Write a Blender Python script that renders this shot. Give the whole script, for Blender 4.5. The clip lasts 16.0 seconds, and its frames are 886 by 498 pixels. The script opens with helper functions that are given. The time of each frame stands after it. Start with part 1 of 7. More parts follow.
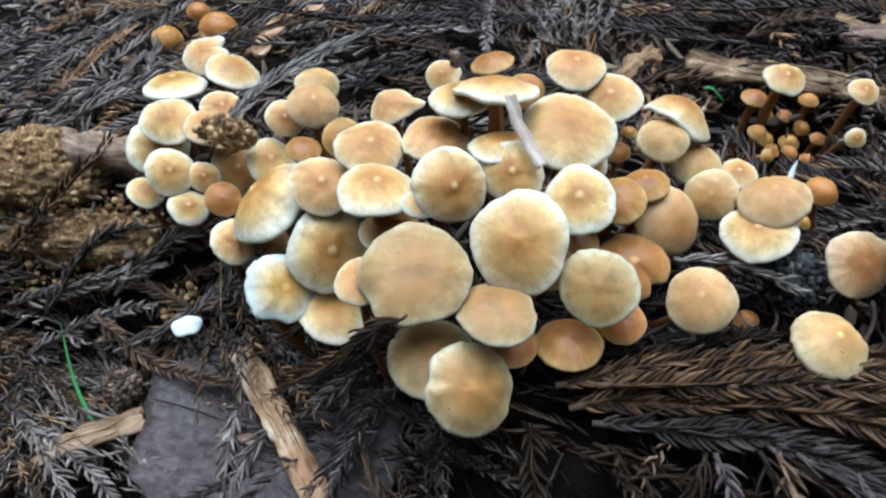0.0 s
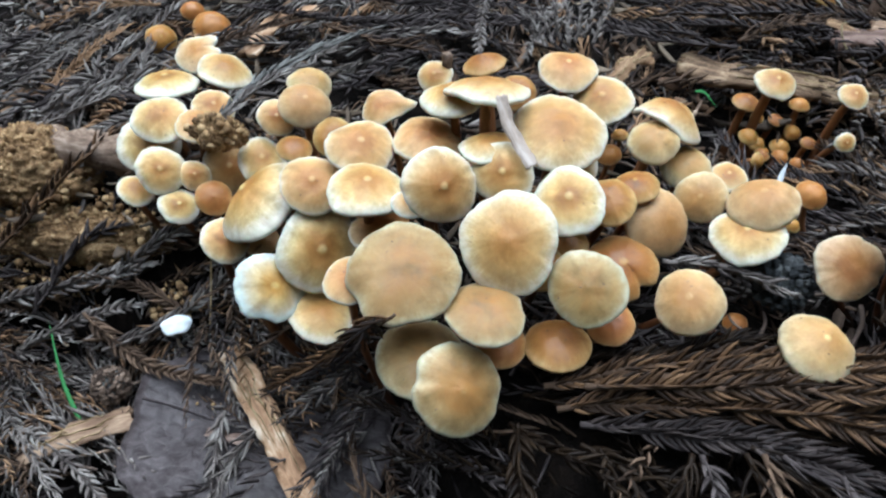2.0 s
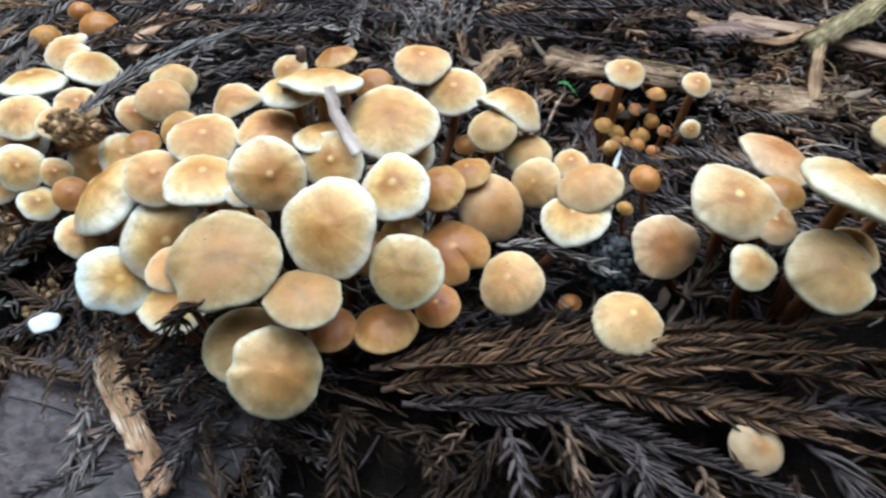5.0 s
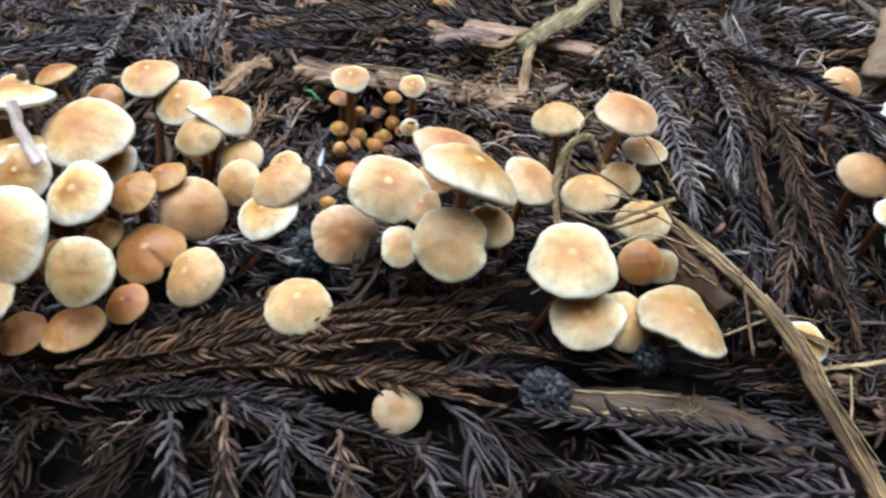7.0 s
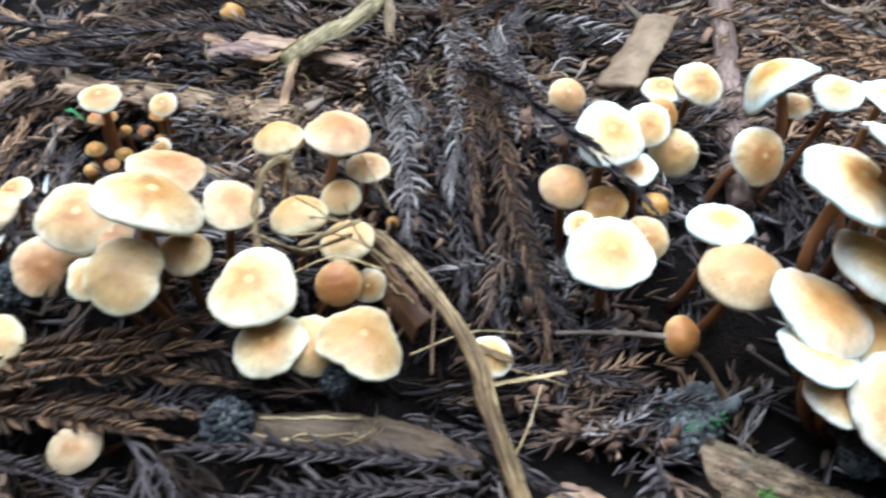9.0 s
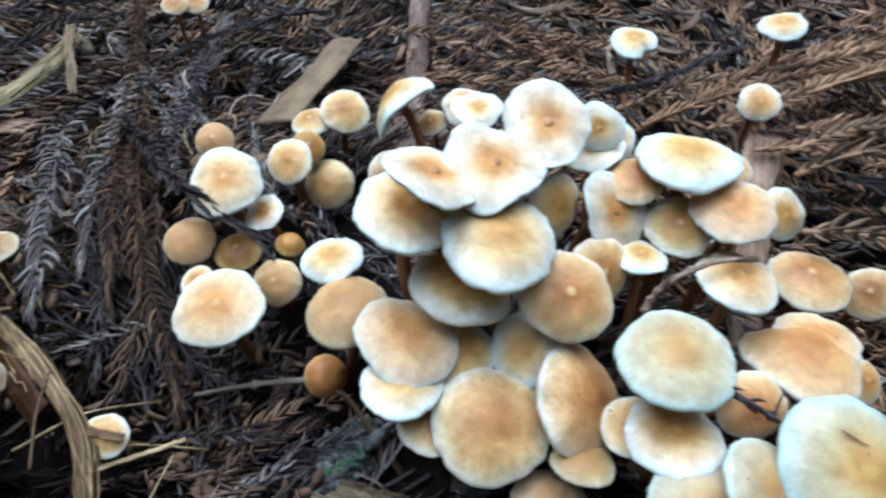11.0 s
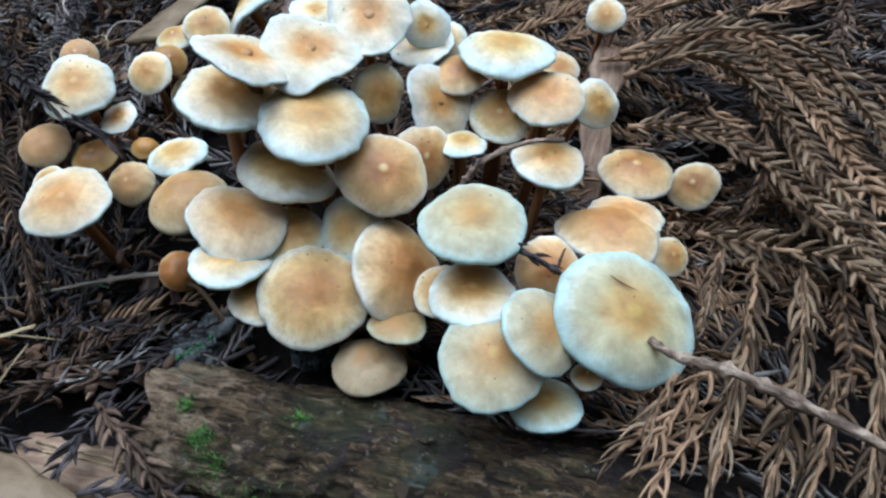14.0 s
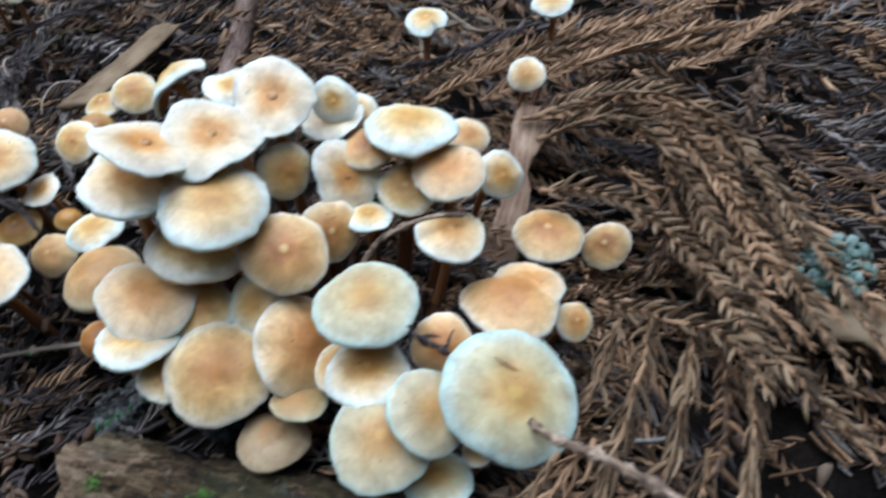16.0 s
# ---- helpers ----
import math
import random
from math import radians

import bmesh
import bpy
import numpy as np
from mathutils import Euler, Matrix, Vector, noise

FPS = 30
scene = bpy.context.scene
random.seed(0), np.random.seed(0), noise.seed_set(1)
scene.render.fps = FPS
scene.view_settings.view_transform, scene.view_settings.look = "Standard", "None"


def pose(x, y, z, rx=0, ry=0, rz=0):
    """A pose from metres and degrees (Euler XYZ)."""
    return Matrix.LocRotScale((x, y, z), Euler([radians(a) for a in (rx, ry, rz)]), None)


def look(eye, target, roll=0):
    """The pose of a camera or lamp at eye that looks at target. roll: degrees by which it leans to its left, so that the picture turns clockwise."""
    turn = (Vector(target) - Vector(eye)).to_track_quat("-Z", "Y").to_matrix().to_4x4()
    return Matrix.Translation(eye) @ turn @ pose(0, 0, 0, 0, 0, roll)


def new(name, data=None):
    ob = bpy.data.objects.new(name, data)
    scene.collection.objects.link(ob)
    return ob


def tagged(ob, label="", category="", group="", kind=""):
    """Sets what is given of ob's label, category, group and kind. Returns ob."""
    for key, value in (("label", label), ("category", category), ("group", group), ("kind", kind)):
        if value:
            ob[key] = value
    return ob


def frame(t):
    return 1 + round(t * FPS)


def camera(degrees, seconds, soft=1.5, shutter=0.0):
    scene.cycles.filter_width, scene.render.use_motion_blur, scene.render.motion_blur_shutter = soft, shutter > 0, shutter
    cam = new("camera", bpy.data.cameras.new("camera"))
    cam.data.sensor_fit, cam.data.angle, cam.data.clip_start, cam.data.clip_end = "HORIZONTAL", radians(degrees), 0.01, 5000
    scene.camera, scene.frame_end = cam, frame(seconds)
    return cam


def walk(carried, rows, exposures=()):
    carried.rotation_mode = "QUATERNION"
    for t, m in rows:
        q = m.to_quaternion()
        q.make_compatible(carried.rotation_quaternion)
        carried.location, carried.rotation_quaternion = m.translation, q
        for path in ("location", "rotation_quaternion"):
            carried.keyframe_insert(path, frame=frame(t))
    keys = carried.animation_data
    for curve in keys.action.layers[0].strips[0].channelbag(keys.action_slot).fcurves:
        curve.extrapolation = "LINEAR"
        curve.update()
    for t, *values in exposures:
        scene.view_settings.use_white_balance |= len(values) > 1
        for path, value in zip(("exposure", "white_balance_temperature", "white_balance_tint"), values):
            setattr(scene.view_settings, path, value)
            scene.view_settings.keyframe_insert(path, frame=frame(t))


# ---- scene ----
cam = camera(67.3, 16.0, 2.4, 0.5)
METRES, EYE, TILT, LEAN, TURN = 0.50, 0.21, -42.0, 0.0, 0.0
ROWS = [
    (0.0, 0.0, 0.0, 0.0, 0.0, 0.0, -0.0),
    (0.5, 0.0023, -0.0044, 0.0017, -0.17, 0.2, -0.2),
    (1.0, 0.004, -0.0065, 0.0033, -0.38, 0.39, -0.35),
    (1.5, 0.0047, -0.0002, -0.0004, -0.41, 0.36, -0.42),
    (2.0, 0.0044, 0.0003, -0.0023, -0.37, 0.3, -0.47),
    (2.5, 0.0012, 0.003, -0.0053, -0.31, 0.19, -0.42),
    (3.0, 0.007, 0.003, -0.0057, -0.3, 0.09, -0.37),
    (5.5, 0.1499, -0.0234, -0.0261, -3.3, 1.03, 1.74),
    (6.0, 0.2005, -0.0499, -0.0263, -4.65, 1.36, 3.1),
    (6.5, 0.2524, -0.0722, -0.0282, -6.02, 1.83, 3.86),
    (7.0, 0.2949, -0.0621, -0.0458, -7.24, 1.97, 4.58),
    (7.5, 0.3246, -0.063, -0.0571, -8.2, 1.67, 5.26),
    (8.0, 0.3774, -0.064, -0.0731, -9.33, 1.27, 5.97),
    (8.5, 0.4108, -0.0811, -0.0615, -10.28, 1.19, 6.74),
    (9.0, 0.4765, -0.0892, -0.0433, -11.29, 1.03, 7.04),
    (9.5, 0.5356, -0.0714, -0.044, -12.75, 1.02, 8.38),
    (10.0, 0.5767, -0.0892, -0.035, -14.12, 1.22, 9.96),
    (12.5, 0.7557, -0.1836, -0.1046, -19.53, 0.02, 17.77),
    (13.0, 0.7576, -0.1858, -0.1314, -19.57, -0.85, 17.58),
    (13.5, 0.7519, -0.1841, -0.1439, -19.36, -1.38, 17.21),
    (14.0, 0.7593, -0.1799, -0.1469, -19.19, -1.78, 17.08),
    (14.5, 0.7613, -0.1766, -0.1479, -19.05, -2.02, 16.81),
    (15.0, 0.7631, -0.1804, -0.1471, -19.03, -2.05, 16.66),
    (15.5, 0.7729, -0.1876, -0.14, -19.07, -1.92, 16.77),
    (16.0, 0.8257, -0.2156, -0.1219, -19.45, -1.41, 18.02),
]
EXPOSURES = [(0.0, 1.22, 5350, 3), (3.0, 1.22, 5350, 3), (5.5, 1.30, 5350, 5), (7.0, 1.46, 5400, 9), (8.0, 1.86, 5250, 7), (9.0, 1.90, 5150, 6), (10.0, 1.60, 5100, 6), (12.5, 0.79, 4950, 3), (14.5, 0.97, 4950, 3), (15.4, 0.94, 5000, 4), (16.0, 0.96, 5200, 7)]
ENDS = [(3.2, look((0.008, 0.000, 0.209), (0.016, 1.480, -1.136), 0.4)), (10.2, look((0.302, -0.049, 0.227), (0.815, 1.420, -1.029), 1.3)), (12.3, look((0.380, -0.099, 0.240), (1.031, 1.296, -1.037), -1.6))]
PATH = [(t, pose(0, 0, EYE, TILT, LEAN, TURN) @ pose(METRES * x, METRES * y, METRES * z, 90 + pitch, roll, yaw)) for t, x, y, z, yaw, pitch, roll in ROWS]
walk(cam, sorted(PATH + ENDS, key=lambda row: row[0]), EXPOSURES)

# ---- light: an overcast sky above a forest clearing ----
world = bpy.data.worlds.new("sky")
scene.world = world
world.use_nodes = True
wn = world.node_tree
sky = wn.nodes.new("ShaderNodeTexSky")
sky.sky_type, sky.sun_disc = "NISHITA", False
sky.sun_elevation, sky.sun_rotation = radians(70), radians(-10)
sky.air_density, sky.dust_density = 1.0, 3.0
cloud = wn.nodes.new("ShaderNodeHueSaturation")
cloud.inputs["Saturation"].default_value = 0.4
wn.links.new(sky.outputs["Color"], cloud.inputs["Color"])
wn.links.new(cloud.outputs["Color"], wn.nodes["Background"].inputs["Color"])
wn.nodes["Background"].inputs["Strength"].default_value = 0.15
sun = new("sun", bpy.data.lights.new("sun", "SUN"))
sun.data.energy, sun.data.angle, sun.data.color = 2.8, radians(90), (1.0, 0.985, 0.96)
sun.matrix_world = look((0.1, 0.85, 2.0), (0.2, 0.1, 0.05))


# ---- materials ----
def material(name, rough=0.6, gloss=0.2):
    m = bpy.data.materials.new(name)
    m.use_nodes = True
    t = m.node_tree
    b = t.nodes["Principled BSDF"]
    b.inputs["Roughness"].default_value = rough
    b.inputs["Specular IOR Level"].default_value = gloss
    return m, t, b


def ramp(t, fac, stops, mode="LINEAR"):
    n = t.nodes.new("ShaderNodeValToRGB")
    n.color_ramp.interpolation = mode
    el = n.color_ramp.elements
    while len(el) < len(stops):
        el.new(0.5)
    for e, (p, c) in zip(el, stops):
        e.position, e.color = p, (*c, 1)
    t.links.new(fac, n.inputs["Fac"])
    return n.outputs["Color"]


def noise_tex(t, vec, scale, detail=4.0, rough=0.55, dist=0.0):
    n = t.nodes.new("ShaderNodeTexNoise")
    n.inputs["Scale"].default_value, n.inputs["Detail"].default_value = scale, detail
    n.inputs["Roughness"].default_value, n.inputs["Distortion"].default_value = rough, dist
    if vec is not None:
        t.links.new(vec, n.inputs["Vector"])
    return n.outputs["Fac"]


def maths(t, op, a, b=None, c=None, clamp=False):
    n = t.nodes.new("ShaderNodeMath")
    n.operation, n.use_clamp = op, clamp
    for i, v in enumerate((a, b, c)):
        if v is None:
            continue
        if isinstance(v, (int, float)):
            n.inputs[i].default_value = v
        else:
            t.links.new(v, n.inputs[i])
    return n.outputs[0]


def mix(t, fac, a, b, blend="MIX"):
    n = t.nodes.new("ShaderNodeMix")
    n.data_type, n.blend_type = "RGBA", blend
    for sock, v in ((n.inputs[0], fac), (n.inputs[6], a), (n.inputs[7], b)):
        if isinstance(v, (int, float)):
            sock.default_value = v
        elif isinstance(v, tuple):
            sock.default_value = (*v, 1)
        else:
            t.links.new(v, sock)
    return n.outputs[2]


def bump(t, b, height, strength, distance):
    n = t.nodes.new("ShaderNodeBump")
    n.inputs["Strength"].default_value, n.inputs["Distance"].default_value = strength, distance
    t.links.new(height, n.inputs["Height"])
    t.links.new(n.outputs["Normal"], b.inputs["Normal"])


def mapped(t, kind="Object", scale=(1, 1, 1)):
    c = t.nodes.new("ShaderNodeTexCoord")
    m = t.nodes.new("ShaderNodeMapping")
    m.inputs["Scale"].default_value = scale
    t.links.new(c.outputs[kind], m.inputs["Vector"])
    return m.outputs["Vector"]


def cap_material(name, stops, fleck, rough=0.42, eye=(0.60, 0.37, 0.14), ring=(0.30, 0.13, 0.03), calm=1.0, vary=0.16, deep=(0.30, 0.50)):
    """The skin of a cap: colour by the way from the middle (v) to the margin, a pale or a dark spot in the middle, radial streaks, damp blotches and flecks."""
    m, t, b = material(name, rough)
    uv = t.nodes.new("ShaderNodeUVMap")
    sep = t.nodes.new("ShaderNodeSeparateXYZ")
    t.links.new(uv.outputs["UV"], sep.inputs[0])
    u, v = sep.outputs["X"], sep.outputs["Y"]
    info = t.nodes.new("ShaderNodeObjectInfo")
    own = info.outputs["Random"]
    ob = mapped(t)
    # every cap has its own part of the pattern
    shift = t.nodes.new("ShaderNodeVectorMath")
    shift.operation = "ADD"
    t.links.new(ob, shift.inputs[0])
    t.links.new(own, shift.inputs[1])
    vec = shift.outputs[0]
    blot = noise_tex(t, vec, 110, 5, 0.6, 0.5)
    fine = noise_tex(t, vec, 1100, 3, 0.6)
    comb = t.nodes.new("ShaderNodeCombineXYZ")
    ang = maths(t, "MULTIPLY", u, 6.28318)
    t.links.new(maths(t, "MULTIPLY", maths(t, "COSINE", ang), 9.0), comb.inputs[0])
    t.links.new(maths(t, "MULTIPLY", maths(t, "SINE", ang), 9.0), comb.inputs[1])
    t.links.new(maths(t, "ADD", v, maths(t, "MULTIPLY", own, 40.0)), comb.inputs[2])
    streak = noise_tex(t, comb.outputs[0], 1.6, 3, 0.6)
    ray = noise_tex(t, comb.outputs[0], 6.0, 2, 0.5)
    s = maths(t, "ADD", v, maths(t, "MULTIPLY", maths(t, "SUBTRACT", blot, 0.5), 0.30 * calm))
    s = maths(t, "ADD", s, maths(t, "MULTIPLY", maths(t, "SUBTRACT", streak, 0.5), 0.10))
    mottle = noise_tex(t, vec, 330, 4, 0.65, 0.3)
    s = maths(t, "ADD", s, maths(t, "MULTIPLY", maths(t, "SUBTRACT", mottle, 0.5), 0.16))
    s = maths(t, "ADD", s, maths(t, "MULTIPLY", maths(t, "SUBTRACT", ray, 0.5), 0.12))
    s = maths(t, "MULTIPLY", s, maths(t, "ADD", 0.98 - vary / 2, maths(t, "MULTIPLY", own, vary)))
    # the outermost margin keeps its own even width
    rim = maths(t, "MULTIPLY", maths(t, "SUBTRACT", v, 0.94), 16.0, clamp=True)
    s = maths(t, "ADD", maths(t, "MULTIPLY", s, maths(t, "SUBTRACT", 1.0, rim)), maths(t, "MULTIPLY", v, rim))
    col = ramp(t, s, stops)
    # the spot in the middle: pale on some caps, brown on others
    spot = maths(t, "SUBTRACT", 1.0, maths(t, "MULTIPLY", maths(t, "ADD", v, maths(t, "MULTIPLY", maths(t, "SUBTRACT", blot, 0.5), 0.12)), 7.5), clamp=True)
    spot = maths(t, "MULTIPLY", spot, 1.7, clamp=True)
    zone = maths(t, "MULTIPLY", maths(t, "SUBTRACT", 0.50, maths(t, "ADD", v, maths(t, "MULTIPLY", maths(t, "SUBTRACT", blot, 0.5), 0.5))), 2.9, clamp=True)
    pick = maths(t, "FRACT", maths(t, "MULTIPLY", own, 7.31))
    light = maths(t, "GREATER_THAN", pick, 0.42)
    col = mix(t, maths(t, "MULTIPLY", zone, maths(t, "ADD", deep[0], maths(t, "MULTIPLY", pick, deep[1]))), col, ring)
    col = mix(t, maths(t, "MULTIPLY", spot, maths(t, "MULTIPLY", light, 1.0)), col, eye)
    hsv = t.nodes.new("ShaderNodeHueSaturation")
    hsv.inputs["Fac"].default_value = 1.0
    t.links.new(maths(t, "ADD", 0.490, maths(t, "MULTIPLY", own, 0.020)), hsv.inputs["Hue"])
    t.links.new(maths(t, "ADD", maths(t, "ADD", maths(t, "ADD", 0.18, maths(t, "MULTIPLY", mottle, 0.56)), maths(t, "MULTIPLY", blot, 1.06)), maths(t, "MULTIPLY", maths(t, "MULTIPLY", maths(t, "SUBTRACT", ray, 0.5), 0.24), v)), hsv.inputs["Value"])
    t.links.new(col, hsv.inputs["Color"])
    # damp stains, soft-edged, away from the margin
    soak = noise_tex(t, vec, 70, 4, 0.6, 0.7)
    col2 = mix(t, maths(t, "MULTIPLY", ramp(t, soak, [(0.45, (0, 0, 0)), (0.60, (1, 1, 1))]), maths(t, "SUBTRACT", 0.54 * calm, maths(t, "MULTIPLY", v, 0.50 * calm), None, True)), hsv.outputs["Color"], (0.33, 0.155, 0.04))
    spots = ramp(t, noise_tex(t, vec, 520, 2, 0.5), [(0.0, (0, 0, 0)), (0.74, (0, 0, 0)), (0.77, (1, 1, 1))])
    col = mix(t, maths(t, "MULTIPLY", spots, 0.45), col2, fleck)
    t.links.new(col, b.inputs["Base Color"])
    b.inputs["Subsurface Weight"].default_value = 0.22
    b.inputs["Subsurface Radius"].default_value = (1.0, 0.5, 0.25)
    b.inputs["Subsurface Scale"].default_value = 0.003
    b.inputs["Specular IOR Level"].default_value = 0.28
    t.links.new(maths(t, "ADD", rough - 0.08, maths(t, "MULTIPLY", blot, 0.25)), b.inputs["Roughness"])
    h = maths(t, "ADD", maths(t, "ADD", maths(t, "MULTIPLY", streak, 0.12), maths(t, "MULTIPLY", maths(t, "MULTIPLY", ray, v), 0.14)), maths(t, "ADD", maths(t, "MULTIPLY", blot, 0.45), maths(t, "MULTIPLY", fine, 0.10)))
    bump(t, b, h, 0.45, 0.0013)
    return m


PALE_EYE = (0.56, 0.39, 0.165)
CAP = {
    "tan": cap_material("cap_tan", [(0.0, (0.365, 0.185, 0.054)), (0.26, (0.370, 0.188, 0.055)), (0.46, (0.425, 0.249, 0.085)), (0.66, (0.480, 0.313, 0.128)), (0.80, (0.535, 0.408, 0.215)), (0.90, (0.575, 0.495, 0.345)), (1.0, (0.600, 0.570, 0.470))], (0.20, 0.09, 0.03), 0.42, PALE_EYE, (0.270, 0.114, 0.028), 1.0, 0.26, (0.34, 0.56)),
    "cream": cap_material("cap_cream", [(0.0, (0.460, 0.255, 0.078)), (0.22, (0.465, 0.262, 0.082)), (0.42, (0.505, 0.330, 0.132)), (0.64, (0.540, 0.402, 0.222)), (0.82, (0.555, 0.470, 0.320)), (0.91, (0.560, 0.545, 0.450)), (1.0, (0.535, 0.590, 0.540))], (0.28, 0.15, 0.06), 0.44, (0.53, 0.33, 0.11), (0.400, 0.192, 0.046), 0.6, 0.34, (0.42, 0.50)),
    "flat": cap_material("cap_flared", [(0.0, (0.450, 0.240, 0.068)), (0.22, (0.460, 0.255, 0.076)), (0.36, (0.520, 0.355, 0.160)), (0.54, (0.560, 0.450, 0.285)), (0.78, (0.570, 0.510, 0.385)), (0.90, (0.575, 0.565, 0.480)), (1.0, (0.555, 0.600, 0.560))], (0.36, 0.20, 0.09), 0.44, (0.49, 0.30, 0.10), (0.400, 0.188, 0.045), 0.5, 0.24, (0.55, 0.40)),
    # ochre skin, darkened further so the colour holds the near-side shade
    "olive": cap_material("cap_ochre_shaded", [(0.0, (0.255, 0.158, 0.058)), (0.30, (0.250, 0.152, 0.055)), (0.60, (0.275, 0.178, 0.070)), (0.80, (0.315, 0.222, 0.100)), (0.90, (0.355, 0.285, 0.155)), (1.0, (0.400, 0.370, 0.260))], (0.18, 0.095, 0.035), 0.42, (0.35, 0.245, 0.100), (0.215, 0.112, 0.032), 1.5, 0.2, (0.25, 0.45)),
    "brown": cap_material("cap_brown", [(0.0, (0.2816, 0.1221, 0.0318)), (0.35, (0.2464, 0.0980, 0.0234)), (0.68, (0.2948, 0.1349, 0.0356)), (0.86, (0.3564, 0.1945, 0.0643)), (1.0, (0.4312, 0.2812, 0.1247))], (0.15, 0.055, 0.015), 0.36, (0.44, 0.25, 0.075), (0.1760, 0.0594, 0.0129)),
    "ripe": cap_material("cap_ripe", [(0.0, (0.3240, 0.1673, 0.0563)), (0.26, (0.3195, 0.1620, 0.0528)), (0.48, (0.3780, 0.2296, 0.0950)), (0.70, (0.4185, 0.2866, 0.1408)), (0.88, (0.4545, 0.3560, 0.2156)), (1.0, (0.4860, 0.4316, 0.3080))], (0.20, 0.09, 0.03), 0.44, PALE_EYE, (0.270, 0.116, 0.031), 1.2, 0.24, (0.35, 0.50)),
    # dimmed copy of the ochre skin: shade on low near caps painted in
    "dull": cap_material("cap_dim_shaded", [(0.0, (0.235, 0.145, 0.060)), (0.25, (0.240, 0.155, 0.065)), (0.45, (0.275, 0.200, 0.105)), (0.8, (0.290, 0.220, 0.125)), (1.0, (0.320, 0.260, 0.160))], (0.15, 0.08, 0.03), 0.5, (0.22, 0.13, 0.05), (0.180, 0.105, 0.035), 1.0),
    "dome": cap_material("cap_domed", [(0.0, (0.415, 0.245, 0.096)), (0.34, (0.400, 0.232, 0.088)), (0.62, (0.440, 0.275, 0.116)), (0.82, (0.485, 0.340, 0.170)), (1.0, (0.540, 0.445, 0.280))], (0.21, 0.095, 0.03), 0.42, PALE_EYE, (0.310, 0.150, 0.044), 1.2, 0.2, (0.25, 0.50)),
    # pale cream skin; the weaker light low in front is put into its colour
    "pale": cap_material("cap_pale_shaded", [(0.0, (0.3697, 0.2539, 0.0833)), (0.28, (0.3697, 0.2767, 0.1158)), (0.55, (0.3826, 0.3219, 0.1806)), (0.80, (0.3913, 0.3583, 0.2361)), (0.89, (0.3913, 0.4081, 0.3194)), (1.0, (0.3782, 0.4671, 0.4166))], (0.32, 0.18, 0.08), 0.44, (0.42, 0.27, 0.075), (0.345, 0.185, 0.050), 0.6, 0.2, (0.50, 0.42)),
    "bud": cap_material("cap_bud", [(0.0, (0.430, 0.220, 0.058)), (0.40, (0.380, 0.180, 0.044)), (0.80, (0.350, 0.160, 0.038)), (1.0, (0.450, 0.290, 0.115))], (0.22, 0.08, 0.025), 0.38, (0.48, 0.27, 0.08), (0.31, 0.128, 0.028)),
}


def stem_material():
    m, t, b = material("stem_skin", 0.5, 0.4)
    uv = t.nodes.new("ShaderNodeUVMap")
    sep = t.nodes.new("ShaderNodeSeparateXYZ")
    t.links.new(uv.outputs["UV"], sep.inputs[0])
    fibre = noise_tex(t, mapped(t, "Object", (900, 900, 60)), 1.0, 3)
    s = maths(t, "ADD", sep.outputs["Y"], maths(t, "MULTIPLY", maths(t, "SUBTRACT", fibre, 0.5), 0.5))
    col = ramp(t, s, [(0.0, (0.045, 0.018, 0.009)), (0.4, (0.125, 0.048, 0.017)), (0.8, (0.24, 0.100, 0.033)), (1.0, (0.36, 0.185, 0.068))])
    t.links.new(col, b.inputs["Base Color"])
    bump(t, b, fibre, 0.4, 0.0005)
    return m


def gill_material():
    m, t, b = material("gill_flesh", 0.6)
    n = noise_tex(t, mapped(t), 300, 3)
    t.links.new(ramp(t, n, [(0.2, (0.34, 0.15, 0.045)), (0.8, (0.50, 0.28, 0.10))]), b.inputs["Base Color"])
    return m


STEM, GILL = stem_material(), gill_material()


def litter_material(name, stops, rough=0.7, grain=(1, 1, 1), random_by="island", shine=0.14):
    """Dead plant matter: each piece a little different, with fine lengthwise grain and paler wear."""
    m, t, b = material(name, rough)
    if random_by == "island":
        rnd = t.nodes.new("ShaderNodeNewGeometry").outputs["Random Per Island"]
    else:
        rnd = t.nodes.new("ShaderNodeObjectInfo").outputs["Random"]
    b.inputs["Specular IOR Level"].default_value = shine
    g = noise_tex(t, mapped(t, "Object", grain), 700, 4, 0.7)
    big = noise_tex(t, mapped(t), 25, 3, 0.6)
    s = maths(t, "ADD", maths(t, "MULTIPLY", rnd, 0.5), maths(t, "ADD", maths(t, "MULTIPLY", g, 0.4), maths(t, "MULTIPLY", big, 0.15)))
    t.links.new(ramp(t, s, stops), b.inputs["Base Color"])
    t.links.new(maths(t, "ADD", rough - 0.12, maths(t, "MULTIPLY", g, 0.3)), b.inputs["Roughness"])
    bump(t, b, g, 0.4, 0.0006)
    return m


NEEDLE_DARK = litter_material("needle_dark", [(0.15, (0.0089, 0.0070, 0.0070)), (0.45, (0.0331, 0.0258, 0.0249)), (0.7, (0.0689, 0.0558, 0.0528)), (0.95, (0.1377, 0.1189, 0.1146))])
NEEDLE_BROWN = litter_material("needle_brown", [(0.15, (0.0168, 0.0105, 0.0070)), (0.5, (0.0630, 0.0399, 0.0259)), (0.75, (0.1330, 0.0868, 0.0574)), (0.95, (0.2520, 0.1764, 0.1204))])
NEEDLE_TAN = litter_material("needle_tan", [(0.1, (0.0749, 0.0422, 0.0221)), (0.4, (0.1877, 0.1113, 0.0605)), (0.7, (0.3125, 0.1932, 0.1101)), (0.95, (0.4500, 0.3046, 0.1869))])
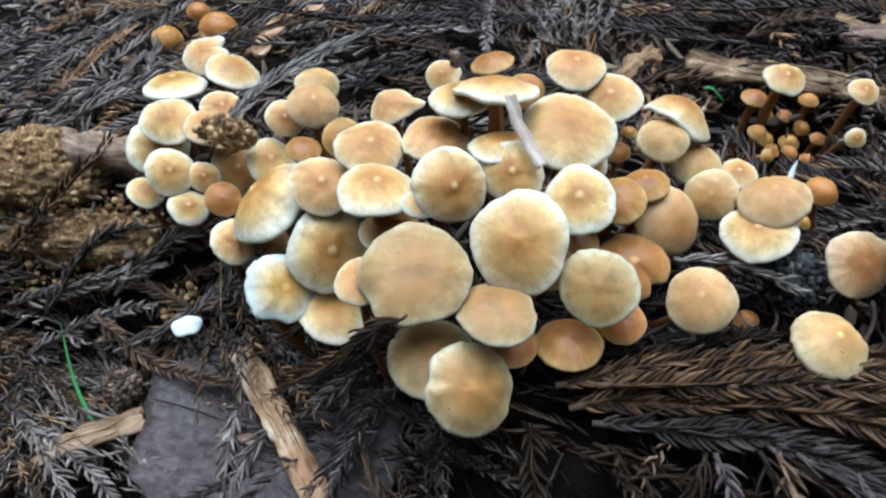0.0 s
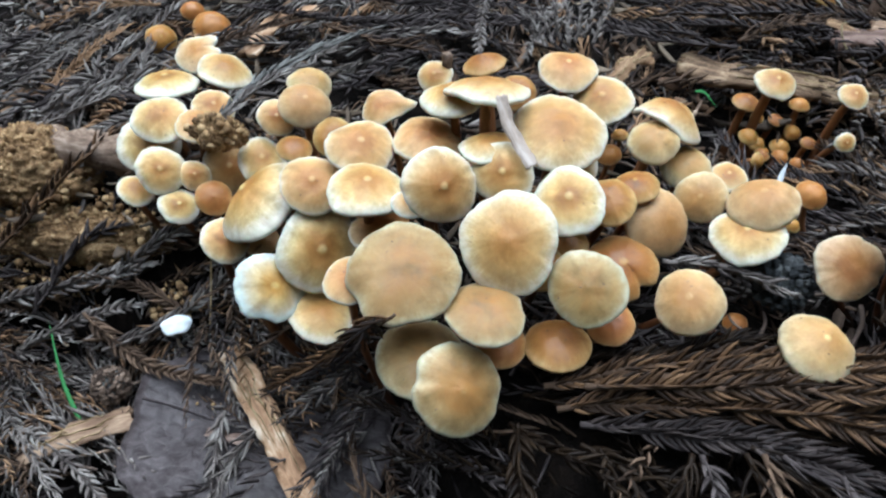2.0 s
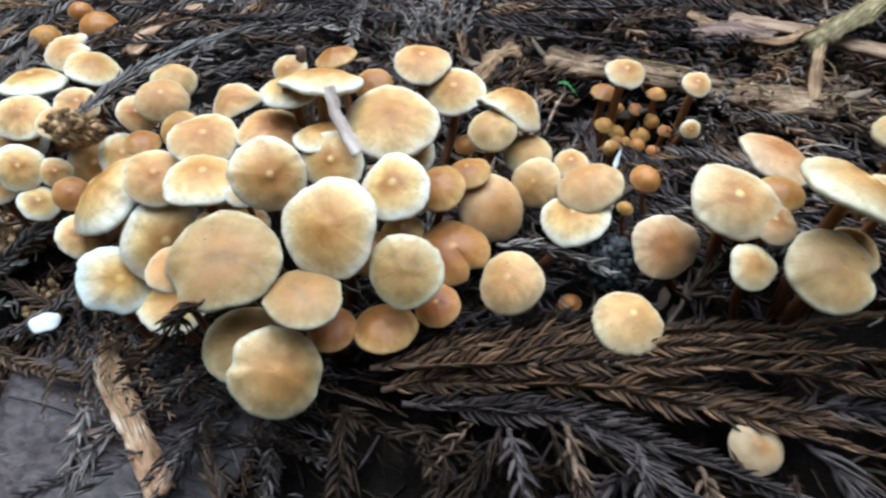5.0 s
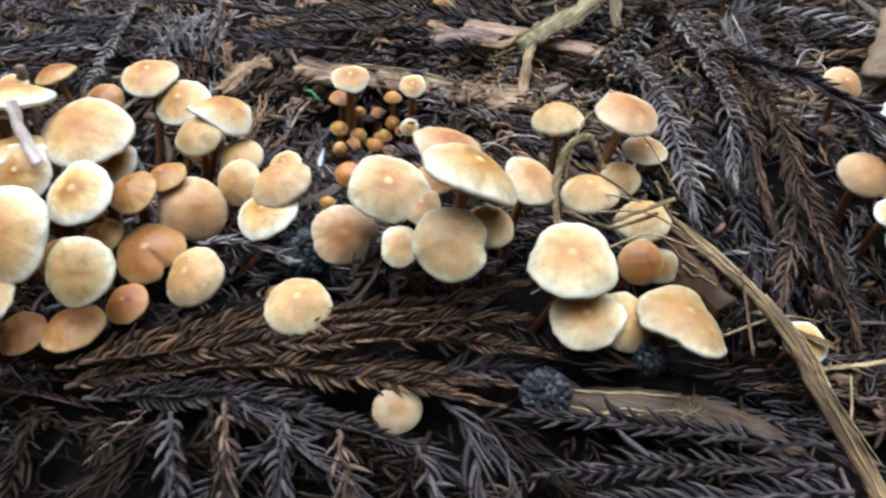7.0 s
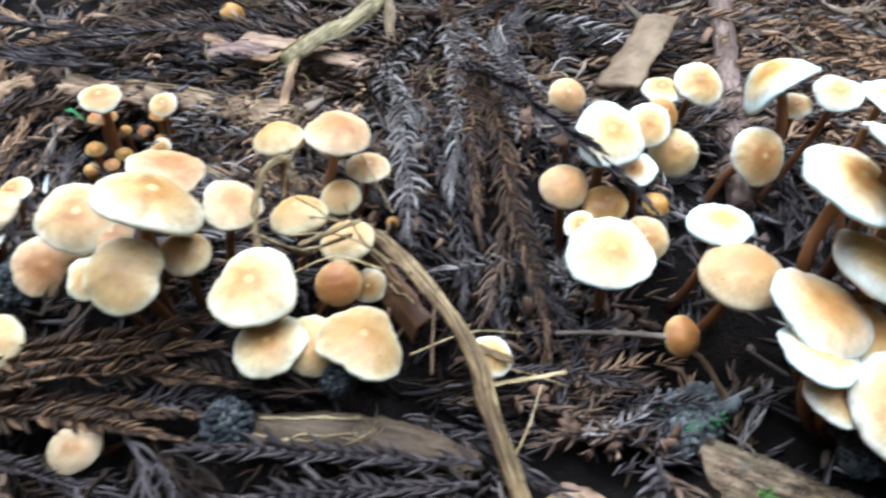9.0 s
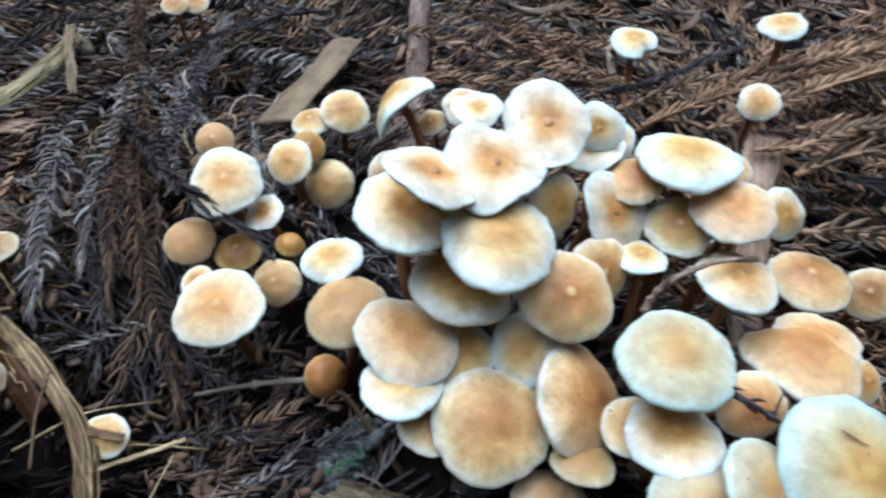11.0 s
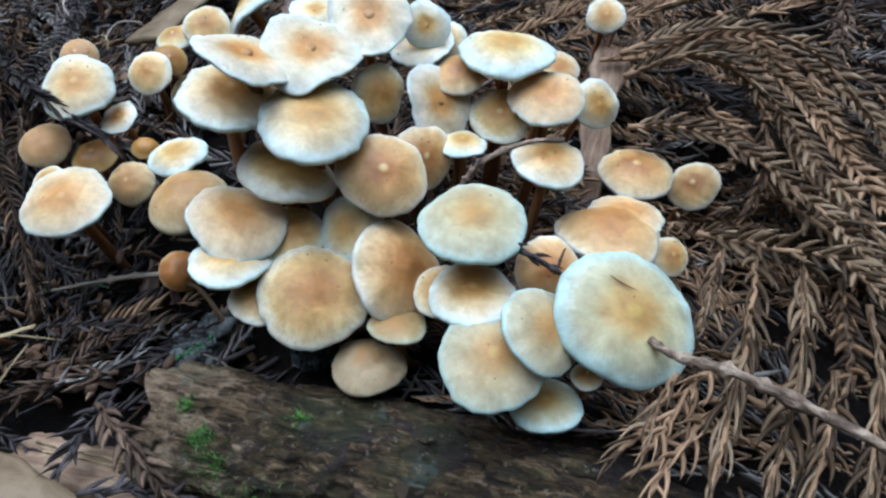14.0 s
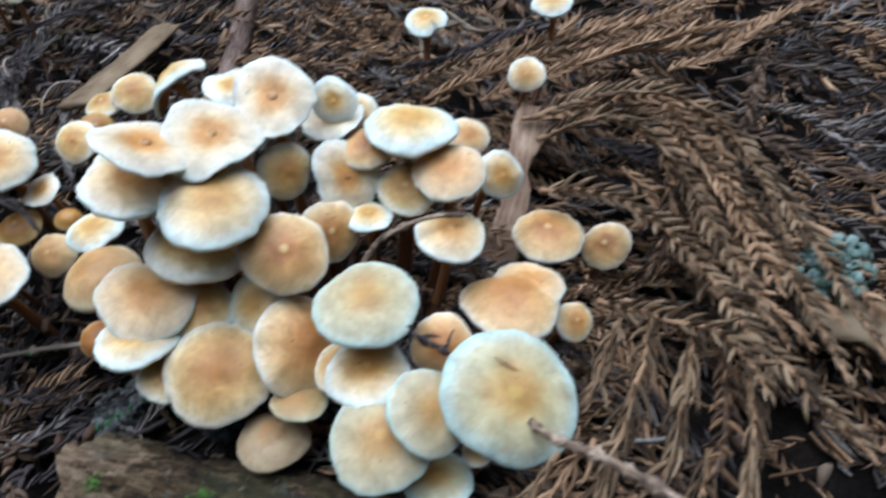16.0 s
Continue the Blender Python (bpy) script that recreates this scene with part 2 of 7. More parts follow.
NEEDLE_GREY = litter_material("needle_grey", [(0.15, (0.0262, 0.0207, 0.0186)), (0.45, (0.0917, 0.0758, 0.0687)), (0.7, (0.1964, 0.1722, 0.1545)), (0.95, (0.3929, 0.3718, 0.3362))], 0.5)
# blackened needles: the shade before the first clump is put into their colour
NEEDLE_SHADED = litter_material("needle_shaded", [(0.15, (0.0027, 0.0017, 0.0015)), (0.5, (0.0097, 0.0061, 0.0039)), (0.75, (0.0219, 0.0136, 0.0076)), (0.95, (0.0486, 0.0311, 0.0158))], 0.45, shine=0.09)
NEEDLES = {"wet": NEEDLE_SHADED, "dark": NEEDLE_DARK, "brown": NEEDLE_BROWN, "tan": NEEDLE_TAN, "grey": NEEDLE_GREY}


def soil_material():
    m, t, b = material("forest_soil", 0.9, 0.08)
    v = mapped(t)
    a, c = noise_tex(t, v, 60, 5, 0.65), noise_tex(t, v, 700, 4, 0.65)
    s = maths(t, "ADD", maths(t, "MULTIPLY", a, 0.6), maths(t, "MULTIPLY", c, 0.4))
    # near-black: the shade in the litter's gaps is put into the soil colour
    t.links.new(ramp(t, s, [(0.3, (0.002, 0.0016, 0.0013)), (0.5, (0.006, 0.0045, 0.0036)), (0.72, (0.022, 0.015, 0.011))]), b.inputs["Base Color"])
    bump(t, b, maths(t, "ADD", a, maths(t, "MULTIPLY", c, 0.5)), 0.9, 0.004)
    return m


SOIL = soil_material()


def wood_material(name, stops, grain=(60, 60, 600), rough=0.7, depth=0.001):
    m, t, b = material(name, rough)
    v = mapped(t, "Object", grain)
    g = noise_tex(t, v, 1.0, 5, 0.65, 0.6)
    blot = noise_tex(t, mapped(t), 70, 4, 0.6)
    s = maths(t, "ADD", maths(t, "MULTIPLY", g, 0.65), maths(t, "MULTIPLY", blot, 0.35))
    t.links.new(ramp(t, s, [(0.5 + (p - 0.5) * 0.62, c) for p, c in stops]), b.inputs["Base Color"])
    bump(t, b, maths(t, "ADD", g, maths(t, "MULTIPLY", blot, 0.4)), 0.9, depth)
    return m


def bark_material():
    """Rotten bark: dark plates, bare tan wood towards the broken end and where plates are gone, a greenish film and pale dust."""
    m, t, b = material("bark_dark", 0.75, 0.15)
    v = mapped(t, "Object", (90, 330, 330))
    g = noise_tex(t, v, 1.0, 6, 0.7, 0.8)
    patch = noise_tex(t, mapped(t, "Object", (1, 1.6, 1.6)), 55, 5, 0.65, 0.5)
    film = noise_tex(t, mapped(t), 38, 4, 0.6)
    dust = noise_tex(t, mapped(t), 420, 3, 0.7)
    col = ramp(t, g, [(0.34, (0.006, 0.0038, 0.0020)), (0.45, (0.026, 0.0165, 0.0080)), (0.55, (0.070, 0.0450, 0.0220)), (0.64, (0.150, 0.102, 0.056))])
    col = mix(t, ramp(t, patch, [(0.50, (0, 0, 0)), (0.56, (1, 1, 1))]), col, ramp(t, g, [(0.3, (0.009, 0.006, 0.005)), (0.7, (0.040, 0.028, 0.024))]))
    sep = t.nodes.new("ShaderNodeSeparateXYZ")
    t.links.new(mapped(t), sep.inputs[0])
    end = maths(t, "SUBTRACT", maths(t, "MULTIPLY", maths(t, "SUBTRACT", patch, 0.5), 0.16), maths(t, "SUBTRACT", sep.outputs["X"], 0.026))
    end = maths(t, "MULTIPLY", end, 90.0, clamp=True)
    col = mix(t, maths(t, "MULTIPLY", end, 0.85), col, ramp(t, g, [(0.34, (0.050, 0.032, 0.018)), (0.48, (0.150, 0.100, 0.058)), (0.62, (0.290, 0.210, 0.135))]))
    col = mix(t, maths(t, "MULTIPLY", ramp(t, film, [(0.50, (0, 0, 0)), (0.62, (1, 1, 1))]), 0.34), col, (0.040, 0.047, 0.018))
    crust = ramp(t, noise_tex(t, mapped(t), 95, 3, 0.5, 0.4), [(0.64, (0, 0, 0)), (0.68, (1, 1, 1))])
    col = mix(t, maths(t, "MULTIPLY", crust, 0.5), col, (0.085, 0.096, 0.078))
    col = mix(t, maths(t, "MULTIPLY", ramp(t, dust, [(0.62, (0, 0, 0)), (0.70, (1, 1, 1))]), 0.6), col, (0.24, 0.19, 0.135))
    t.links.new(col, b.inputs["Base Color"])
    bump(t, b, maths(t, "ADD", g, maths(t, "ADD", patch, maths(t, "MULTIPLY", dust, 0.3))), 1.0, 0.004)
    return m


WOOD_PALE = wood_material("rotten_wood_pale", [(0.3, (0.0272, 0.0160, 0.0083)), (0.5, (0.0581, 0.0377, 0.0211)), (0.7, (0.0930, 0.0678, 0.0421))], (40, 500, 500))
WOOD_ORANGE = wood_material("rotten_wood_orange", [(0.3, (0.155, 0.085, 0.045)), (0.47, (0.330, 0.195, 0.108)), (0.58, (0.450, 0.300, 0.185)), (0.70, (0.660, 0.540, 0.410))], (60, 230, 230))
WOOD_GREY = wood_material("weathered_wood", [(0.3, (0.0600, 0.0450, 0.0330)), (0.5, (0.1320, 0.1020, 0.0750)), (0.7, (0.2160, 0.1740, 0.1320))], (40, 500, 500))
BARK = bark_material()
BARK_STRIP = wood_material("bark_strip", [(0.3, (0.0292, 0.0169, 0.0078)), (0.5, (0.0780, 0.0468, 0.0208)), (0.7, (0.1560, 0.1008, 0.0488))], (30, 700, 700), 0.55)
BARK_PINK = wood_material("bark_reddish", [(0.3, (0.0375, 0.0204, 0.0149)), (0.5, (0.1187, 0.0720, 0.0552)), (0.7, (0.2375, 0.1620, 0.1288))], (40, 300, 300), 0.65)
BARK_RIDGE = wood_material("bark_ridge", [(0.3, (0.0187, 0.0099, 0.0040)), (0.48, (0.0723, 0.0410, 0.0152)), (0.60, (0.1530, 0.0965, 0.0396)), (0.75, (0.2295, 0.1581, 0.0739))], (30, 700, 700), 0.6)
BARK_SHEET = wood_material("bark_sheet", [(0.3, (0.0115, 0.0050, 0.0020)), (0.5, (0.0345, 0.0144, 0.0048)), (0.72, (0.0828, 0.0380, 0.0127))], (25, 350, 350), 0.5, 0.0006)
STRAW = wood_material("dry_straw", [(0.3, (0.0663, 0.0432, 0.0171)), (0.5, (0.2210, 0.1566, 0.0726)), (0.7, (0.4199, 0.3240, 0.1814))], (60, 900, 900), 0.6)
TWIG = wood_material("twig_bark", [(0.3, (0.0300, 0.0200, 0.0140)), (0.48, (0.1250, 0.0830, 0.0570)), (0.60, (0.2500, 0.1800, 0.1270)), (0.75, (0.4200, 0.3200, 0.2350))], (160, 420, 420), 0.7, 0.0014)
LEAF = wood_material("dead_leaf", [(0.3, (0.0195, 0.0144, 0.0144)), (0.45, (0.0437, 0.0350, 0.0353)), (0.6, (0.0671, 0.0555, 0.0559)), (0.75, (0.1014, 0.0859, 0.0851))], (160, 260, 200), 0.38, 0.0010)
CRUMB = litter_material("wood_crumbs", [(0.2, (0.06, 0.034, 0.017)), (0.45, (0.20, 0.120, 0.056)), (0.7, (0.40, 0.27, 0.135)), (0.95, (0.58, 0.43, 0.25))], 0.8)
CLOD = litter_material("clod", [(0.2, (0.0342, 0.0348, 0.0323)), (0.5, (0.0854, 0.0869, 0.0820)), (0.85, (0.1708, 0.1801, 0.1739))], 0.8)
FLAKE = litter_material("bark_flakes", [(0.15, (0.0156, 0.0109, 0.0086)), (0.5, (0.0585, 0.0390, 0.0281)), (0.75, (0.1326, 0.0936, 0.0663)), (0.95, (0.2340, 0.1716, 0.1248))], 0.65)
GREEN = litter_material("grass_green", [(0.2, (0.0210, 0.0840, 0.0210)), (0.8, (0.0560, 0.2100, 0.0630))], 0.45)
MOSS = litter_material("moss_green", [(0.2, (0.0255, 0.0595, 0.0136)), (0.6, (0.0850, 0.1700, 0.0340)), (0.9, (0.1700, 0.3060, 0.0680))], 0.7)
PETAL = wood_material("white_petal", [(0.3, (0.66, 0.71, 0.73)), (0.7, (0.84, 0.87, 0.88))], (80, 80, 80), 0.5, 0.0003)
STUB_BARK = wood_material("stub_bark", [(0.3, (0.070, 0.045, 0.030)), (0.5, (0.190, 0.130, 0.092)), (0.72, (0.330, 0.250, 0.190))], (90, 400, 400), 0.75)
ROOT_BARK = wood_material("root_bark", [(0.3, (0.0490, 0.0300, 0.0224)), (0.5, (0.1260, 0.0825, 0.0640)), (0.72, (0.2520, 0.1875, 0.1520))], (90, 400, 400), 0.75)


def crumble_material():
    m, t, b = material("rotten_crumble", 0.85)
    v = mapped(t)
    a, c, d = noise_tex(t, v, 45, 4, 0.6), noise_tex(t, v, 330, 5, 0.7), noise_tex(t, v, 1200, 2)
    s = maths(t, "ADD", maths(t, "MULTIPLY", a, 0.4), maths(t, "ADD", maths(t, "MULTIPLY", c, 0.4), maths(t, "MULTIPLY", d, 0.2)))
    t.links.new(ramp(t, s, [(0.36, (0.03, 0.017, 0.009)), (0.46, (0.15, 0.085, 0.038)), (0.54, (0.34, 0.21, 0.10)), (0.64, (0.56, 0.39, 0.21))]), b.inputs["Base Color"])
    bump(t, b, maths(t, "ADD", c, maths(t, "MULTIPLY", d, 0.4)), 1.0, 0.003)
    return m


CRUMBLE = crumble_material()

LEAF_SCRAP = litter_material("leaf_scraps", [(0.15, (0.030, 0.018, 0.012)), (0.4, (0.085, 0.050, 0.031)), (0.65, (0.160, 0.095, 0.055)), (0.95, (0.300, 0.210, 0.140))], 0.6)
TWIG_BIT = litter_material("twig_bits", [(0.15, (0.022, 0.015, 0.012)), (0.5, (0.075, 0.054, 0.043)), (0.9, (0.190, 0.145, 0.115))], 0.7)
SCRAP = litter_material("dry_scraps", [(0.15, (0.035, 0.026, 0.020)), (0.5, (0.11, 0.082, 0.058)), (0.75, (0.22, 0.17, 0.12)), (0.95, (0.42, 0.37, 0.30))], 0.6)
WOOD_PINK = wood_material("split_wood_pinkish", [(0.3, (0.0797, 0.0452, 0.0266)), (0.5, (0.1860, 0.1173, 0.0738)), (0.7, (0.3011, 0.2130, 0.1402))], (40, 300, 300))
WOOD_BOARD = wood_material("cracked_board", [(0.3, (0.0336, 0.0200, 0.0118)), (0.45, (0.1288, 0.0800, 0.0462)), (0.58, (0.2464, 0.1650, 0.0966)), (0.75, (0.4032, 0.3200, 0.2100))], (45, 420, 420), 0.7, 0.0016)
STALK = wood_material("split_stalk", [(0.3, (0.045, 0.036, 0.013)), (0.46, (0.130, 0.105, 0.046)), (0.58, (0.225, 0.180, 0.090)), (0.75, (0.36, 0.30, 0.18))], (25, 600, 600), 0.6, 0.0012)
WOOD_RUST = wood_material("rusty_splinter", [(0.3, (0.070, 0.038, 0.018)), (0.5, (0.190, 0.110, 0.055)), (0.7, (0.330, 0.220, 0.125))], (40, 450, 450), 0.65)
BRACT = wood_material("pale_bark_strip", [(0.3, (0.20, 0.155, 0.125)), (0.5, (0.36, 0.29, 0.24)), (0.7, (0.50, 0.43, 0.38))], (60, 300, 300), 0.6, 0.0005)
WOOD_TAN = wood_material("smooth_bark_tan", [(0.3, (0.0811, 0.0530, 0.0292)), (0.5, (0.1373, 0.0936, 0.0530)), (0.7, (0.1872, 0.1342, 0.0796))], (60, 120, 120), 0.7, 0.0004)
LICHEN = litter_material("lichen", [(0.2, (0.0600, 0.0900, 0.0720)), (0.6, (0.1320, 0.1800, 0.1560)), (0.9, (0.2280, 0.2820, 0.2580))], 0.8)


# ---- builders ----
def part(name, bm, mat=None, parent=None, label=""):
    """Links a bmesh, or a mesh, as one object under a thing."""
    if isinstance(bm, bpy.types.Mesh):
        me = bm
    else:
        me = bpy.data.meshes.new(name)
        bm.to_mesh(me)
        bm.free()
    if mat is not None and not me.materials:
        me.materials.append(mat)
    ob = new(name, me)
    if parent is not None:
        ob.parent = parent
    if label:
        ob["label"] = label
    return ob


def mesh(name, verts, faces, mat, uvs=None, smooth=True):
    me = bpy.data.meshes.new(name)
    me.from_pydata([tuple(v) for v in verts], [], faces)
    if smooth:
        me.polygons.foreach_set("use_smooth", [True] * len(me.polygons))
    if uvs is not None:
        layer = me.uv_layers.new(name="UVMap")
        idx = np.empty(len(me.loops), dtype=np.int32)
        me.loops.foreach_get("vertex_index", idx)
        layer.data.foreach_set("uv", np.asarray(uvs, dtype=np.float32)[idx].ravel())
    me.materials.append(mat)
    return me


def smooth01(a, b, x):
    k = min(1.0, max(0.0, (x - a) / (b - a)))
    return k * k * (3 - 2 * k)


def ground_z(x, y):
    """Height of the soil: a bank that rises to the back and to the far side, with a hollow before the near end."""
    cx, cy = min(max(x, -0.5), 0.95), min(max(y, -0.4), 0.7)
    z = -0.012 + 0.115 * cx + 0.145 * cy
    z -= 0.058 * (1 - smooth01(-0.045, 0.045, x)) * (1 - smooth01(0.20, 0.275, y)) * smooth01(-0.8, -0.45, x) * smooth01(-0.7, -0.3, y)
    z -= 0.014 * math.exp(-(((x - 0.335) / 0.055) ** 2 + ((y - 0.085) / 0.045) ** 2))
    z -= 0.026 * math.exp(-(((x - 0.53) / 0.07) ** 2 + ((y - 0.02) / 0.06) ** 2))
    z -= 0.020 * math.exp(-(((x - 0.165) / 0.055) ** 2 + ((y - 0.262) / 0.04) ** 2))
    z += 0.012 * math.exp(-(((x - 0.32) / 0.06) ** 2 + ((y - 0.19) / 0.05) ** 2))
    z += 0.014 * math.exp(-(((x - 0.395) / 0.045) ** 2 + ((y - 0.155) / 0.05) ** 2))
    z -= 0.018 * math.exp(-(((x - 0.360) / 0.028) ** 2 + ((y - 0.085) / 0.029) ** 2))
    return z + 0.004 * noise.noise((x * 18, y * 18, 0.3)) + 0.002 * noise.noise((x * 55, y * 55, 4.0))


def steps(lo, hi, fine, far):
    """Grid lines: even within lo..hi, then ever wider out to far."""
    mid = list(np.arange(lo, hi + fine / 2, fine))
    out, d = [], fine
    x = hi
    while x < far:
        d *= 1.35
        x += d
        out.append(x)
    low, d, x = [], fine, lo
    while x > -far:
        d *= 1.35
        x -= d
        low.append(x)
    return low[::-1] + mid + out


BED = 0.012  # the soil lies this deep under the top of the litter


def build_ground():
    xs, ys = steps(-0.45, 0.9, 0.006, 150), steps(-0.25, 0.65, 0.006, 150)
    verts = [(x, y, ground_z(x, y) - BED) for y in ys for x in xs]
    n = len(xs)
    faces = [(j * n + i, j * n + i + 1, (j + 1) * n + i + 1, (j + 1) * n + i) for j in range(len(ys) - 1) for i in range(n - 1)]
    tagged(part("ground", mesh("ground", verts, faces, SOIL)), "dark damp forest soil under cedar litter, gap shade in its colour", "ground", kind="structure")


build_ground()


def low_sky_screen():
    """An added ring, never in view, that cuts low sky light; uneven like foliage."""
    seg, rows, v, f = 96, 14, [], []
    for j in range(rows + 1):
        for i in range(seg):
            a, h = 2 * math.pi * i / seg, j / rows
            q = 6.0 + 0.5 * noise.noise((3 * math.cos(a), 3 * math.sin(a), 4 * h)) + 0.25 * noise.noise((11 * math.cos(a), 11 * math.sin(a), 13 * h))
            top = 7.0 + 1.2 * noise.noise((2 * math.cos(a), 2 * math.sin(a), 9.0))
            v.append((0.2 + q * math.cos(a), 0.1 + q * math.sin(a), -0.6 + h * top))
    for j in range(rows):
        for i in range(seg):
            b, c = j * seg, (j + 1) * seg
            f.append((b + i, b + (i + 1) % seg, c + (i + 1) % seg, c + i))
    tagged(part("backdrop", mesh("backdrop", v, f, SKY_SCREEN)), "added unseen dark ring that blocks low sky light", "forest", kind="structure")


SKY_SCREEN = litter_material("low_sky_screen", [(0.2, (0.012, 0.016, 0.009)), (0.6, (0.035, 0.045, 0.024)), (0.95, (0.07, 0.08, 0.045))], 0.8)
low_sky_screen()


def basis(n):
    """A turn whose z axis is n."""
    return Vector(n).normalized().to_track_quat("Z", "Y").to_matrix().to_4x4()


# ---- mushrooms ----
SHAPE = {"dull": (0.40, 0.03, 0.0, 0.05), "ripe": (0.31, 0.03, 0.02, 0.10), "tan": (0.33, 0.045, 0.0, 0.065), "cream": (0.27, 0.03, 0.02, 0.075), "olive": (0.30, 0.03, 0.0, 0.06), "brown": (0.42, 0.04, 0.0, 0.03), "bud": (0.70, 0.0, 0.0, 0.02), "dome": (0.52, 0.02, 0.0, 0.04), "pale": (0.27, 0.01, 0.01, 0.05), "flat": (0.15, 0.0, 0.07, 0.11)}


def cap_meshes(kind, r, seed, fold, notch, wavy):
    """The cap's skin with its rounded margin, and the gills under it. Local z is the axis, the rim lies about z = 0."""
    rng = random.Random(seed)
    k, umbo, dip, wave = SHAPE[kind]
    wave = wave if wavy is None else wavy
    p2, p3, p5, pz = (rng.uniform(0, 6.28) for _ in range(4))
    na, nd = notch if notch else (0, 0)
    power = 2.6 if kind in ("bud", "dome") else 2.4

    def radius(a):
        q = 1 + wave * (0.5 * math.sin(2 * a + p2) + 0.4 * math.sin(3 * a + p3) + 0.2 * math.sin(5 * a + p5) + 0.07 * math.sin(11 * a + pz) + 0.05 * math.sin(17 * a + p2))
        q += (0.045 if kind in ("flat", "cream") else 0.028) * noise.noise((5 * math.cos(a), 5 * math.sin(a), seed * 3.1)) + (0.017 if kind in ("flat", "cream") else 0.011) * noise.noise((14 * math.cos(a), 14 * math.sin(a), seed * 1.7))
        if nd:
            d = (a - na + math.pi) % (2 * math.pi) - math.pi
            q *= 1 - nd * math.exp(-(d / 0.24) ** 2)
        return q * r

    def height(s, a):
        z = k * (1 - s ** power) + umbo * math.exp(-(s / 0.13) ** 2) - dip * math.exp(-(s / 0.4) ** 2)
        z += wave * 1.2 * s ** 3 * (math.sin(2 * a + pz) * 0.6 + math.sin(5 * a + p2) * 0.15 + math.sin(8 * a + p5) * (0.10 if kind == "flat" else 0.03))
        z += 0.022 * s * s * noise.noise((6 * math.cos(a) + seed, 6 * math.sin(a), 2.5))
        z += 0.035 * noise.noise((3 * s * math.cos(a) + seed, 3 * s * math.sin(a), 0.5))
        x = s * math.cos(a - p3)
        return (z - fold * (x * x - 0.35)) * r

    seg, rings = 72 if r > 0.009 else 40, [0.0, 0.07, 0.14, 0.22, 0.32, 0.44, 0.56, 0.68, 0.79, 0.88, 0.95, 1.0]
    verts, uvs, faces = [(0, 0, height(0, 0))], [(0, 0)], []
    for s in rings[1:]:
        for i in range(seg):
            a = 2 * math.pi * i / seg
            q = radius(a) * s
            verts.append((q * math.cos(a), q * math.sin(a), height(s, a)))
            uvs.append((i / seg, s))
    # the margin turns down and in
    turn = 0.17 if kind in ("bud", "dome") else 0.07 if kind == "flat" else 0.11
    for s, dz in ((1.012, -0.4 * turn), (1.0, -0.85 * turn), (0.94, -turn - 0.015)):
        for i in range(seg):
            a = 2 * math.pi * i / seg
            q = radius(a) * s
            verts.append((q * math.cos(a), q * math.sin(a), height(1.0, a) + dz * r))
            uvs.append((i / seg, 1.0))
    for i in range(seg):
        faces.append((0, 1 + i, 1 + (i + 1) % seg))
    for j in range(len(rings) + 1):
        for i in range(seg):
            b, c = 1 + j * seg, 1 + (j + 1) * seg
            faces.append((b + i, c + i, c + (i + 1) % seg, b + (i + 1) % seg))
    cap = mesh("cap", verts, faces, CAP[kind], uvs)
    gv, gf, gs = [], [], 72
    for s in (0.94, 0.7, 0.4, 0.14):
        for i in range(gs):
            a = 2 * math.pi * i / gs
            low = -0.05 if i % 2 else 0.0
            thick = 0.05 + 0.13 * (1 - s)
            q = radius(a) * s
            gv.append((q * math.cos(a), q * math.sin(a), height(s, a) - (thick + turn * s ** 4) * r + low * r * (1 if s < 0.9 else 0.2)))
    for j in range(3):
        for i in range(gs):
            b, c = j * gs, (j + 1) * gs
            gf.append((b + i, c + i, c + (i + 1) % gs, b + (i + 1) % gs))
    # crumbs and bits of needle that lie on the skin
    specks = []
    for _ in range(rng.choice((0, 1, 1, 2, 3)) if r > 0.007 else 0):
        s, a = rng.uniform(0.15, 0.85), rng.uniform(0, 6.28)
        q = radius(a) * s
        specks.append((q * math.cos(a), q * math.sin(a), height(s, a) + 0.0001))
    return cap, mesh("underside", gv, gf, GILL, smooth=False), specks


def tube(points, radii, sides=10, uv=True):
    """Rings along a line of points."""
    verts, uvs, faces = [], [], []
    side = Vector((1, 0, 0))
    for i, p in enumerate(points):
        d = (points[min(i + 1, len(points) - 1)] - points[max(i - 1, 0)]).normalized()
        side = (side - d * side.dot(d))
        side = side.normalized() if side.length > 1e-4 else d.orthogonal().normalized()
        up = d.cross(side)
        for j in range(sides):
            a = 2 * math.pi * j / sides
            verts.append(p + (side * math.cos(a) + up * math.sin(a)) * radii[i])
            uvs.append((j / sides, i / (len(points) - 1)))
    for i in range(len(points) - 1):
        for j in range(sides):
            a, b = i * sides, (i + 1) * sides
            faces.append((a + j, a + (j + 1) % sides, b + (j + 1) % sides, b + j))
    n = len(verts)
    verts += [points[0], points[-1]]
    uvs += [(0, 0), (0, 1)]
    for j in range(sides):
        faces.append((n, (j + 1) % sides, j))
        faces.append((n + 1, n - sides + j, n - sides + (j + 1) % sides))
    return verts, faces, uvs


def glide(points, n):
    """n points along a smooth line through the given ones."""
    p = [2 * points[0] - points[1], *points, 2 * points[-1] - points[-2]]
    out = []
    for i in range(n):
        s = i / (n - 1) * (len(points) - 1)
        k = min(int(s), len(points) - 2)
        u = s - k
        a, b, c, d = p[k:k + 4]
        out.append(0.5 * (2 * b + (c - a) * u + (2 * a - 5 * b + 4 * c - d) * u * u + (3 * b - a - 3 * c + d) * u ** 3))
    return out


SPECK = [None]


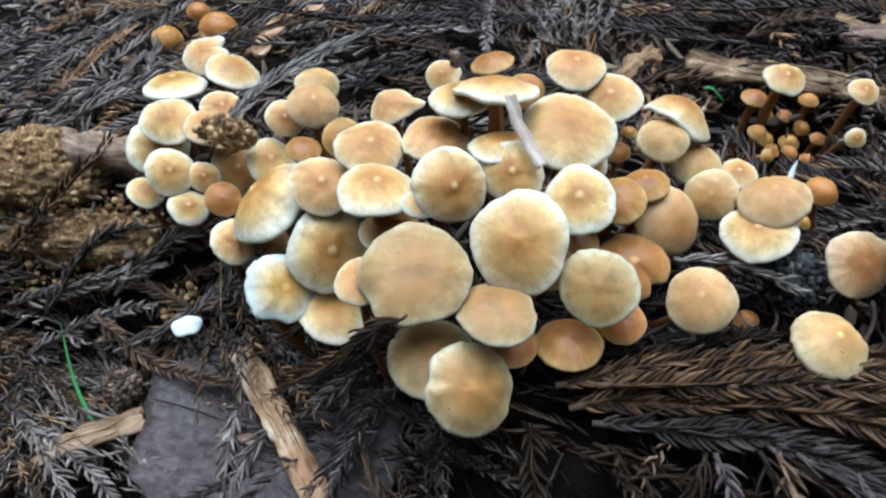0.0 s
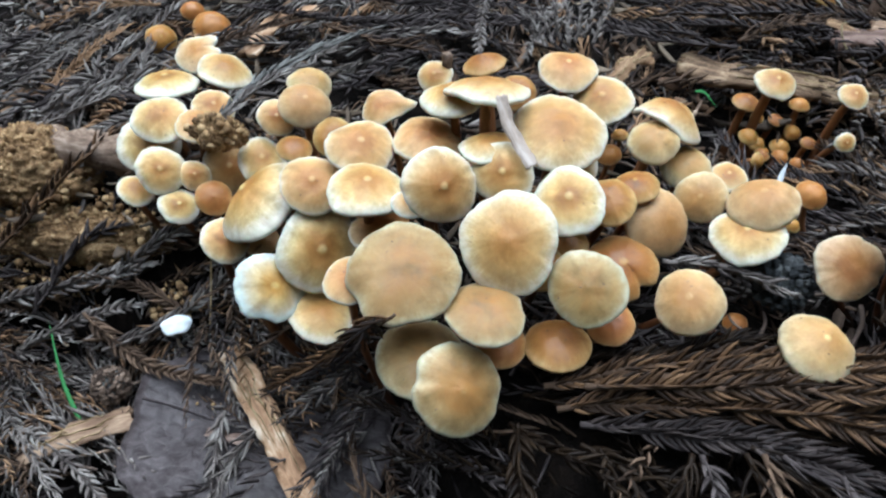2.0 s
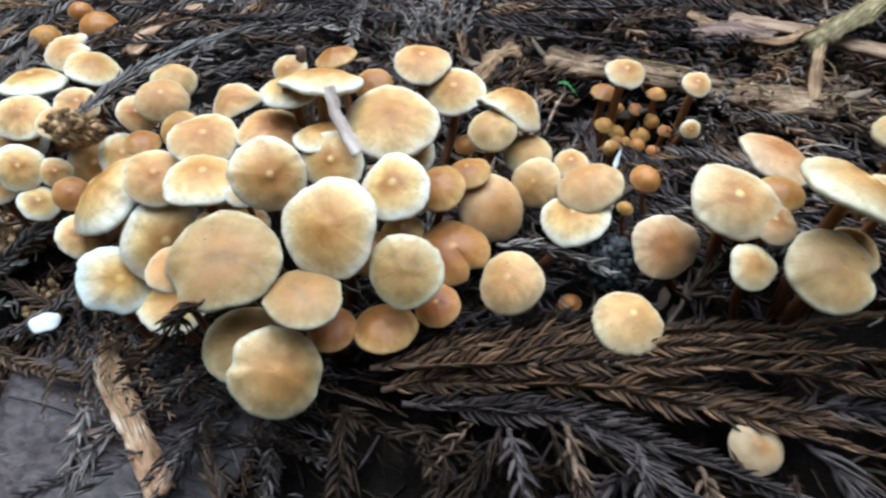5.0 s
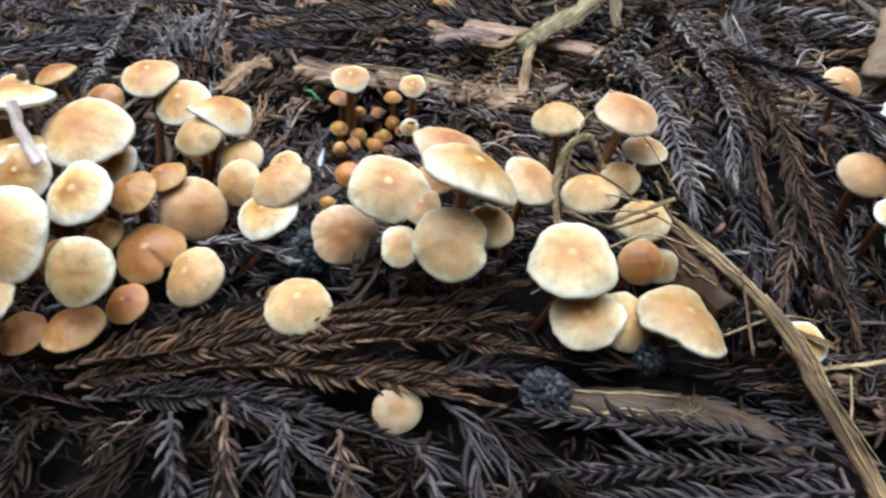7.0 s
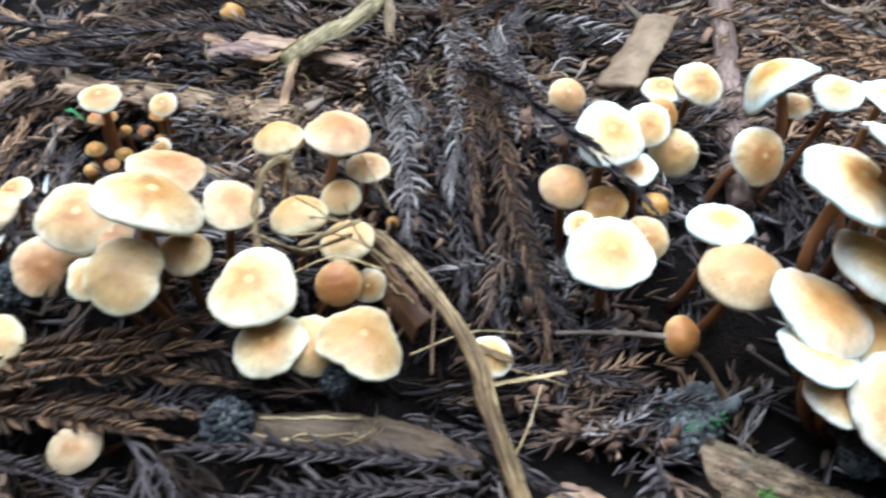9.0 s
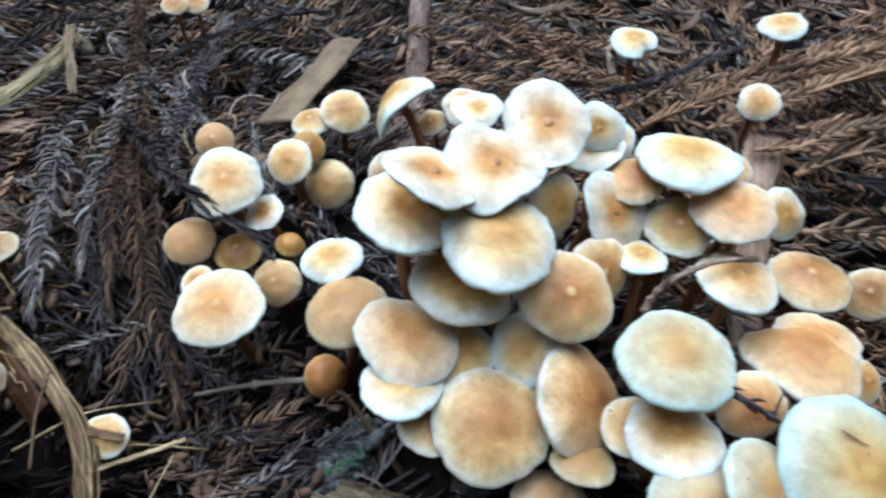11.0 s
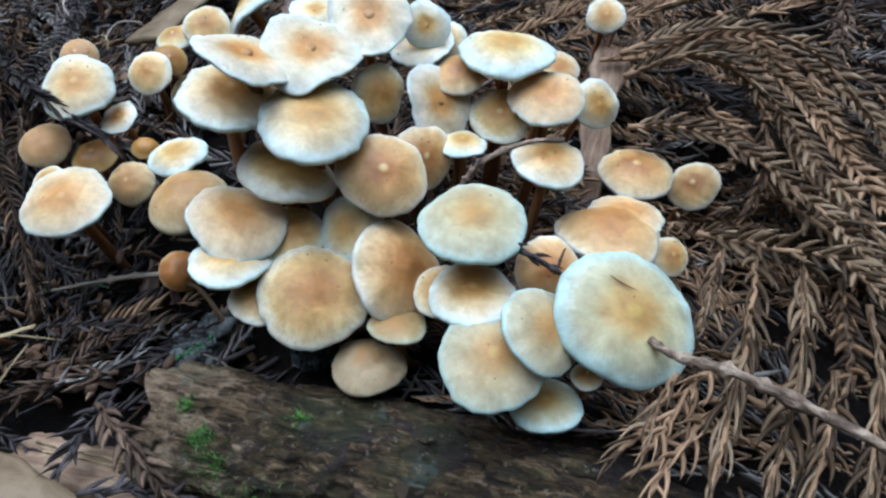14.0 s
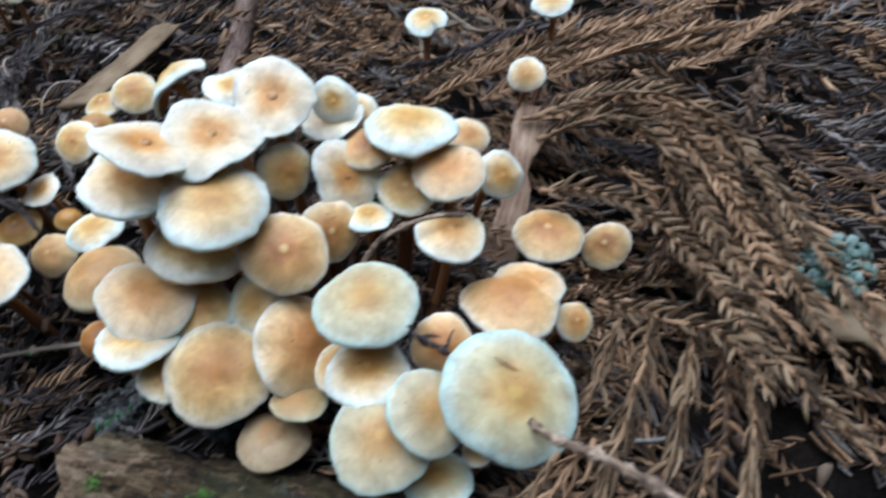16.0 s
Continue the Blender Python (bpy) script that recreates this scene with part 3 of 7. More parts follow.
def speck_mesh():
    if SPECK[0] is None:
        bm = bmesh.new()
        bmesh.ops.create_icosphere(bm, subdivisions=1, radius=1.0)
        SPECK[0] = bpy.data.meshes.new("speck")
        bm.to_mesh(SPECK[0])
        bm.free()
        SPECK[0].materials.append(NEEDLE_DARK)
    return SPECK[0]


LOOK = {"dull": "ochre cap dulled by shade in its colour", "ripe": "peach-tan cap with uneven surface", "tan": "tan cap with cream margin", "cream": "cream cap, orange middle", "olive": "ochre cap with shade in its colour, pale margin", "brown": "chestnut-brown cap", "bud": "closed orange-brown cap", "dome": "domed tan cap", "pale": "pale cream cap with shade in its colour, bluish-white margin", "flat": "flat wavy cream cap"}
GROWTH = {"spot": (0.03, 0.22), "pull": 0.4, "group": "", "where": "", "stout": 1.0}
COUNT = [0]
CAPS = {}


def mushroom(kind, c, n, r, fold=0.0, notch=None, wavy=None, base=None, bend=0.5, note="", tear=None):
    """A mushroom, with a notch (way, depth) in its margin if any: its rim's middle c, the way n that its cap faces, its radius. The stem bends down to the foot of its clump."""
    COUNT[0] += 1
    seed = COUNT[0]
    rng = random.Random(seed)
    size = "tiny" if r < 0.006 else "small" if r < 0.0095 else "large" if r > 0.0155 else "middling"
    thing = new("mushroom")
    c, n = Vector(c), Vector(n).normalized()
    thing.location = c
    for i in range(-2, 3):
        for j in range(-2, 3):
            CAPS.setdefault((int(c.x // 0.02) + i, int(c.y // 0.02) + j), []).append((c.x, c.y, c.z, r))
    tagged(thing, f"{size} mushroom, {note or LOOK[kind]}, {GROWTH['where']}", "mushroom", GROWTH["group"])
    m = basis(n) @ pose(0, 0, 0, 0, 0, rng.uniform(0, 360))
    if notch:
        d = m.to_3x3().inverted() @ Vector(notch[0])
        notch = (math.atan2(d.y, d.x), notch[1])
    cap, gills, specks = cap_meshes(kind, r, seed, fold, notch, wavy)
    skin = part("cap", cap, None, thing)
    under = part("underside", gills, None, thing, "tan gills")
    skin.matrix_basis = under.matrix_basis = m
    for p in specks:
        ob = part("speck", speck_mesh(), None, skin, "dark crumb on the cap")
        ob.matrix_basis = Matrix.Translation(p) @ pose(0, 0, 0, 0, 0, rng.uniform(0, 360)) @ Matrix.Diagonal((rng.uniform(0.0002, 0.0006), rng.uniform(0.00014, 0.00022), 0.0002, 1))
    if base is None:
        sx, sy = GROWTH["spot"]
        pull = GROWTH["pull"]
        base = (c.x + (sx - c.x) * pull - n.x * 0.012 + rng.uniform(-0.004, 0.004), c.y + (sy - c.y) * pull - n.y * 0.012 + rng.uniform(-0.004, 0.004))
    reach = math.hypot(base[0] - c.x, base[1] - c.y)
    if reach > 0.02:
        k = (0.02 + 0.3 * (reach - 0.02) * (r > 0.009)) / reach
        base = (c.x + (base[0] - c.x) * k, c.y + (base[1] - c.y) * k)
    foot = Vector((base[0], base[1], ground_z(*base) - BED - 0.004)) - c
    top = n * (SHAPE[kind][0] * 0.62 * r)
    neck = top - n * max(0.04 * bend, -foot.z * bend)
    neck.z = max(neck.z, foot.z * 0.7)
    pts, rad = [], []
    thick = GROWTH["stout"] * max(0.0010, 0.105 * r + 0.0006)
    for i in range(11):
        u = i / 10
        p = foot * (1 - u) ** 2 + neck * (2 * u * (1 - u)) + top * u * u
        pts.append(p)
        rad.append(thick * (1.15 - 0.25 * u + 0.25 * max(0, u - 0.85)))
    v, f, uvs = tube(pts, rad)
    part("stem", mesh("stem", v, f, STEM, uvs), None, thing)
    if tear:
        line = glide([Vector(p) for p in tear], 12)
        v, f, uvs = tube(line, [0.00005 + 0.00026 * math.sin(math.pi * i / 11) for i in range(12)], 6)
        ob = part("tear", mesh("tear", v, f, STEM, uvs), None, skin, "dark tear in the skin")
        ob.matrix_basis = m.inverted()
    return thing

GROWTH.update(spot=(-0.10, 0.262), pull=0.4, group="mushrooms at the near end of the bank", where="crowded on a bank")
mushroom("bud", (-0.1357, 0.3888, 0.0396), (0.31, -0.50, 0.81), 0.0114)
mushroom("bud", (-0.1643, 0.3786, 0.0365), (0.38, -0.66, 0.64), 0.0090)
mushroom("tan", (-0.1028, 0.2996, 0.0568), (0.34, -0.13, 0.93), 0.0129)
mushroom("tan", (-0.1300, 0.2919, 0.0534), (0.03, 0.09, 0.99), 0.0149)
mushroom("tan", (-0.1246, 0.2652, 0.0498), (0.21, -0.38, 0.90), 0.0128)
mushroom("tan", (-0.1347, 0.2658, 0.0357), (0.34, -0.55, 0.77), 0.0137)
mushroom("tan", (-0.1216, 0.2433, 0.0372), (0.32, -0.63, 0.71), 0.0107)
mushroom("tan", (-0.1355, 0.2430, 0.0263), (0.36, -0.27, 0.89), 0.0082)
mushroom("tan", (-0.1027, 0.2737, 0.0516), (0.29, -0.39, 0.87), 0.0096)
mushroom("tan", (-0.1063, 0.2627, 0.0482), (0.28, -0.25, 0.93), 0.0110)
mushroom("tan", (-0.1080, 0.2450, 0.0334), (0.34, -0.57, 0.75), 0.0071)
mushroom("tan", (-0.1137, 0.2337, 0.0247), (0.34, -0.41, 0.85), 0.0088)
mushroom("brown", (-0.0958, 0.2302, 0.0320), (0.31, -0.57, 0.76), 0.0078)
mushroom("tan", (-0.0776, 0.2492, 0.0393), (0.24, -0.47, 0.85), 0.0108)
mushroom("tan", (-0.0891, 0.2147, 0.0215), (0.40, -0.41, 0.82), 0.0105)
mushroom("dome", (-0.0756, 0.2267, 0.0125), (0.20, -0.21, 0.96), 0.0106)
mushroom("tan", (-0.0466, 0.2076, 0.0564), (0.10, -0.42, 0.90), 0.0127)
mushroom("brown", (-0.0560, 0.2258, 0.0607), (0.16, -0.16, 0.97), 0.0072)
mushroom("bud", (-0.1503, 0.4025, 0.0443), (0.31, -0.37, 0.87), 0.0072)
mushroom("cream", (-0.1178, 0.3109, 0.0609), (-0.10, -0.47, 0.88), 0.0114, wavy=0.1, notch=((1, 0.4, 0), 0.35))
mushroom("tan", (-0.0967, 0.2595, 0.0283), (0.30, -0.72, 0.63), 0.0126)
mushroom("tan", (-0.0715, 0.2168, 0.0405), (-0.61, -0.00, 0.79), 0.0206, fold=0.35)
GROWTH.update(spot=(0.03, 0.205), pull=0.5, group="mushrooms of the first great clump", where="in a dense clump")
mushroom("dome", (-0.0587, 0.2825, 0.0589), (0.25, -0.28, 0.93), 0.0105)
mushroom("dome", (-0.0570, 0.2590, 0.0617), (0.23, -0.42, 0.88), 0.0112)
mushroom("tan", (-0.0709, 0.2608, 0.0542), (0.29, -0.60, 0.75), 0.0085)
mushroom("tan", (-0.0285, 0.2181, 0.0667), (0.15, -0.32, 0.94), 0.0132)
mushroom("tan", (-0.0244, 0.1970, 0.0621), (0.12, -0.09, 0.99), 0.0146)
mushroom("tan", (-0.0025, 0.2210, 0.0682), (0.08, -0.11, 0.99), 0.0137)
mushroom("tan", (0.0024, 0.1868, 0.0715), (0.30, -0.77, 0.57), 0.0134)
mushroom("tan", (0.0245, 0.1936, 0.0722), (-0.09, -0.69, 0.72), 0.0113)
mushroom("tan", (-0.0212, 0.2421, 0.0705), (-0.13, -0.43, 0.89), 0.0088, wavy=0.12, notch=((1, 0.1, 0), -0.5))
mushroom("brown", (0.0209, 0.2614, 0.0803), (-0.24, 0.06, 0.97), 0.0093)
mushroom("tan", (0.0191, 0.2220, 0.0890), (-0.00, 0.30, 0.95), 0.0152, wavy=0.09)
mushroom("brown", (0.0361, 0.2660, 0.0645), (-0.11, -0.54, 0.84), 0.0089)
mushroom("tan", (0.0455, 0.2100, 0.0790), (-0.06, -0.30, 0.95), 0.0176)
mushroom("tan", (0.0581, 0.2695, 0.0742), (-0.04, -0.19, 0.98), 0.0133)
mushroom("tan", (0.0725, 0.2574, 0.0662), (-0.22, -0.39, 0.89), 0.0131)
mushroom("tan", (0.0935, 0.2335, 0.0725), (0.26, 0.15, 0.95), 0.0142, fold=0.3, wavy=0.12)
mushroom("dome", (0.0853, 0.2200, 0.0693), (-0.18, -0.34, 0.92), 0.0100)
mushroom("dome", (0.1007, 0.2197, 0.0577), (-0.16, -0.32, 0.93), 0.0100)
mushroom("bud", (0.0774, 0.2477, 0.0447), (-0.22, -0.33, 0.92), 0.0055)
mushroom("bud", (0.0844, 0.2605, 0.0466), (-0.18, 0.02, 0.98), 0.0039)
mushroom("dome", (0.1012, 0.2005, 0.0571), (-0.37, -0.67, 0.64), 0.0097)
mushroom("tan", (0.1192, 0.2199, 0.0529), (-0.18, -0.22, 0.96), 0.0075)
mushroom("dome", (0.1196, 0.1907, 0.0622), (-0.29, -0.10, 0.95), 0.0123)
mushroom("tan", (0.1134, 0.1818, 0.0542), (-0.29, -0.15, 0.94), 0.0127)
mushroom("tan", (0.0470, 0.1817, 0.0689), (-0.18, -0.44, 0.88), 0.0129)
mushroom("brown", (0.0632, 0.1895, 0.0631), (-0.22, -0.32, 0.92), 0.0098)
mushroom("brown", (0.0742, 0.1972, 0.0642), (-0.22, -0.09, 0.97), 0.0086)
mushroom("dome", (0.0836, 0.1909, 0.0523), (0.30, -0.66, 0.69), 0.0132)
mushroom("tan", (0.0255, 0.1645, 0.0652), (-0.11, -0.67, 0.73), 0.0168, wavy=0.09)
mushroom("brown", (0.0681, 0.1740, 0.0449), (-0.07, -0.39, 0.92), 0.0132, notch=((0.6, -0.8, 0), 0.3))
mushroom("olive", (0.0507, 0.1524, 0.0560), (-0.22, -0.61, 0.76), 0.0128)
mushroom("olive", (-0.0093, 0.1552, 0.0595), (0.04, -0.36, 0.93), 0.0185, notch=((-0.8, -0.6, 0), 0.12))
mushroom("tan", (-0.0442, 0.1934, 0.0355), (0.33, -0.70, 0.63), 0.0169)
mushroom("tan", (-0.0270, 0.1562, 0.0550), (0.11, -0.30, 0.95), 0.0087)
mushroom("tan", (-0.0184, 0.1980, 0.0416), (0.05, 0.03, 1.00), 0.0142)
mushroom("cream", (-0.0628, 0.1820, 0.0255), (0.65, -0.40, 0.65), 0.0143, notch=((0.3, -1, 0), 0.15))
mushroom("tan", (-0.0436, 0.1793, 0.0133), (0.12, -0.08, 0.99), 0.0135)
mushroom("olive", (0.0173, 0.1456, 0.0518), (0.00, -0.03, 1.00), 0.0131)
mushroom("olive", (0.0083, 0.1275, 0.0354), (0.40, -0.54, 0.74), 0.0152, notch=((-1, 0.25, 0), 0.16))
mushroom("brown", (0.0431, 0.1474, 0.0337), (-0.12, -0.02, 0.99), 0.0114)
mushroom("brown", (0.0240, 0.1492, 0.0316), (-0.08, -0.25, 0.96), 0.0089)
mushroom("brown", (0.0616, 0.1538, 0.0377), (-0.22, -0.31, 0.92), 0.0083)
mushroom("dome", (0.0871, 0.1555, 0.0468), (-0.33, -0.38, 0.87), 0.0116)
mushroom("bud", (0.1130, 0.1668, 0.0243), (-0.31, -0.06, 0.95), 0.0044)
mushroom("dome", (0.1250, 0.1395, 0.0430), (0.05, -0.22, 0.97), 0.0121, base=(0.122, 0.146))
mushroom("cream", (-0.0080, 0.1887, 0.0622), (0.03, -0.28, 0.96), 0.0067)
mushroom("tan", (0.0211, 0.2051, 0.0757), (-0.05, 0.12, 0.99), 0.0119)
mushroom("brown", (0.0380, 0.1693, 0.0492), (-0.14, -0.41, 0.90), 0.0088)
mushroom("tan", (0.0545, 0.2087, 0.0651), (-0.20, -0.51, 0.84), 0.0081)
mushroom("brown", (0.0491, 0.1832, 0.0475), (-0.17, -0.30, 0.94), 0.0082)
mushroom("brown", (-0.0402, 0.2291, 0.0638), (0.15, -0.61, 0.78), 0.0085)
mushroom("tan", (-0.0000, 0.2623, 0.0743), (-0.21, -0.56, 0.80), 0.0075)
mushroom("tan", (0.0072, 0.2265, 0.0836), (-0.08, 0.00, 1.00), 0.0124)
mushroom("olive", (-0.0032, 0.1416, 0.0332), (0.01, -0.12, 0.99), 0.0157)
GROWTH.update(stout=1.45, spot=(0.160, 0.265), pull=0.15, group="young mushrooms in a tuft", where="in a loose tuft")
mushroom("tan", (0.1508, 0.2685, 0.0694), (0.05, -0.35, 0.94), 0.0091)
mushroom("brown", (0.1462, 0.2788, 0.0540), (0.07, -0.13, 0.99), 0.0067)
mushroom("tan", (0.1800, 0.2566, 0.0697), (-0.04, -0.43, 0.90), 0.0065)
mushroom("bud", (0.1722, 0.2800, 0.0519), (0.02, -0.03, 1.00), 0.0048)
mushroom("bud", (0.1434, 0.2611, 0.0463), (0.06, -0.33, 0.94), 0.0045)
mushroom("bud", (0.1434, 0.2464, 0.0430), (0.45, -0.78, 0.44), 0.0036)
mushroom("bud", (0.1714, 0.2752, 0.0401), (-0.03, -0.57, 0.82), 0.0039)
mushroom("bud", (0.1659, 0.2715, 0.0343), (0.02, -0.19, 0.98), 0.0048)
mushroom("bud", (0.1589, 0.2714, 0.0309), (0.04, -0.14, 0.99), 0.0033)
mushroom("tan", (0.1771, 0.2440, 0.0543), (-0.08, -0.81, 0.58), 0.0044)
for k, (x, y, z, r) in enumerate(((0.1500, 0.2560, 0.0400, 0.0036), (0.1530, 0.2700, 0.0370, 0.0042), (0.1610, 0.2600, 0.0360, 0.0040), (0.1640, 0.2800, 0.0440, 0.0038), (0.1680, 0.2560, 0.0350, 0.0034), (0.1545, 0.2800, 0.0450, 0.0032), (0.1755, 0.2660, 0.0400, 0.0036))):
    mushroom("bud" if k % 3 else "brown", (x, y, z), (0.1 - 0.02 * k, -0.35, 0.9), r)
GROWTH.update(stout=1.0, spot=(0.20, 0.165), pull=0.3, group="mushrooms of the middle clump", where="among cedar sprays")
mushroom("ripe", (0.1609, 0.1642, 0.0753), (-0.01, -0.38, 0.92), 0.0145)
mushroom("ripe", (0.1430, 0.1656, 0.0536), (0.06, -0.72, 0.69), 0.0120)
mushroom("olive", (0.1789, 0.1315, 0.0735), (-0.10, -0.47, 0.88), 0.0132, notch=((1, -0.3, 0), 0.14))
mushroom("ripe", (0.1633, 0.1446, 0.0631), (-0.03, -0.46, 0.89), 0.0078)
mushroom("ripe", (0.1718, 0.1562, 0.0721), (-0.04, -0.31, 0.95), 0.0079)
mushroom("brown", (0.1790, 0.1684, 0.0749), (-0.05, -0.23, 0.97), 0.0078)
mushroom("dome", (0.1959, 0.1470, 0.0675), (0.10, -0.28, 0.96), 0.0091)
mushroom("ripe", (0.1876, 0.1926, 0.0736), (0.29, -0.08, 0.95), 0.0145)
mushroom("ripe", (0.1886, 0.1489, 0.0895), (0.40, 0.04, 0.92), 0.0172, fold=0.08, wavy=0.08)
mushroom("ripe", (0.2135, 0.1596, 0.0774), (0.22, -0.26, 0.94), 0.0110)
mushroom("dome", (0.2322, 0.1934, 0.0833), (-0.15, -0.05, 0.99), 0.0104)
mushroom("ripe", (0.2547, 0.1795, 0.0919), (0.11, -0.16, 0.98), 0.0128, wavy=0.08)
mushroom("ripe", (0.2660, 0.1792, 0.0751), (-0.06, -0.21, 0.97), 0.0086)
mushroom("dome", (0.2365, 0.1589, 0.0701), (-0.11, -0.04, 0.99), 0.0108)
mushroom("dome", (0.2535, 0.1705, 0.0681), (-0.09, -0.34, 0.94), 0.0082)
mushroom("dome", (0.2526, 0.1437, 0.0674), (-0.19, -0.09, 0.98), 0.0101)
mushroom("brown", (0.2475, 0.1287, 0.0602), (-0.09, -0.75, 0.65), 0.0082)
mushroom("ripe", (0.2585, 0.1335, 0.0530), (-0.18, -0.73, 0.66), 0.0067)
mushroom("ripe", (0.2189, 0.1229, 0.0691), (-0.16, -0.18, 0.97), 0.0153)
mushroom("ripe", (0.2222, 0.1097, 0.0544), (-0.21, -0.16, 0.96), 0.0122)
mushroom("dome", (0.2366, 0.1089, 0.0515), (0.21, -0.54, 0.82), 0.0104)
mushroom("olive", (0.2519, 0.1008, 0.0588), (0.19, -0.02, 0.98), 0.0146, wavy=0.17)
mushroom("dull", (0.1569, 0.0985, 0.0305), (-0.01, -0.32, 0.95), 0.0082)
mushroom("bud", (0.1468, 0.2066, 0.0540), (0.04, -0.42, 0.91), 0.0063)
mushroom("bud", (0.1369, 0.1954, 0.0479), (0.08, -0.32, 0.95), 0.0033)
mushroom("bud", (0.2113, 0.3622, 0.0724), (0.28, -0.30, 0.91), 0.0073)
GROWTH.update(spot=(0.37, 0.14), pull=0.25, group="mushrooms of the small clump", where="in a small clump")
mushroom("dome", (0.3541, 0.1928, 0.0932), (-0.16, -0.56, 0.81), 0.0079)
mushroom("cream", (0.3533, 0.1493, 0.0991), (-0.06, -0.45, 0.89), 0.0137, wavy=0.10, notch=((1, 0, 0), 0.12))
mushroom("flat", (0.3635, 0.1427, 0.0871), (-0.31, -0.21, 0.93), 0.0077)
mushroom("dome", (0.3356, 0.1436, 0.0818), (-0.11, -0.45, 0.89), 0.0093)
mushroom("brown", (0.3511, 0.1380, 0.0758), (-0.12, -0.27, 0.96), 0.0086)
mushroom("cream", (0.3399, 0.1087, 0.0773), (-0.12, -0.31, 0.94), 0.0146)
mushroom("dome", (0.3611, 0.1215, 0.0702), (-0.26, -0.53, 0.81), 0.0088)
mushroom("tan", (0.3352, 0.1248, 0.0774), (-0.13, -0.45, 0.88), 0.0058)
mushroom("cream", (0.3798, 0.1081, 0.0850), (-0.18, -0.06, 0.98), 0.0106)
mushroom("dome", (0.3784, 0.0887, 0.0786), (-0.16, -0.11, 0.98), 0.0140)
mushroom("bud", (0.3684, 0.0930, 0.0457), (0.24, -0.68, 0.69), 0.0078)
mushroom("tan", (0.3792, 0.1662, 0.0915), (-0.27, -0.54, 0.80), 0.0093)
mushroom("dome", (0.3935, 0.1647, 0.0777), (-0.34, -0.62, 0.71), 0.0105)
mushroom("tan", (0.3933, 0.1848, 0.0967), (-0.17, -0.17, 0.97), 0.0084)
mushroom("tan", (0.4073, 0.1802, 0.1008), (-0.09, -0.53, 0.84), 0.0102)
mushroom("cream", (0.4234, 0.1564, 0.1127), (-0.59, 0.32, 0.74), 0.0148, fold=0.3)
mushroom("tan", (0.2952, 0.0946, 0.0493), (0.01, -0.43, 0.90), 0.0075)
mushroom("bud", (0.2736, 0.1665, 0.0555), (0.12, -0.42, 0.90), 0.0028)
mushroom("bud", (0.3695, 0.1328, 0.0768), (0.22, -0.24, 0.95), 0.0055)
mushroom("brown", (0.3882, 0.1717, 0.0930), (0.10, -0.60, 0.79), 0.0072)
mushroom("tan", (0.3542, 0.2967, 0.1167), (-0.07, -0.53, 0.85), 0.0063)
mushroom("tan", (0.3643, 0.3000, 0.1150), (-0.08, -0.48, 0.88), 0.0067)
mushroom("cream", (0.4482, 0.1493, 0.1089), (-0.31, -0.27, 0.91), 0.0091)
mushroom("tan", (0.4367, 0.1557, 0.1009), (-0.41, -0.35, 0.84), 0.0062)
mushroom("tan", (0.4164, 0.1422, 0.0875), (-0.02, -0.84, 0.54), 0.0116)
GROWTH.update(spot=(0.455, 0.05), pull=0.5, group="mushrooms of the second great clump", where="behind a mossy log")
mushroom("flat", (0.4402, 0.1216, 0.1223), (0.03, -0.26, 0.96), 0.0092)
mushroom("flat", (0.4503, 0.0914, 0.1290), (-0.09, -0.50, 0.86), 0.0149, wavy=0.15)
mushroom("flat", (0.4723, 0.0944, 0.1212), (-0.41, -0.74, 0.53), 0.0085)
mushroom("flat", (0.4722, 0.0970, 0.1131), (-0.18, -0.09, 0.98), 0.0123)
mushroom("cream", (0.4808, 0.0975, 0.1119), (-0.29, -0.56, 0.78), 0.0085)
mushroom("flat", (0.4265, 0.0814, 0.1261), (0.09, -0.38, 0.92), 0.0158, wavy=0.15)
mushroom("cream", (0.4004, 0.0845, 0.1151), (0.24, -0.22, 0.95), 0.0170, wavy=0.14)
mushroom("cream", (0.4205, 0.0642, 0.1121), (0.06, -0.32, 0.95), 0.0172)
mushroom("tan", (0.4472, 0.0780, 0.1081), (0.14, -0.88, 0.46), 0.0098)
mushroom("flat", (0.4670, 0.0729, 0.1028), (0.22, -0.73, 0.65), 0.0131)
mushroom("tan", (0.4860, 0.0627, 0.0974), (-0.30, -0.41, 0.86), 0.0108)
mushroom("cream", (0.4928, 0.0729, 0.1158), (0.00, -0.06, 1.00), 0.0161)
mushroom("cream", (0.5189, 0.0783, 0.1016), (-0.09, -0.49, 0.87), 0.0084)
mushroom("cream", (0.4990, 0.0544, 0.1055), (-0.22, -0.24, 0.95), 0.0128)
mushroom("cream", (0.5189, 0.0522, 0.0992), (-0.11, -0.79, 0.60), 0.0087)
mushroom("cream", (0.4921, 0.0399, 0.0905), (0.01, -0.08, 1.00), 0.0127)
mushroom("tan", (0.5388, 0.0468, 0.0673), (-0.09, -0.07, 0.99), 0.0144)
mushroom("tan", (0.5616, 0.0375, 0.0601), (-0.52, -0.29, 0.80), 0.0102, notch=((-0.2, 1, 0), 0.12))
mushroom("tan", (0.4371, 0.0516, 0.0947), (-0.07, -0.55, 0.83), 0.0143)
mushroom("tan", (0.4554, 0.0609, 0.0905), (-0.02, -0.82, 0.58), 0.0108)
mushroom("cream", (0.4696, 0.0592, 0.0927), (-0.02, 0.01, 1.00), 0.0083)
mushroom("tan", (0.4110, 0.0707, 0.0920), (0.22, -0.16, 0.96), 0.0156)
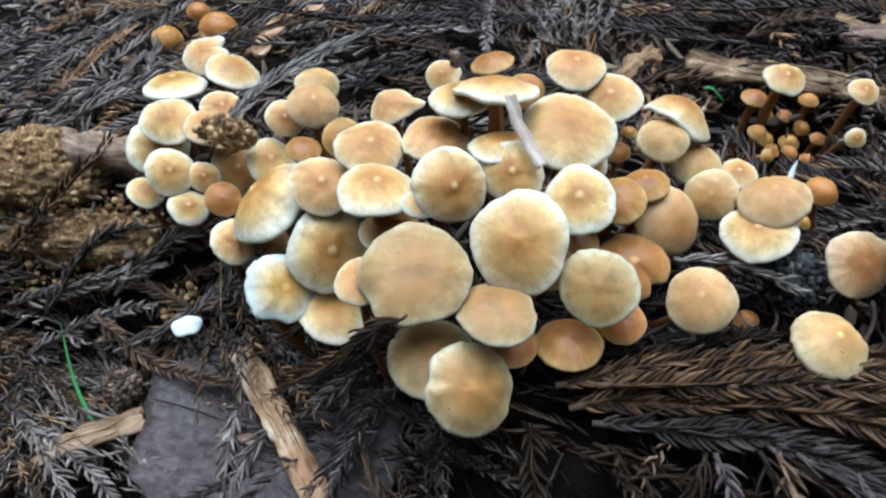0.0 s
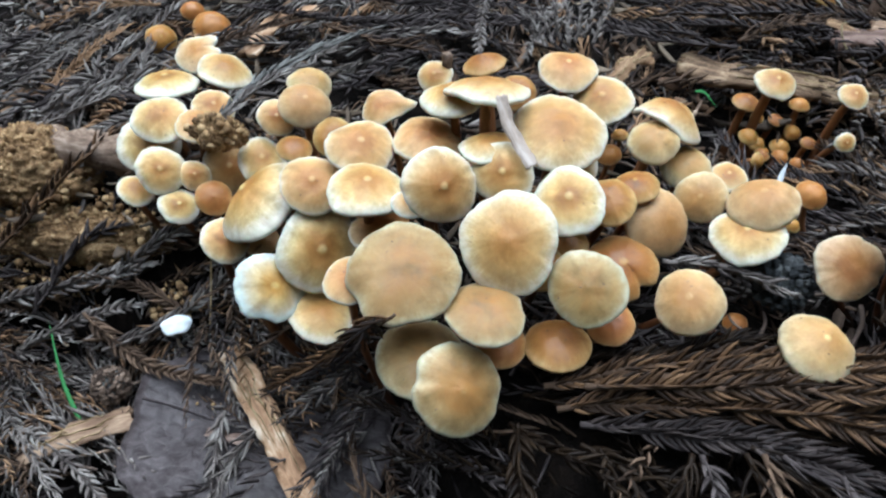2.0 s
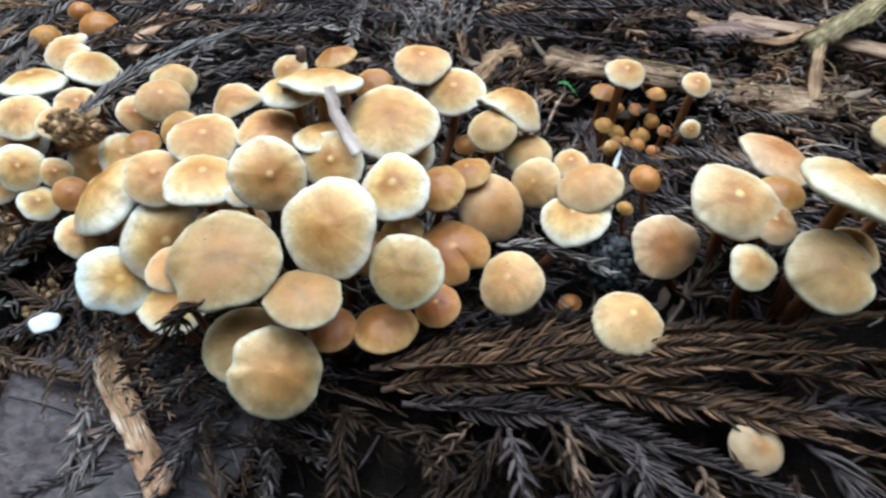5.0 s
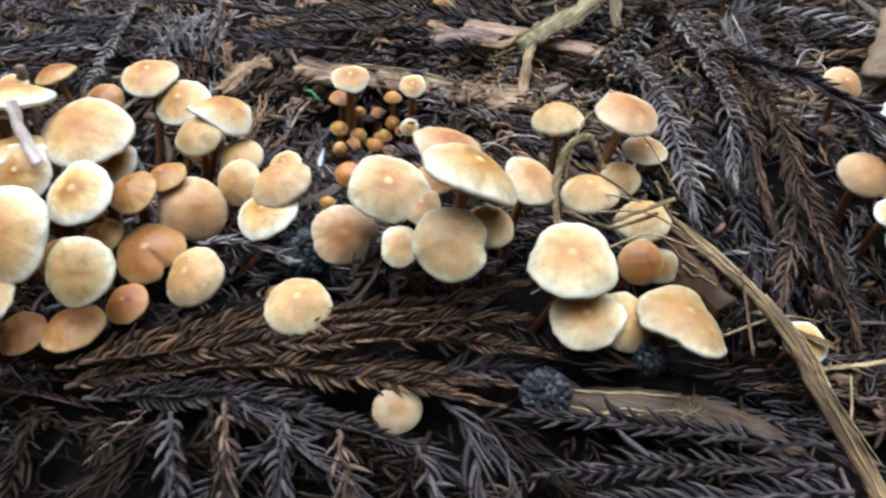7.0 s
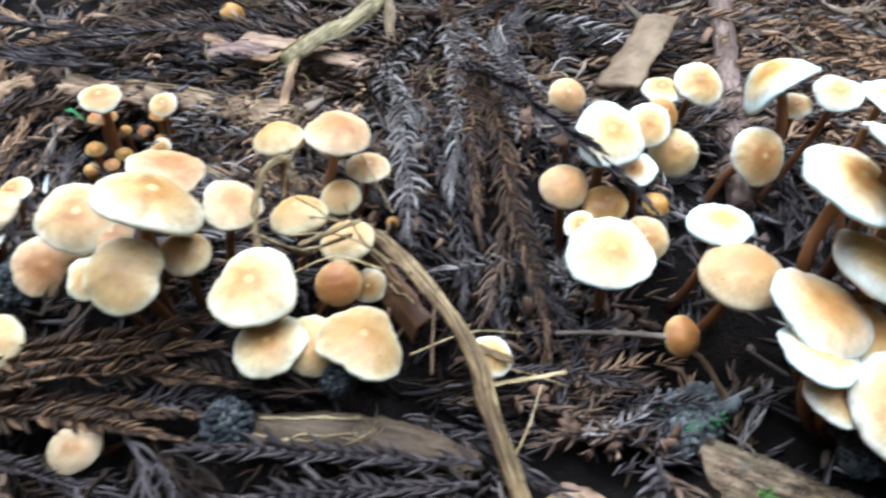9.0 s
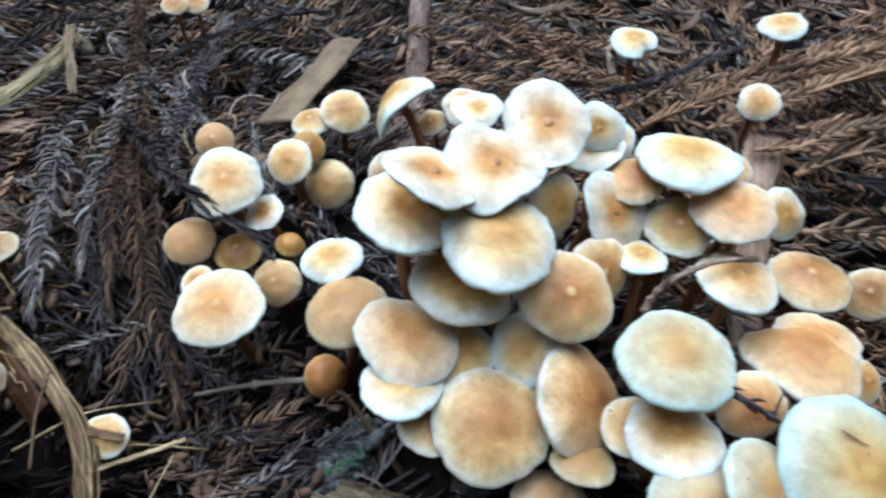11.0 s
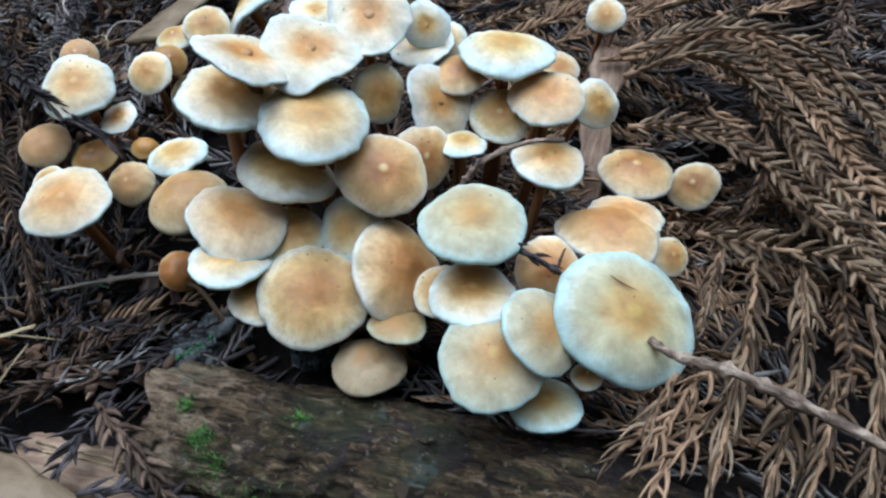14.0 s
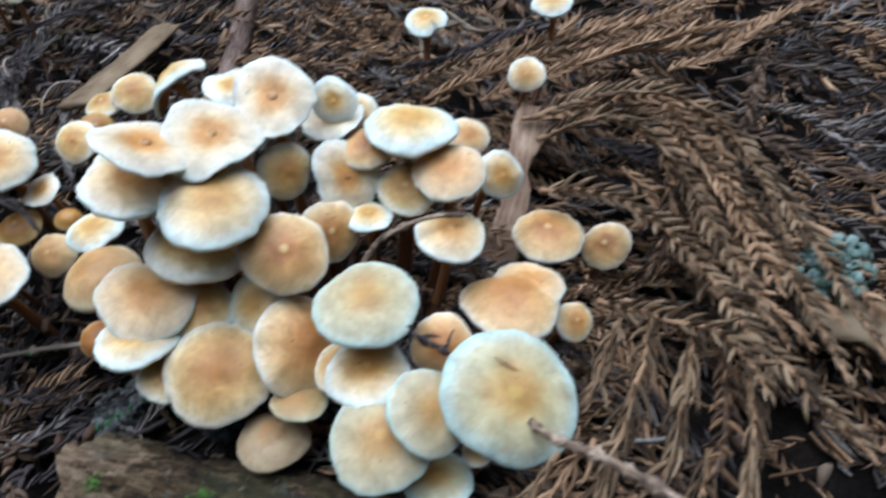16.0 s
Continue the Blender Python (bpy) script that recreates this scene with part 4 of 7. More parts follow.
mushroom("cream", (0.3914, 0.0665, 0.0810), (0.12, -0.24, 0.96), 0.0159)
mushroom("tan", (0.4062, 0.0607, 0.0738), (0.02, -0.36, 0.93), 0.0115)
mushroom("cream", (0.4246, 0.0515, 0.0769), (-0.49, -0.41, 0.77), 0.0116)
mushroom("tan", (0.4333, 0.0327, 0.0701), (0.43, -0.58, 0.69), 0.0171)
mushroom("tan", (0.4067, 0.0376, 0.0661), (-0.04, -0.42, 0.91), 0.0178)
mushroom("cream", (0.3850, 0.0553, 0.0746), (0.21, 0.07, 0.98), 0.0127)
mushroom("tan", (0.3909, 0.0471, 0.0628), (0.10, -0.23, 0.97), 0.0104)
mushroom("olive", (0.4266, 0.0183, 0.0616), (0.07, 0.07, 1.00), 0.0090)
mushroom("dull", (0.4153, 0.0163, 0.0499), (0.05, -0.05, 1.00), 0.0115, notch=((0.7, 0.6, 0), 0.16), note="pale cap with brown middle, dulled by shade in its colour")
mushroom("pale", (0.4535, 0.0204, 0.0917), (-0.03, -0.10, 0.99), 0.0164)
mushroom("cream", (0.4477, 0.0086, 0.0749), (-0.02, 0.03, 1.00), 0.0135)
mushroom("tan", (0.4421, 0.0182, 0.0697), (-0.22, -0.28, 0.94), 0.0091)
mushroom("tan", (0.4721, 0.0068, 0.0772), (-0.28, -0.61, 0.74), 0.0097)
mushroom("pale", (0.4434, -0.0121, 0.0699), (-0.13, -0.30, 0.95), 0.0157)
mushroom("pale", (0.4579, -0.0143, 0.0761), (0.34, -0.51, 0.79), 0.0132)
mushroom("pale", (0.4814, -0.0202, 0.0769), (-0.02, -0.47, 0.88), 0.0204, wavy=0.06, tear=[(-0.0016, 0.0077, 0.0101), (0.0008, 0.0047, 0.0085), (0.0040, 0.0017, 0.0070)])
mushroom("tan", (0.5047, 0.0179, 0.0715), (0.03, 0.07, 1.00), 0.0182, wavy=0.1, notch=((0.1, 1, 0), 0.16))
mushroom("cream", (0.5127, 0.0206, 0.0728), (-0.04, 0.02, 1.00), 0.0127)
mushroom("tan", (0.5265, 0.0090, 0.0588), (0.02, -0.57, 0.82), 0.0074)
mushroom("pale", (0.4563, -0.0220, 0.0526), (-0.03, 0.13, 0.99), 0.0107)
mushroom("tan", (0.4696, -0.0227, 0.0594), (-0.15, 0.01, 0.99), 0.0049)
mushroom("cream", (0.5700, 0.1169, 0.0992), (-0.42, -0.58, 0.70), 0.0084)
mushroom("flat", (0.4066, 0.0801, 0.1291), (0.41, -0.13, 0.91), 0.0144, wavy=0.10, base=(0.426, 0.100), bend=0.06)
mushroom("tan", (0.4773, 0.0784, 0.1084), (-0.15, -0.24, 0.96), 0.0096)
mushroom("cream", (0.5965, 0.1393, 0.1200), (-0.31, -0.13, 0.94), 0.0096)
mushroom("cream", (0.5479, 0.1773, 0.1075), (-0.18, -0.22, 0.96), 0.0109, notch=((0.1, -1, 0), 0.3))


# ---- cedar sprays and litter ----
def placed(points):
    return [Vector((x, y, ground_z(x, y) + h)) for x, y, h in points]


def raised(points):
    """Points given by their true height, as heights over the soil."""
    return [(x, y, z - ground_z(x, y)) for x, y, z in points]


def needle_arrays(length, width, sides, rings, curve, taper=False):
    """A keeled cedar needle that leaves the origin along +x and bends towards +z, broad side in that plane: vertices and faces."""
    v, f = [], []
    for i in range(rings):
        u = i / rings
        w = width * (0.85 + 0.4 * math.sin(math.pi * min(1, u * 1.2 + 0.1))) * (1 - 0.5 * u * u)
        w = width * (1.15 - 0.65 * u) if taper else w
        cx, cz = length * (u - 0.10 * curve * u * u), length * curve * u * u * 0.55
        for j in range(sides):
            b = 2 * math.pi * j / sides
            v.append((cx, 0.55 * w * math.sin(b), cz + w * math.cos(b)))
    v.append((length * (1 - 0.10 * curve), 0, length * curve * 0.55))
    for i in range(rings - 1):
        for j in range(sides):
            f.append((i * sides + j, i * sides + (j + 1) % sides, (i + 1) * sides + (j + 1) % sides, (i + 1) * sides + j))
    t = len(v) - 1
    for j in range(sides):
        f.append(((rings - 1) * sides + j, (rings - 1) * sides + (j + 1) % sides, t))
    return np.array(v), f


# four stout forms for short needles, four slender ones for long
NEEDLE_FORMS = [needle_arrays(1.0, w, 4, n, c, n > 4) for w, k, n in ((0.100, 1.1, 4), (0.066, 1.7, 5)) for c in (0.45 * k, 0.6 * k, 0.7 * k, 0.3 * k)]
NEEDLE_MESHES = {}


def needle_mesh(kind, i):
    if (kind, i) not in NEEDLE_MESHES:
        v, f = NEEDLE_FORMS[i]
        NEEDLE_MESHES[kind, i] = mesh("needle", v, f, NEEDLES_EACH[kind])
    return NEEDLE_MESHES[kind, i]


def each(name, stops):
    return litter_material(name, stops, 0.5, (0.002, 0.009, 0.009), "object")


NEEDLES_EACH = {
    "dark": each("needle_dark_each", [(0.15, (0.0057, 0.0041, 0.0039)), (0.45, (0.0190, 0.0141, 0.0130)), (0.7, (0.0394, 0.0300, 0.0270)), (0.95, (0.0919, 0.0722, 0.0656))]),
    "brown": each("needle_brown_each", [(0.15, (0.0058, 0.0035, 0.0022)), (0.48, (0.0295, 0.0163, 0.0089)), (0.70, (0.0924, 0.0513, 0.0253)), (0.92, (0.2451, 0.1421, 0.0688))]),
    "tan": each("needle_tan_each", [(0.15, (0.0142, 0.0083, 0.0042)), (0.42, (0.0590, 0.0366, 0.0195)), (0.66, (0.1475, 0.0968, 0.0549)), (0.92, (0.3186, 0.2301, 0.1416))]),
    "grey": each("needle_grey_each", [(0.1, (0.030, 0.028, 0.026)), (0.45, (0.085, 0.081, 0.075)), (0.7, (0.155, 0.150, 0.138)), (0.95, (0.27, 0.262, 0.235))]),
}


def needle_places(line, length, spread, rng, gap=0.0007, low=-0.6):
    """Where the needles of a shoot sit: matrices, five straight rows round the line, standing off and bending forward; those under it left out."""
    out, total, nxt, turn = [], 0.0, 0.002, rng.uniform(0, 6.28)
    whole = sum((b - a).length for a, b in zip(line, line[1:]))
    for a, b in zip(line, line[1:]):
        d = b - a
        seg = d.length
        d = d / seg
        side = d.cross(Vector((0, 0, 1)))
        side = side.normalized() if side.length > 1e-3 else Vector((1, 0, 0))
        up = side.cross(d)
        while nxt < total + seg:
            p = a + d * (nxt - total)
            turn += 2.5133 + 0.006
            # flattened: most needles stand to the sides
            w = turn + 0.3 * math.sin(2 * turn) + rng.gauss(0, 0.10)
            outward = side * math.cos(w) + up * (0.7 * math.sin(w))
            taper = min(1.0, 0.6 + 6 * nxt / whole) * (1 - 0.5 * max(0, nxt / whole - 0.75) / 0.25)
            s = radians(spread * 1.35 + rng.gauss(0, 5))
            # the tips close up
            s *= 1 - 0.5 * max(0, nxt / whole - 0.8) / 0.2
            x = (d * math.cos(s) + outward.normalized() * math.sin(s)).normalized()
            z = (d - x * d.dot(x)).normalized()
            y = z.cross(x)
            k = length * taper * rng.uniform(0.85, 1.12)
            if rng.random() > 0.05 and math.sin(w) > low:
                out.append((Matrix((x, y, z)).transposed().to_4x4(), p, k))
            nxt += gap * rng.uniform(0.85, 1.15)
        total += seg
    return out


SPRAY_LOOK = {"wet": "shade-darkened blackish-brown dead cedar spray", "dark": "dark brown damp dead cedar spray", "brown": "rusty brown dead cedar spray", "tan": "dry tan dead cedar spray with long needles", "grey": "weathered grey dead cedar spray"}
SPRAYS = [0]


def spray(kind, points, length, spread, single, gap=0.0008, thick=0.0):
    """A dead cedar shoot along points (x, y, height over the soil); its needles are pieces of their own where single."""
    SPRAYS[0] += 1
    rng = random.Random(500 + SPRAYS[0])
    pts = [Vector((x, y, ground_z(x, y) + h)) for x, y, h in points]
    start = pts[0].copy()
    pts = [p - start for p in pts]
    line = glide(pts, 24)
    line = [p + Vector((noise.noise((i * 0.35, SPRAYS[0], 0)), noise.noise((i * 0.35, SPRAYS[0], 5)), 0.8 * noise.noise((i * 0.35, SPRAYS[0], 9)))) * 0.0015 for i, p in enumerate(line)]
    thing = new("cedar_spray")
    thing.location = start
    tagged(thing, SPRAY_LOOK[kind] + " lying on the litter", "cedar spray", "dead cedar sprays on the ground")
    v, f, _ = tube(line, [(thick or (0.0012 if single else 0.0010)) * (1 - 0.4 * i / 23) for i in range(24)], 6)
    part("axis", mesh("axis", v, f, NEEDLES[kind]), None, thing)
    places = needle_places(line, length, spread, rng, gap)
    form = 4 if length > 0.0105 else 0
    if single:
        for m, p, k in places:
            ob = part("needle", needle_mesh(kind, form + rng.randrange(4)), None, thing)
            ob.matrix_basis = Matrix.Translation(p) @ m @ Matrix.Scale(k, 4)
    else:
        stamp("needles", [(NEEDLE_FORMS[form + rng.randrange(4)], m, p, k) for m, p, k in places], NEEDLES[kind], thing)
    return thing


def stamp(name, items, mat, parent=None):
    """Many small shapes in one mesh: items of ((verts, faces), turn, place, size)."""
    vs, fs, n = [], [], 0
    for (v, f), m, p, k in items:
        r = np.array(m.to_3x3())
        vs.append((v * k) @ r.T + np.array(p))
        fs += [tuple(i + n for i in q) for q in f]
        n += len(v)
    return part(name, mesh(name, np.concatenate(vs).tolist(), fs, mat), None, parent)


def clear(p):
    """Whether a needle at p lies under or beside the caps, not through them."""
    return all(math.hypot(p.x - x, p.y - y) > r + 0.005 or p.z < z - 0.014 for x, y, z, r in CAPS.get((int(p.x // 0.02), int(p.y // 0.02)), ()))


def litter():
    """The deep litter: broken shoots, loose needles and flakes, too many to count."""
    rng = random.Random(77)
    thin = [needle_arrays(1.0, 0.095, 3, 2, c) for c in (0.3, 0.45, 0.6)]
    heaps = {"wet": [], "dark": [], "grey": [], "brown": [], "tan": []}
    frags = []
    for i in range(26):
        n = rng.uniform(0.035, 0.10)
        bend = rng.uniform(-0.014, 0.014)
        line = glide([Vector((0, 0, 0)), Vector((n / 2, bend * 0.5, 0.003)), Vector((n, bend * 1.6, -0.002))], 10)
        frags.append(needle_places(line, rng.uniform(0.007, 0.0115), rng.uniform(26, 36), rng, 0.0012, -0.3))

    def bare(x, y):
        return abs(x * 0.68 + y * 0.73 - 0.265) < 0.020 and 0.345 < x < 0.53 or abs(x * 0.65 + y * 0.76 - 0.236) < 0.012 and 0.295 < x < 0.36

    def kind_at(x, y):
        q = rng.random()
        if x > 0.47:
            return "tan" if q < 0.58 else "brown" if q < 0.74 else "dark" if q < 0.86 else "grey"
        if x < -0.04 and y > 0.27:
            return "grey" if q < 0.62 else "tan" if q < 0.72 else "brown" if q < 0.82 else "dark"
        if x < -0.08 and y < 0.25:
            return "dark" if q < 0.12 else "grey" if q < 0.60 else "brown" if q < 0.88 else "tan"
        # the near strip gets mostly needles with shade painted in
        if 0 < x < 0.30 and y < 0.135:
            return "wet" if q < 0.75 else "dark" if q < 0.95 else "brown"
        if math.hypot((x - 0.320) / 0.045, (y - 0.055) / 0.055) < 1:
            return "dark" if q < 0.42 else "grey" if q < 0.54 else "brown" if q < 0.92 else "tan"
        if y > 0.22 or x > 0.24 and y > 0.15:
            return "dark" if q < 0.25 else "grey" if q < 0.46 else "brown" if q < 0.86 else "tan"
        return "dark" if q < 0.58 else "grey" if q < 0.84 else "brown"

    for k in range(7300):
        x, y = rng.uniform(-0.36, 0.74), rng.uniform(-0.12, 0.42 if k % 3 else 0.60)
        if k > 6700:
            y = rng.uniform(0.45, 0.95)
        elif k > 6200:
            x, y = rng.uniform(0.18, 0.50), rng.uniform(0.16, 0.42)
        elif k > 5900:
            x, y = rng.uniform(0.46, 0.74), rng.uniform(-0.04, 0.30)
        elif k > 5500:
            x, y = rng.uniform(0.26, 0.38), rng.uniform(0.0, 0.13)
        elif k > 4700:
            x, y = rng.uniform(-0.27, -0.02), rng.uniform(0.13, 0.26)
        if y < 0.085 - 0.42 * x or x < 0.28 and y < 0.03:
            continue
        if math.hypot((x + 0.08) / 0.06, (y - 0.165) / 0.04) < 1 and rng.random() < 0.75:
            continue
        if math.hypot((x - 0.356) / 0.034, (y - 0.090) / 0.038) < 1 and rng.random() < 0.85:
            continue
        if math.hypot((x - 0.158) / 0.036, (y - 0.268) / 0.030) < 1 and rng.random() < 0.9:
            continue
        # the log and the bare wood stay uncovered
        places = rng.choice(frags)
        way = 500 * noise.noise((x * 5, y * 5, 3.3)) + rng.gauss(0, 30)
        if any(bare(x + d * math.cos(radians(way)), y + d * math.sin(radians(way))) for d in (0, 0.025, 0.05, 0.075)):
            continue
        front = 0.02 < x < 0.30 and y < 0.15
        if front and rng.random() < (0.45 if x < 0.15 else 0.2):
            continue
        top = -0.004 if front else -0.003 if x > 0.49 else 0.005
        pit = math.exp(-(((x - 0.335) / 0.055) ** 2 + ((y - 0.085) / 0.045) ** 2))
        z = ground_z(x, y) + rng.uniform(-0.010, top) + 0.010 * pit * rng.random()
        m = Matrix.Translation((x, y, z)) @ pose(0, 0, 0, rng.uniform(-12, 12), rng.uniform(-12, 12), way)
        heap = heaps[kind_at(x, y)]
        worn = rng.random() ** 3 * 0.6
        big = 1.3 if y > 0.24 and x < 0.45 else 1.0
        if big > 1 and rng.random() < 0.30:
            continue
        for q, p, k in places:
            if rng.random() > worn and clear(m @ (p * big)):
                heap.append((rng.choice(thin), m @ q, m @ (p * big), k * big))
    # thinner litter all round
    for _ in range(1500):
        x, y = rng.gauss(0.2, 0.75), rng.gauss(0.2, 0.65)
        if -0.36 < x < 0.74 and -0.12 < y < 0.55:
            continue
        m = Matrix.Translation((x, y, ground_z(x, y) - 0.006)) @ pose(0, 0, 0, rng.uniform(-12, 12), rng.uniform(-12, 12), rng.uniform(0, 360))
        heap = heaps[rng.choice(("dark", "grey", "brown"))]
        heap += [(rng.choice(thin), m @ q, m @ (p * 1.6), k * 1.6) for q, p, k in rng.choice(frags)]
    # and at the far end
    for _ in range(420):
        x, y = rng.uniform(0.66, 0.98), rng.uniform(-0.10, 0.40)
        m = Matrix.Translation((x, y, ground_z(x, y) + rng.uniform(-0.006, 0.004))) @ pose(0, 0, 0, rng.uniform(-12, 12), rng.uniform(-12, 12), rng.gauss(-20, 40))
        heap = heaps[rng.choice(("dark", "grey", "brown", "tan"))]
        heap += [(rng.choice(thin), m @ q, m @ (p * 1.2), k * 1.2) for q, p, k in rng.choice(frags)]
    for _ in range(4500):
        x, y = rng.uniform(-0.42, 0.82), rng.uniform(-0.12, 0.60)
        if bare(x, y):
            continue
        z = ground_z(x, y) + rng.uniform(-0.010, 0.007)
        m = pose(0, 0, 0, rng.uniform(-25, 25), rng.uniform(-20, 20), rng.uniform(0, 360))
        if not clear(Vector((x, y, z))):
            continue
        heaps[kind_at(x, y)].append((rng.choice(thin), m, Vector((x, y, z)), rng.uniform(0.008, 0.019)))
    words = {"wet": "shade-darkened blackish", "dark": "dark brown", "grey": "weathered grey", "brown": "rusty brown", "tan": "dry tan"}
    for kind, items in heaps.items():
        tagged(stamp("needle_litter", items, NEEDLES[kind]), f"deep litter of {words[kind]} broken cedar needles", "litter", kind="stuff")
    # dry scraps of straw and peeled bark on the higher ground
    scraps = [chip_arrays(random.Random(90 + i)) for i in range(6)]
    scraps = [(v * np.array((1.6, 0.32, 1.0)) + np.array((0, 0, 0.25)) * (v[:, :1] ** 2), f) for v, f in scraps]
    items = []
    for _ in range(1000):
        x, y = rng.uniform(-0.30, 0.74), rng.uniform(0.19, 0.55)
        z = ground_z(x, y) + rng.uniform(-0.003, 0.008)
        items.append((rng.choice(scraps), pose(0, 0, 0, rng.uniform(-30, 30), rng.uniform(-25, 25), rng.uniform(0, 360)), Vector((x, y, z)), rng.uniform(0.003, 0.008) if rng.random() < 0.9 else rng.uniform(0.008, 0.014)))
    tagged(stamp("straw_scraps", items, SCRAP), "dry scraps of straw and peeled bark", "litter", kind="stuff")
    # curled scraps of dead leaf and bark, and bits of bare twig
    flakes = [chip_arrays(random.Random(i)) for i in range(8)]
    items = []
    for _ in range(620):
        x, y = rng.uniform(-0.28, 0.72), rng.uniform(0.17, 0.50)
        if x < -0.02 and y < 0.27 or x < 0.24 and y < 0.28:
            continue
        z = ground_z(x, y) + rng.uniform(-0.002, 0.010)
        items.append((rng.choice(flakes), pose(0, 0, 0, rng.uniform(-45, 45), rng.uniform(-40, 40), rng.uniform(0, 360)), Vector((x, y, z)), rng.uniform(0.002, 0.0075) * rng.choice((0.7, 1.0, 1.0, 1.4))))
    tagged(stamp("leaf_scraps", items, LEAF_SCRAP), "curled rusty scraps of dead leaf and bark", "litter", kind="stuff")
    bit = [tube(glide([Vector((-0.5, 0, 0)), Vector((-0.1, 0.05 * k, 0.04)), Vector((0.5, -0.03 * k, 0))], 7), [0.035, 0.042, 0.034, 0.038, 0.03, 0.033, 0.02], 5)[:2] for k in (-2, 1, 3)]
    bit = [(np.array([tuple(p) for p in v]), f) for v, f in bit]
    items = []
    for _ in range(420):
        x, y = rng.uniform(-0.28, 0.72), rng.uniform(0.0, 0.50)
        if bare(x, y) or 0.0 < x < 0.28 and y < 0.15:
            continue
        z = ground_z(x, y) + rng.uniform(0.0, 0.010)
        items.append((rng.choice(bit), pose(0, 0, 0, rng.uniform(-20, 20), rng.uniform(-20, 20), rng.uniform(0, 360)), Vector((x, y, z)), rng.uniform(0.010, 0.030)))
    tagged(stamp("twig_bits", items, TWIG_BIT), "thin broken bits of twig and root", "litter", kind="stuff")
    # flakes of bark and rotten wood between the needles
    items = []
    for _ in range(1100):
        x, y = rng.uniform(-0.42, 0.82), rng.uniform(-0.10, 0.55)
        if bare(x, y) or -0.02 < x < 0.30 and y < 0.14:
            continue
        z = ground_z(x, y) + rng.uniform(-0.010, 0.003)
        items.append((rng.choice(flakes), pose(0, 0, 0, rng.uniform(-30, 30), rng.uniform(-30, 30), rng.uniform(0, 360)), Vector((x, y, z)), rng.uniform(0.002, 0.006)))
    tagged(stamp("bark_flakes", items, FLAKE), "scattered flakes of bark and rotten wood", "litter", kind="stuff")


def chip_arrays(rng):
    """A thin irregular flake of unit size."""
    n, v = 7, []
    out = [(rng.uniform(0.55, 1.0), 2 * math.pi * (i + rng.uniform(-0.3, 0.3)) / n) for i in range(n)]
    for z in (0.0, 0.14):
        v += [(1.3 * r * math.cos(a), 0.6 * r * math.sin(a), z + 0.12 * math.cos(2 * a)) for r, a in out]
    f = [tuple(range(n, 2 * n)), tuple(range(n - 1, -1, -1))]
    f += [(i, (i + 1) % n, n + (i + 1) % n, n + i) for i in range(n)]
    return np.array(v), f


litter()

spray("brown", [(0.038, 0.136, 0.014), (0.078, 0.140, 0.014), (0.123, 0.139, 0.014), (0.172, 0.135, 0.014), (0.211, 0.138, 0.014)], 0.0092, 40, True, 0.0005)
spray("brown", [(0.050, 0.131, 0.018), (0.099, 0.128, 0.018), (0.143, 0.123, 0.018), (0.178, 0.116, 0.018), (0.208, 0.103, 0.018)], 0.0092, 40, True, 0.0005)
spray("brown", [(0.042, 0.129, 0.010), (0.088, 0.128, 0.010), (0.130, 0.123, 0.010), (0.169, 0.111, 0.010), (0.199, 0.099, 0.010)], 0.0092, 40, True, 0.0005)
spray("brown", [(0.060, 0.128, 0.012), (0.105, 0.122, 0.014), (0.150, 0.110, 0.014), (0.190, 0.092, 0.012)], 0.0092, 40, True, 0.0005)
spray("brown", [(0.075, 0.134, 0.016), (0.120, 0.133, 0.016), (0.165, 0.128, 0.016), (0.205, 0.120, 0.016)], 0.0092, 40, True, 0.0005)
spray("dark", [(0.065, 0.121, 0.010), (0.100, 0.112, 0.012), (0.135, 0.098, 0.012), (0.165, 0.082, 0.010)], 0.0092, 40, True, 0.0005)
spray("dark", [(0.049, 0.124, 0.009), (0.089, 0.119, 0.009), (0.118, 0.111, 0.009), (0.137, 0.101, 0.009)], 0.0100, 36, True)
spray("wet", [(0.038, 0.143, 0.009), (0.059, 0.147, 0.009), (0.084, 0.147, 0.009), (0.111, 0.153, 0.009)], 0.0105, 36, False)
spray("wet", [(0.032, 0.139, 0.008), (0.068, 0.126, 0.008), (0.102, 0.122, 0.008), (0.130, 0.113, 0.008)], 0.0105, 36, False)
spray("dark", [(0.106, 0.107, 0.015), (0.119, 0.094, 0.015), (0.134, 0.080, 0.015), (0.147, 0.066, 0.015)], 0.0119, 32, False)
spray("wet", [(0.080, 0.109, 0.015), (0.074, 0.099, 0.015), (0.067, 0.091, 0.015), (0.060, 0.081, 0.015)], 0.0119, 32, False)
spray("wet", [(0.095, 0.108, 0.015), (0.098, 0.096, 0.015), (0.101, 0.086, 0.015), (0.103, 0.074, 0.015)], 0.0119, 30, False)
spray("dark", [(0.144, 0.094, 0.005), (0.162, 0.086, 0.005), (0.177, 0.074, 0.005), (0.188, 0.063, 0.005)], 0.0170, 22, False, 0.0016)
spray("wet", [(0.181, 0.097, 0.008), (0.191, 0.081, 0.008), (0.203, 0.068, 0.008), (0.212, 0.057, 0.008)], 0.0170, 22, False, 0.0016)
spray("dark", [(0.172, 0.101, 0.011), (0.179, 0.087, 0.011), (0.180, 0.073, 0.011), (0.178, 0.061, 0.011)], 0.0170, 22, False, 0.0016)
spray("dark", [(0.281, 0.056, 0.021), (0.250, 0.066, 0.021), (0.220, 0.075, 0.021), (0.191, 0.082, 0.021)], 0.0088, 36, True)
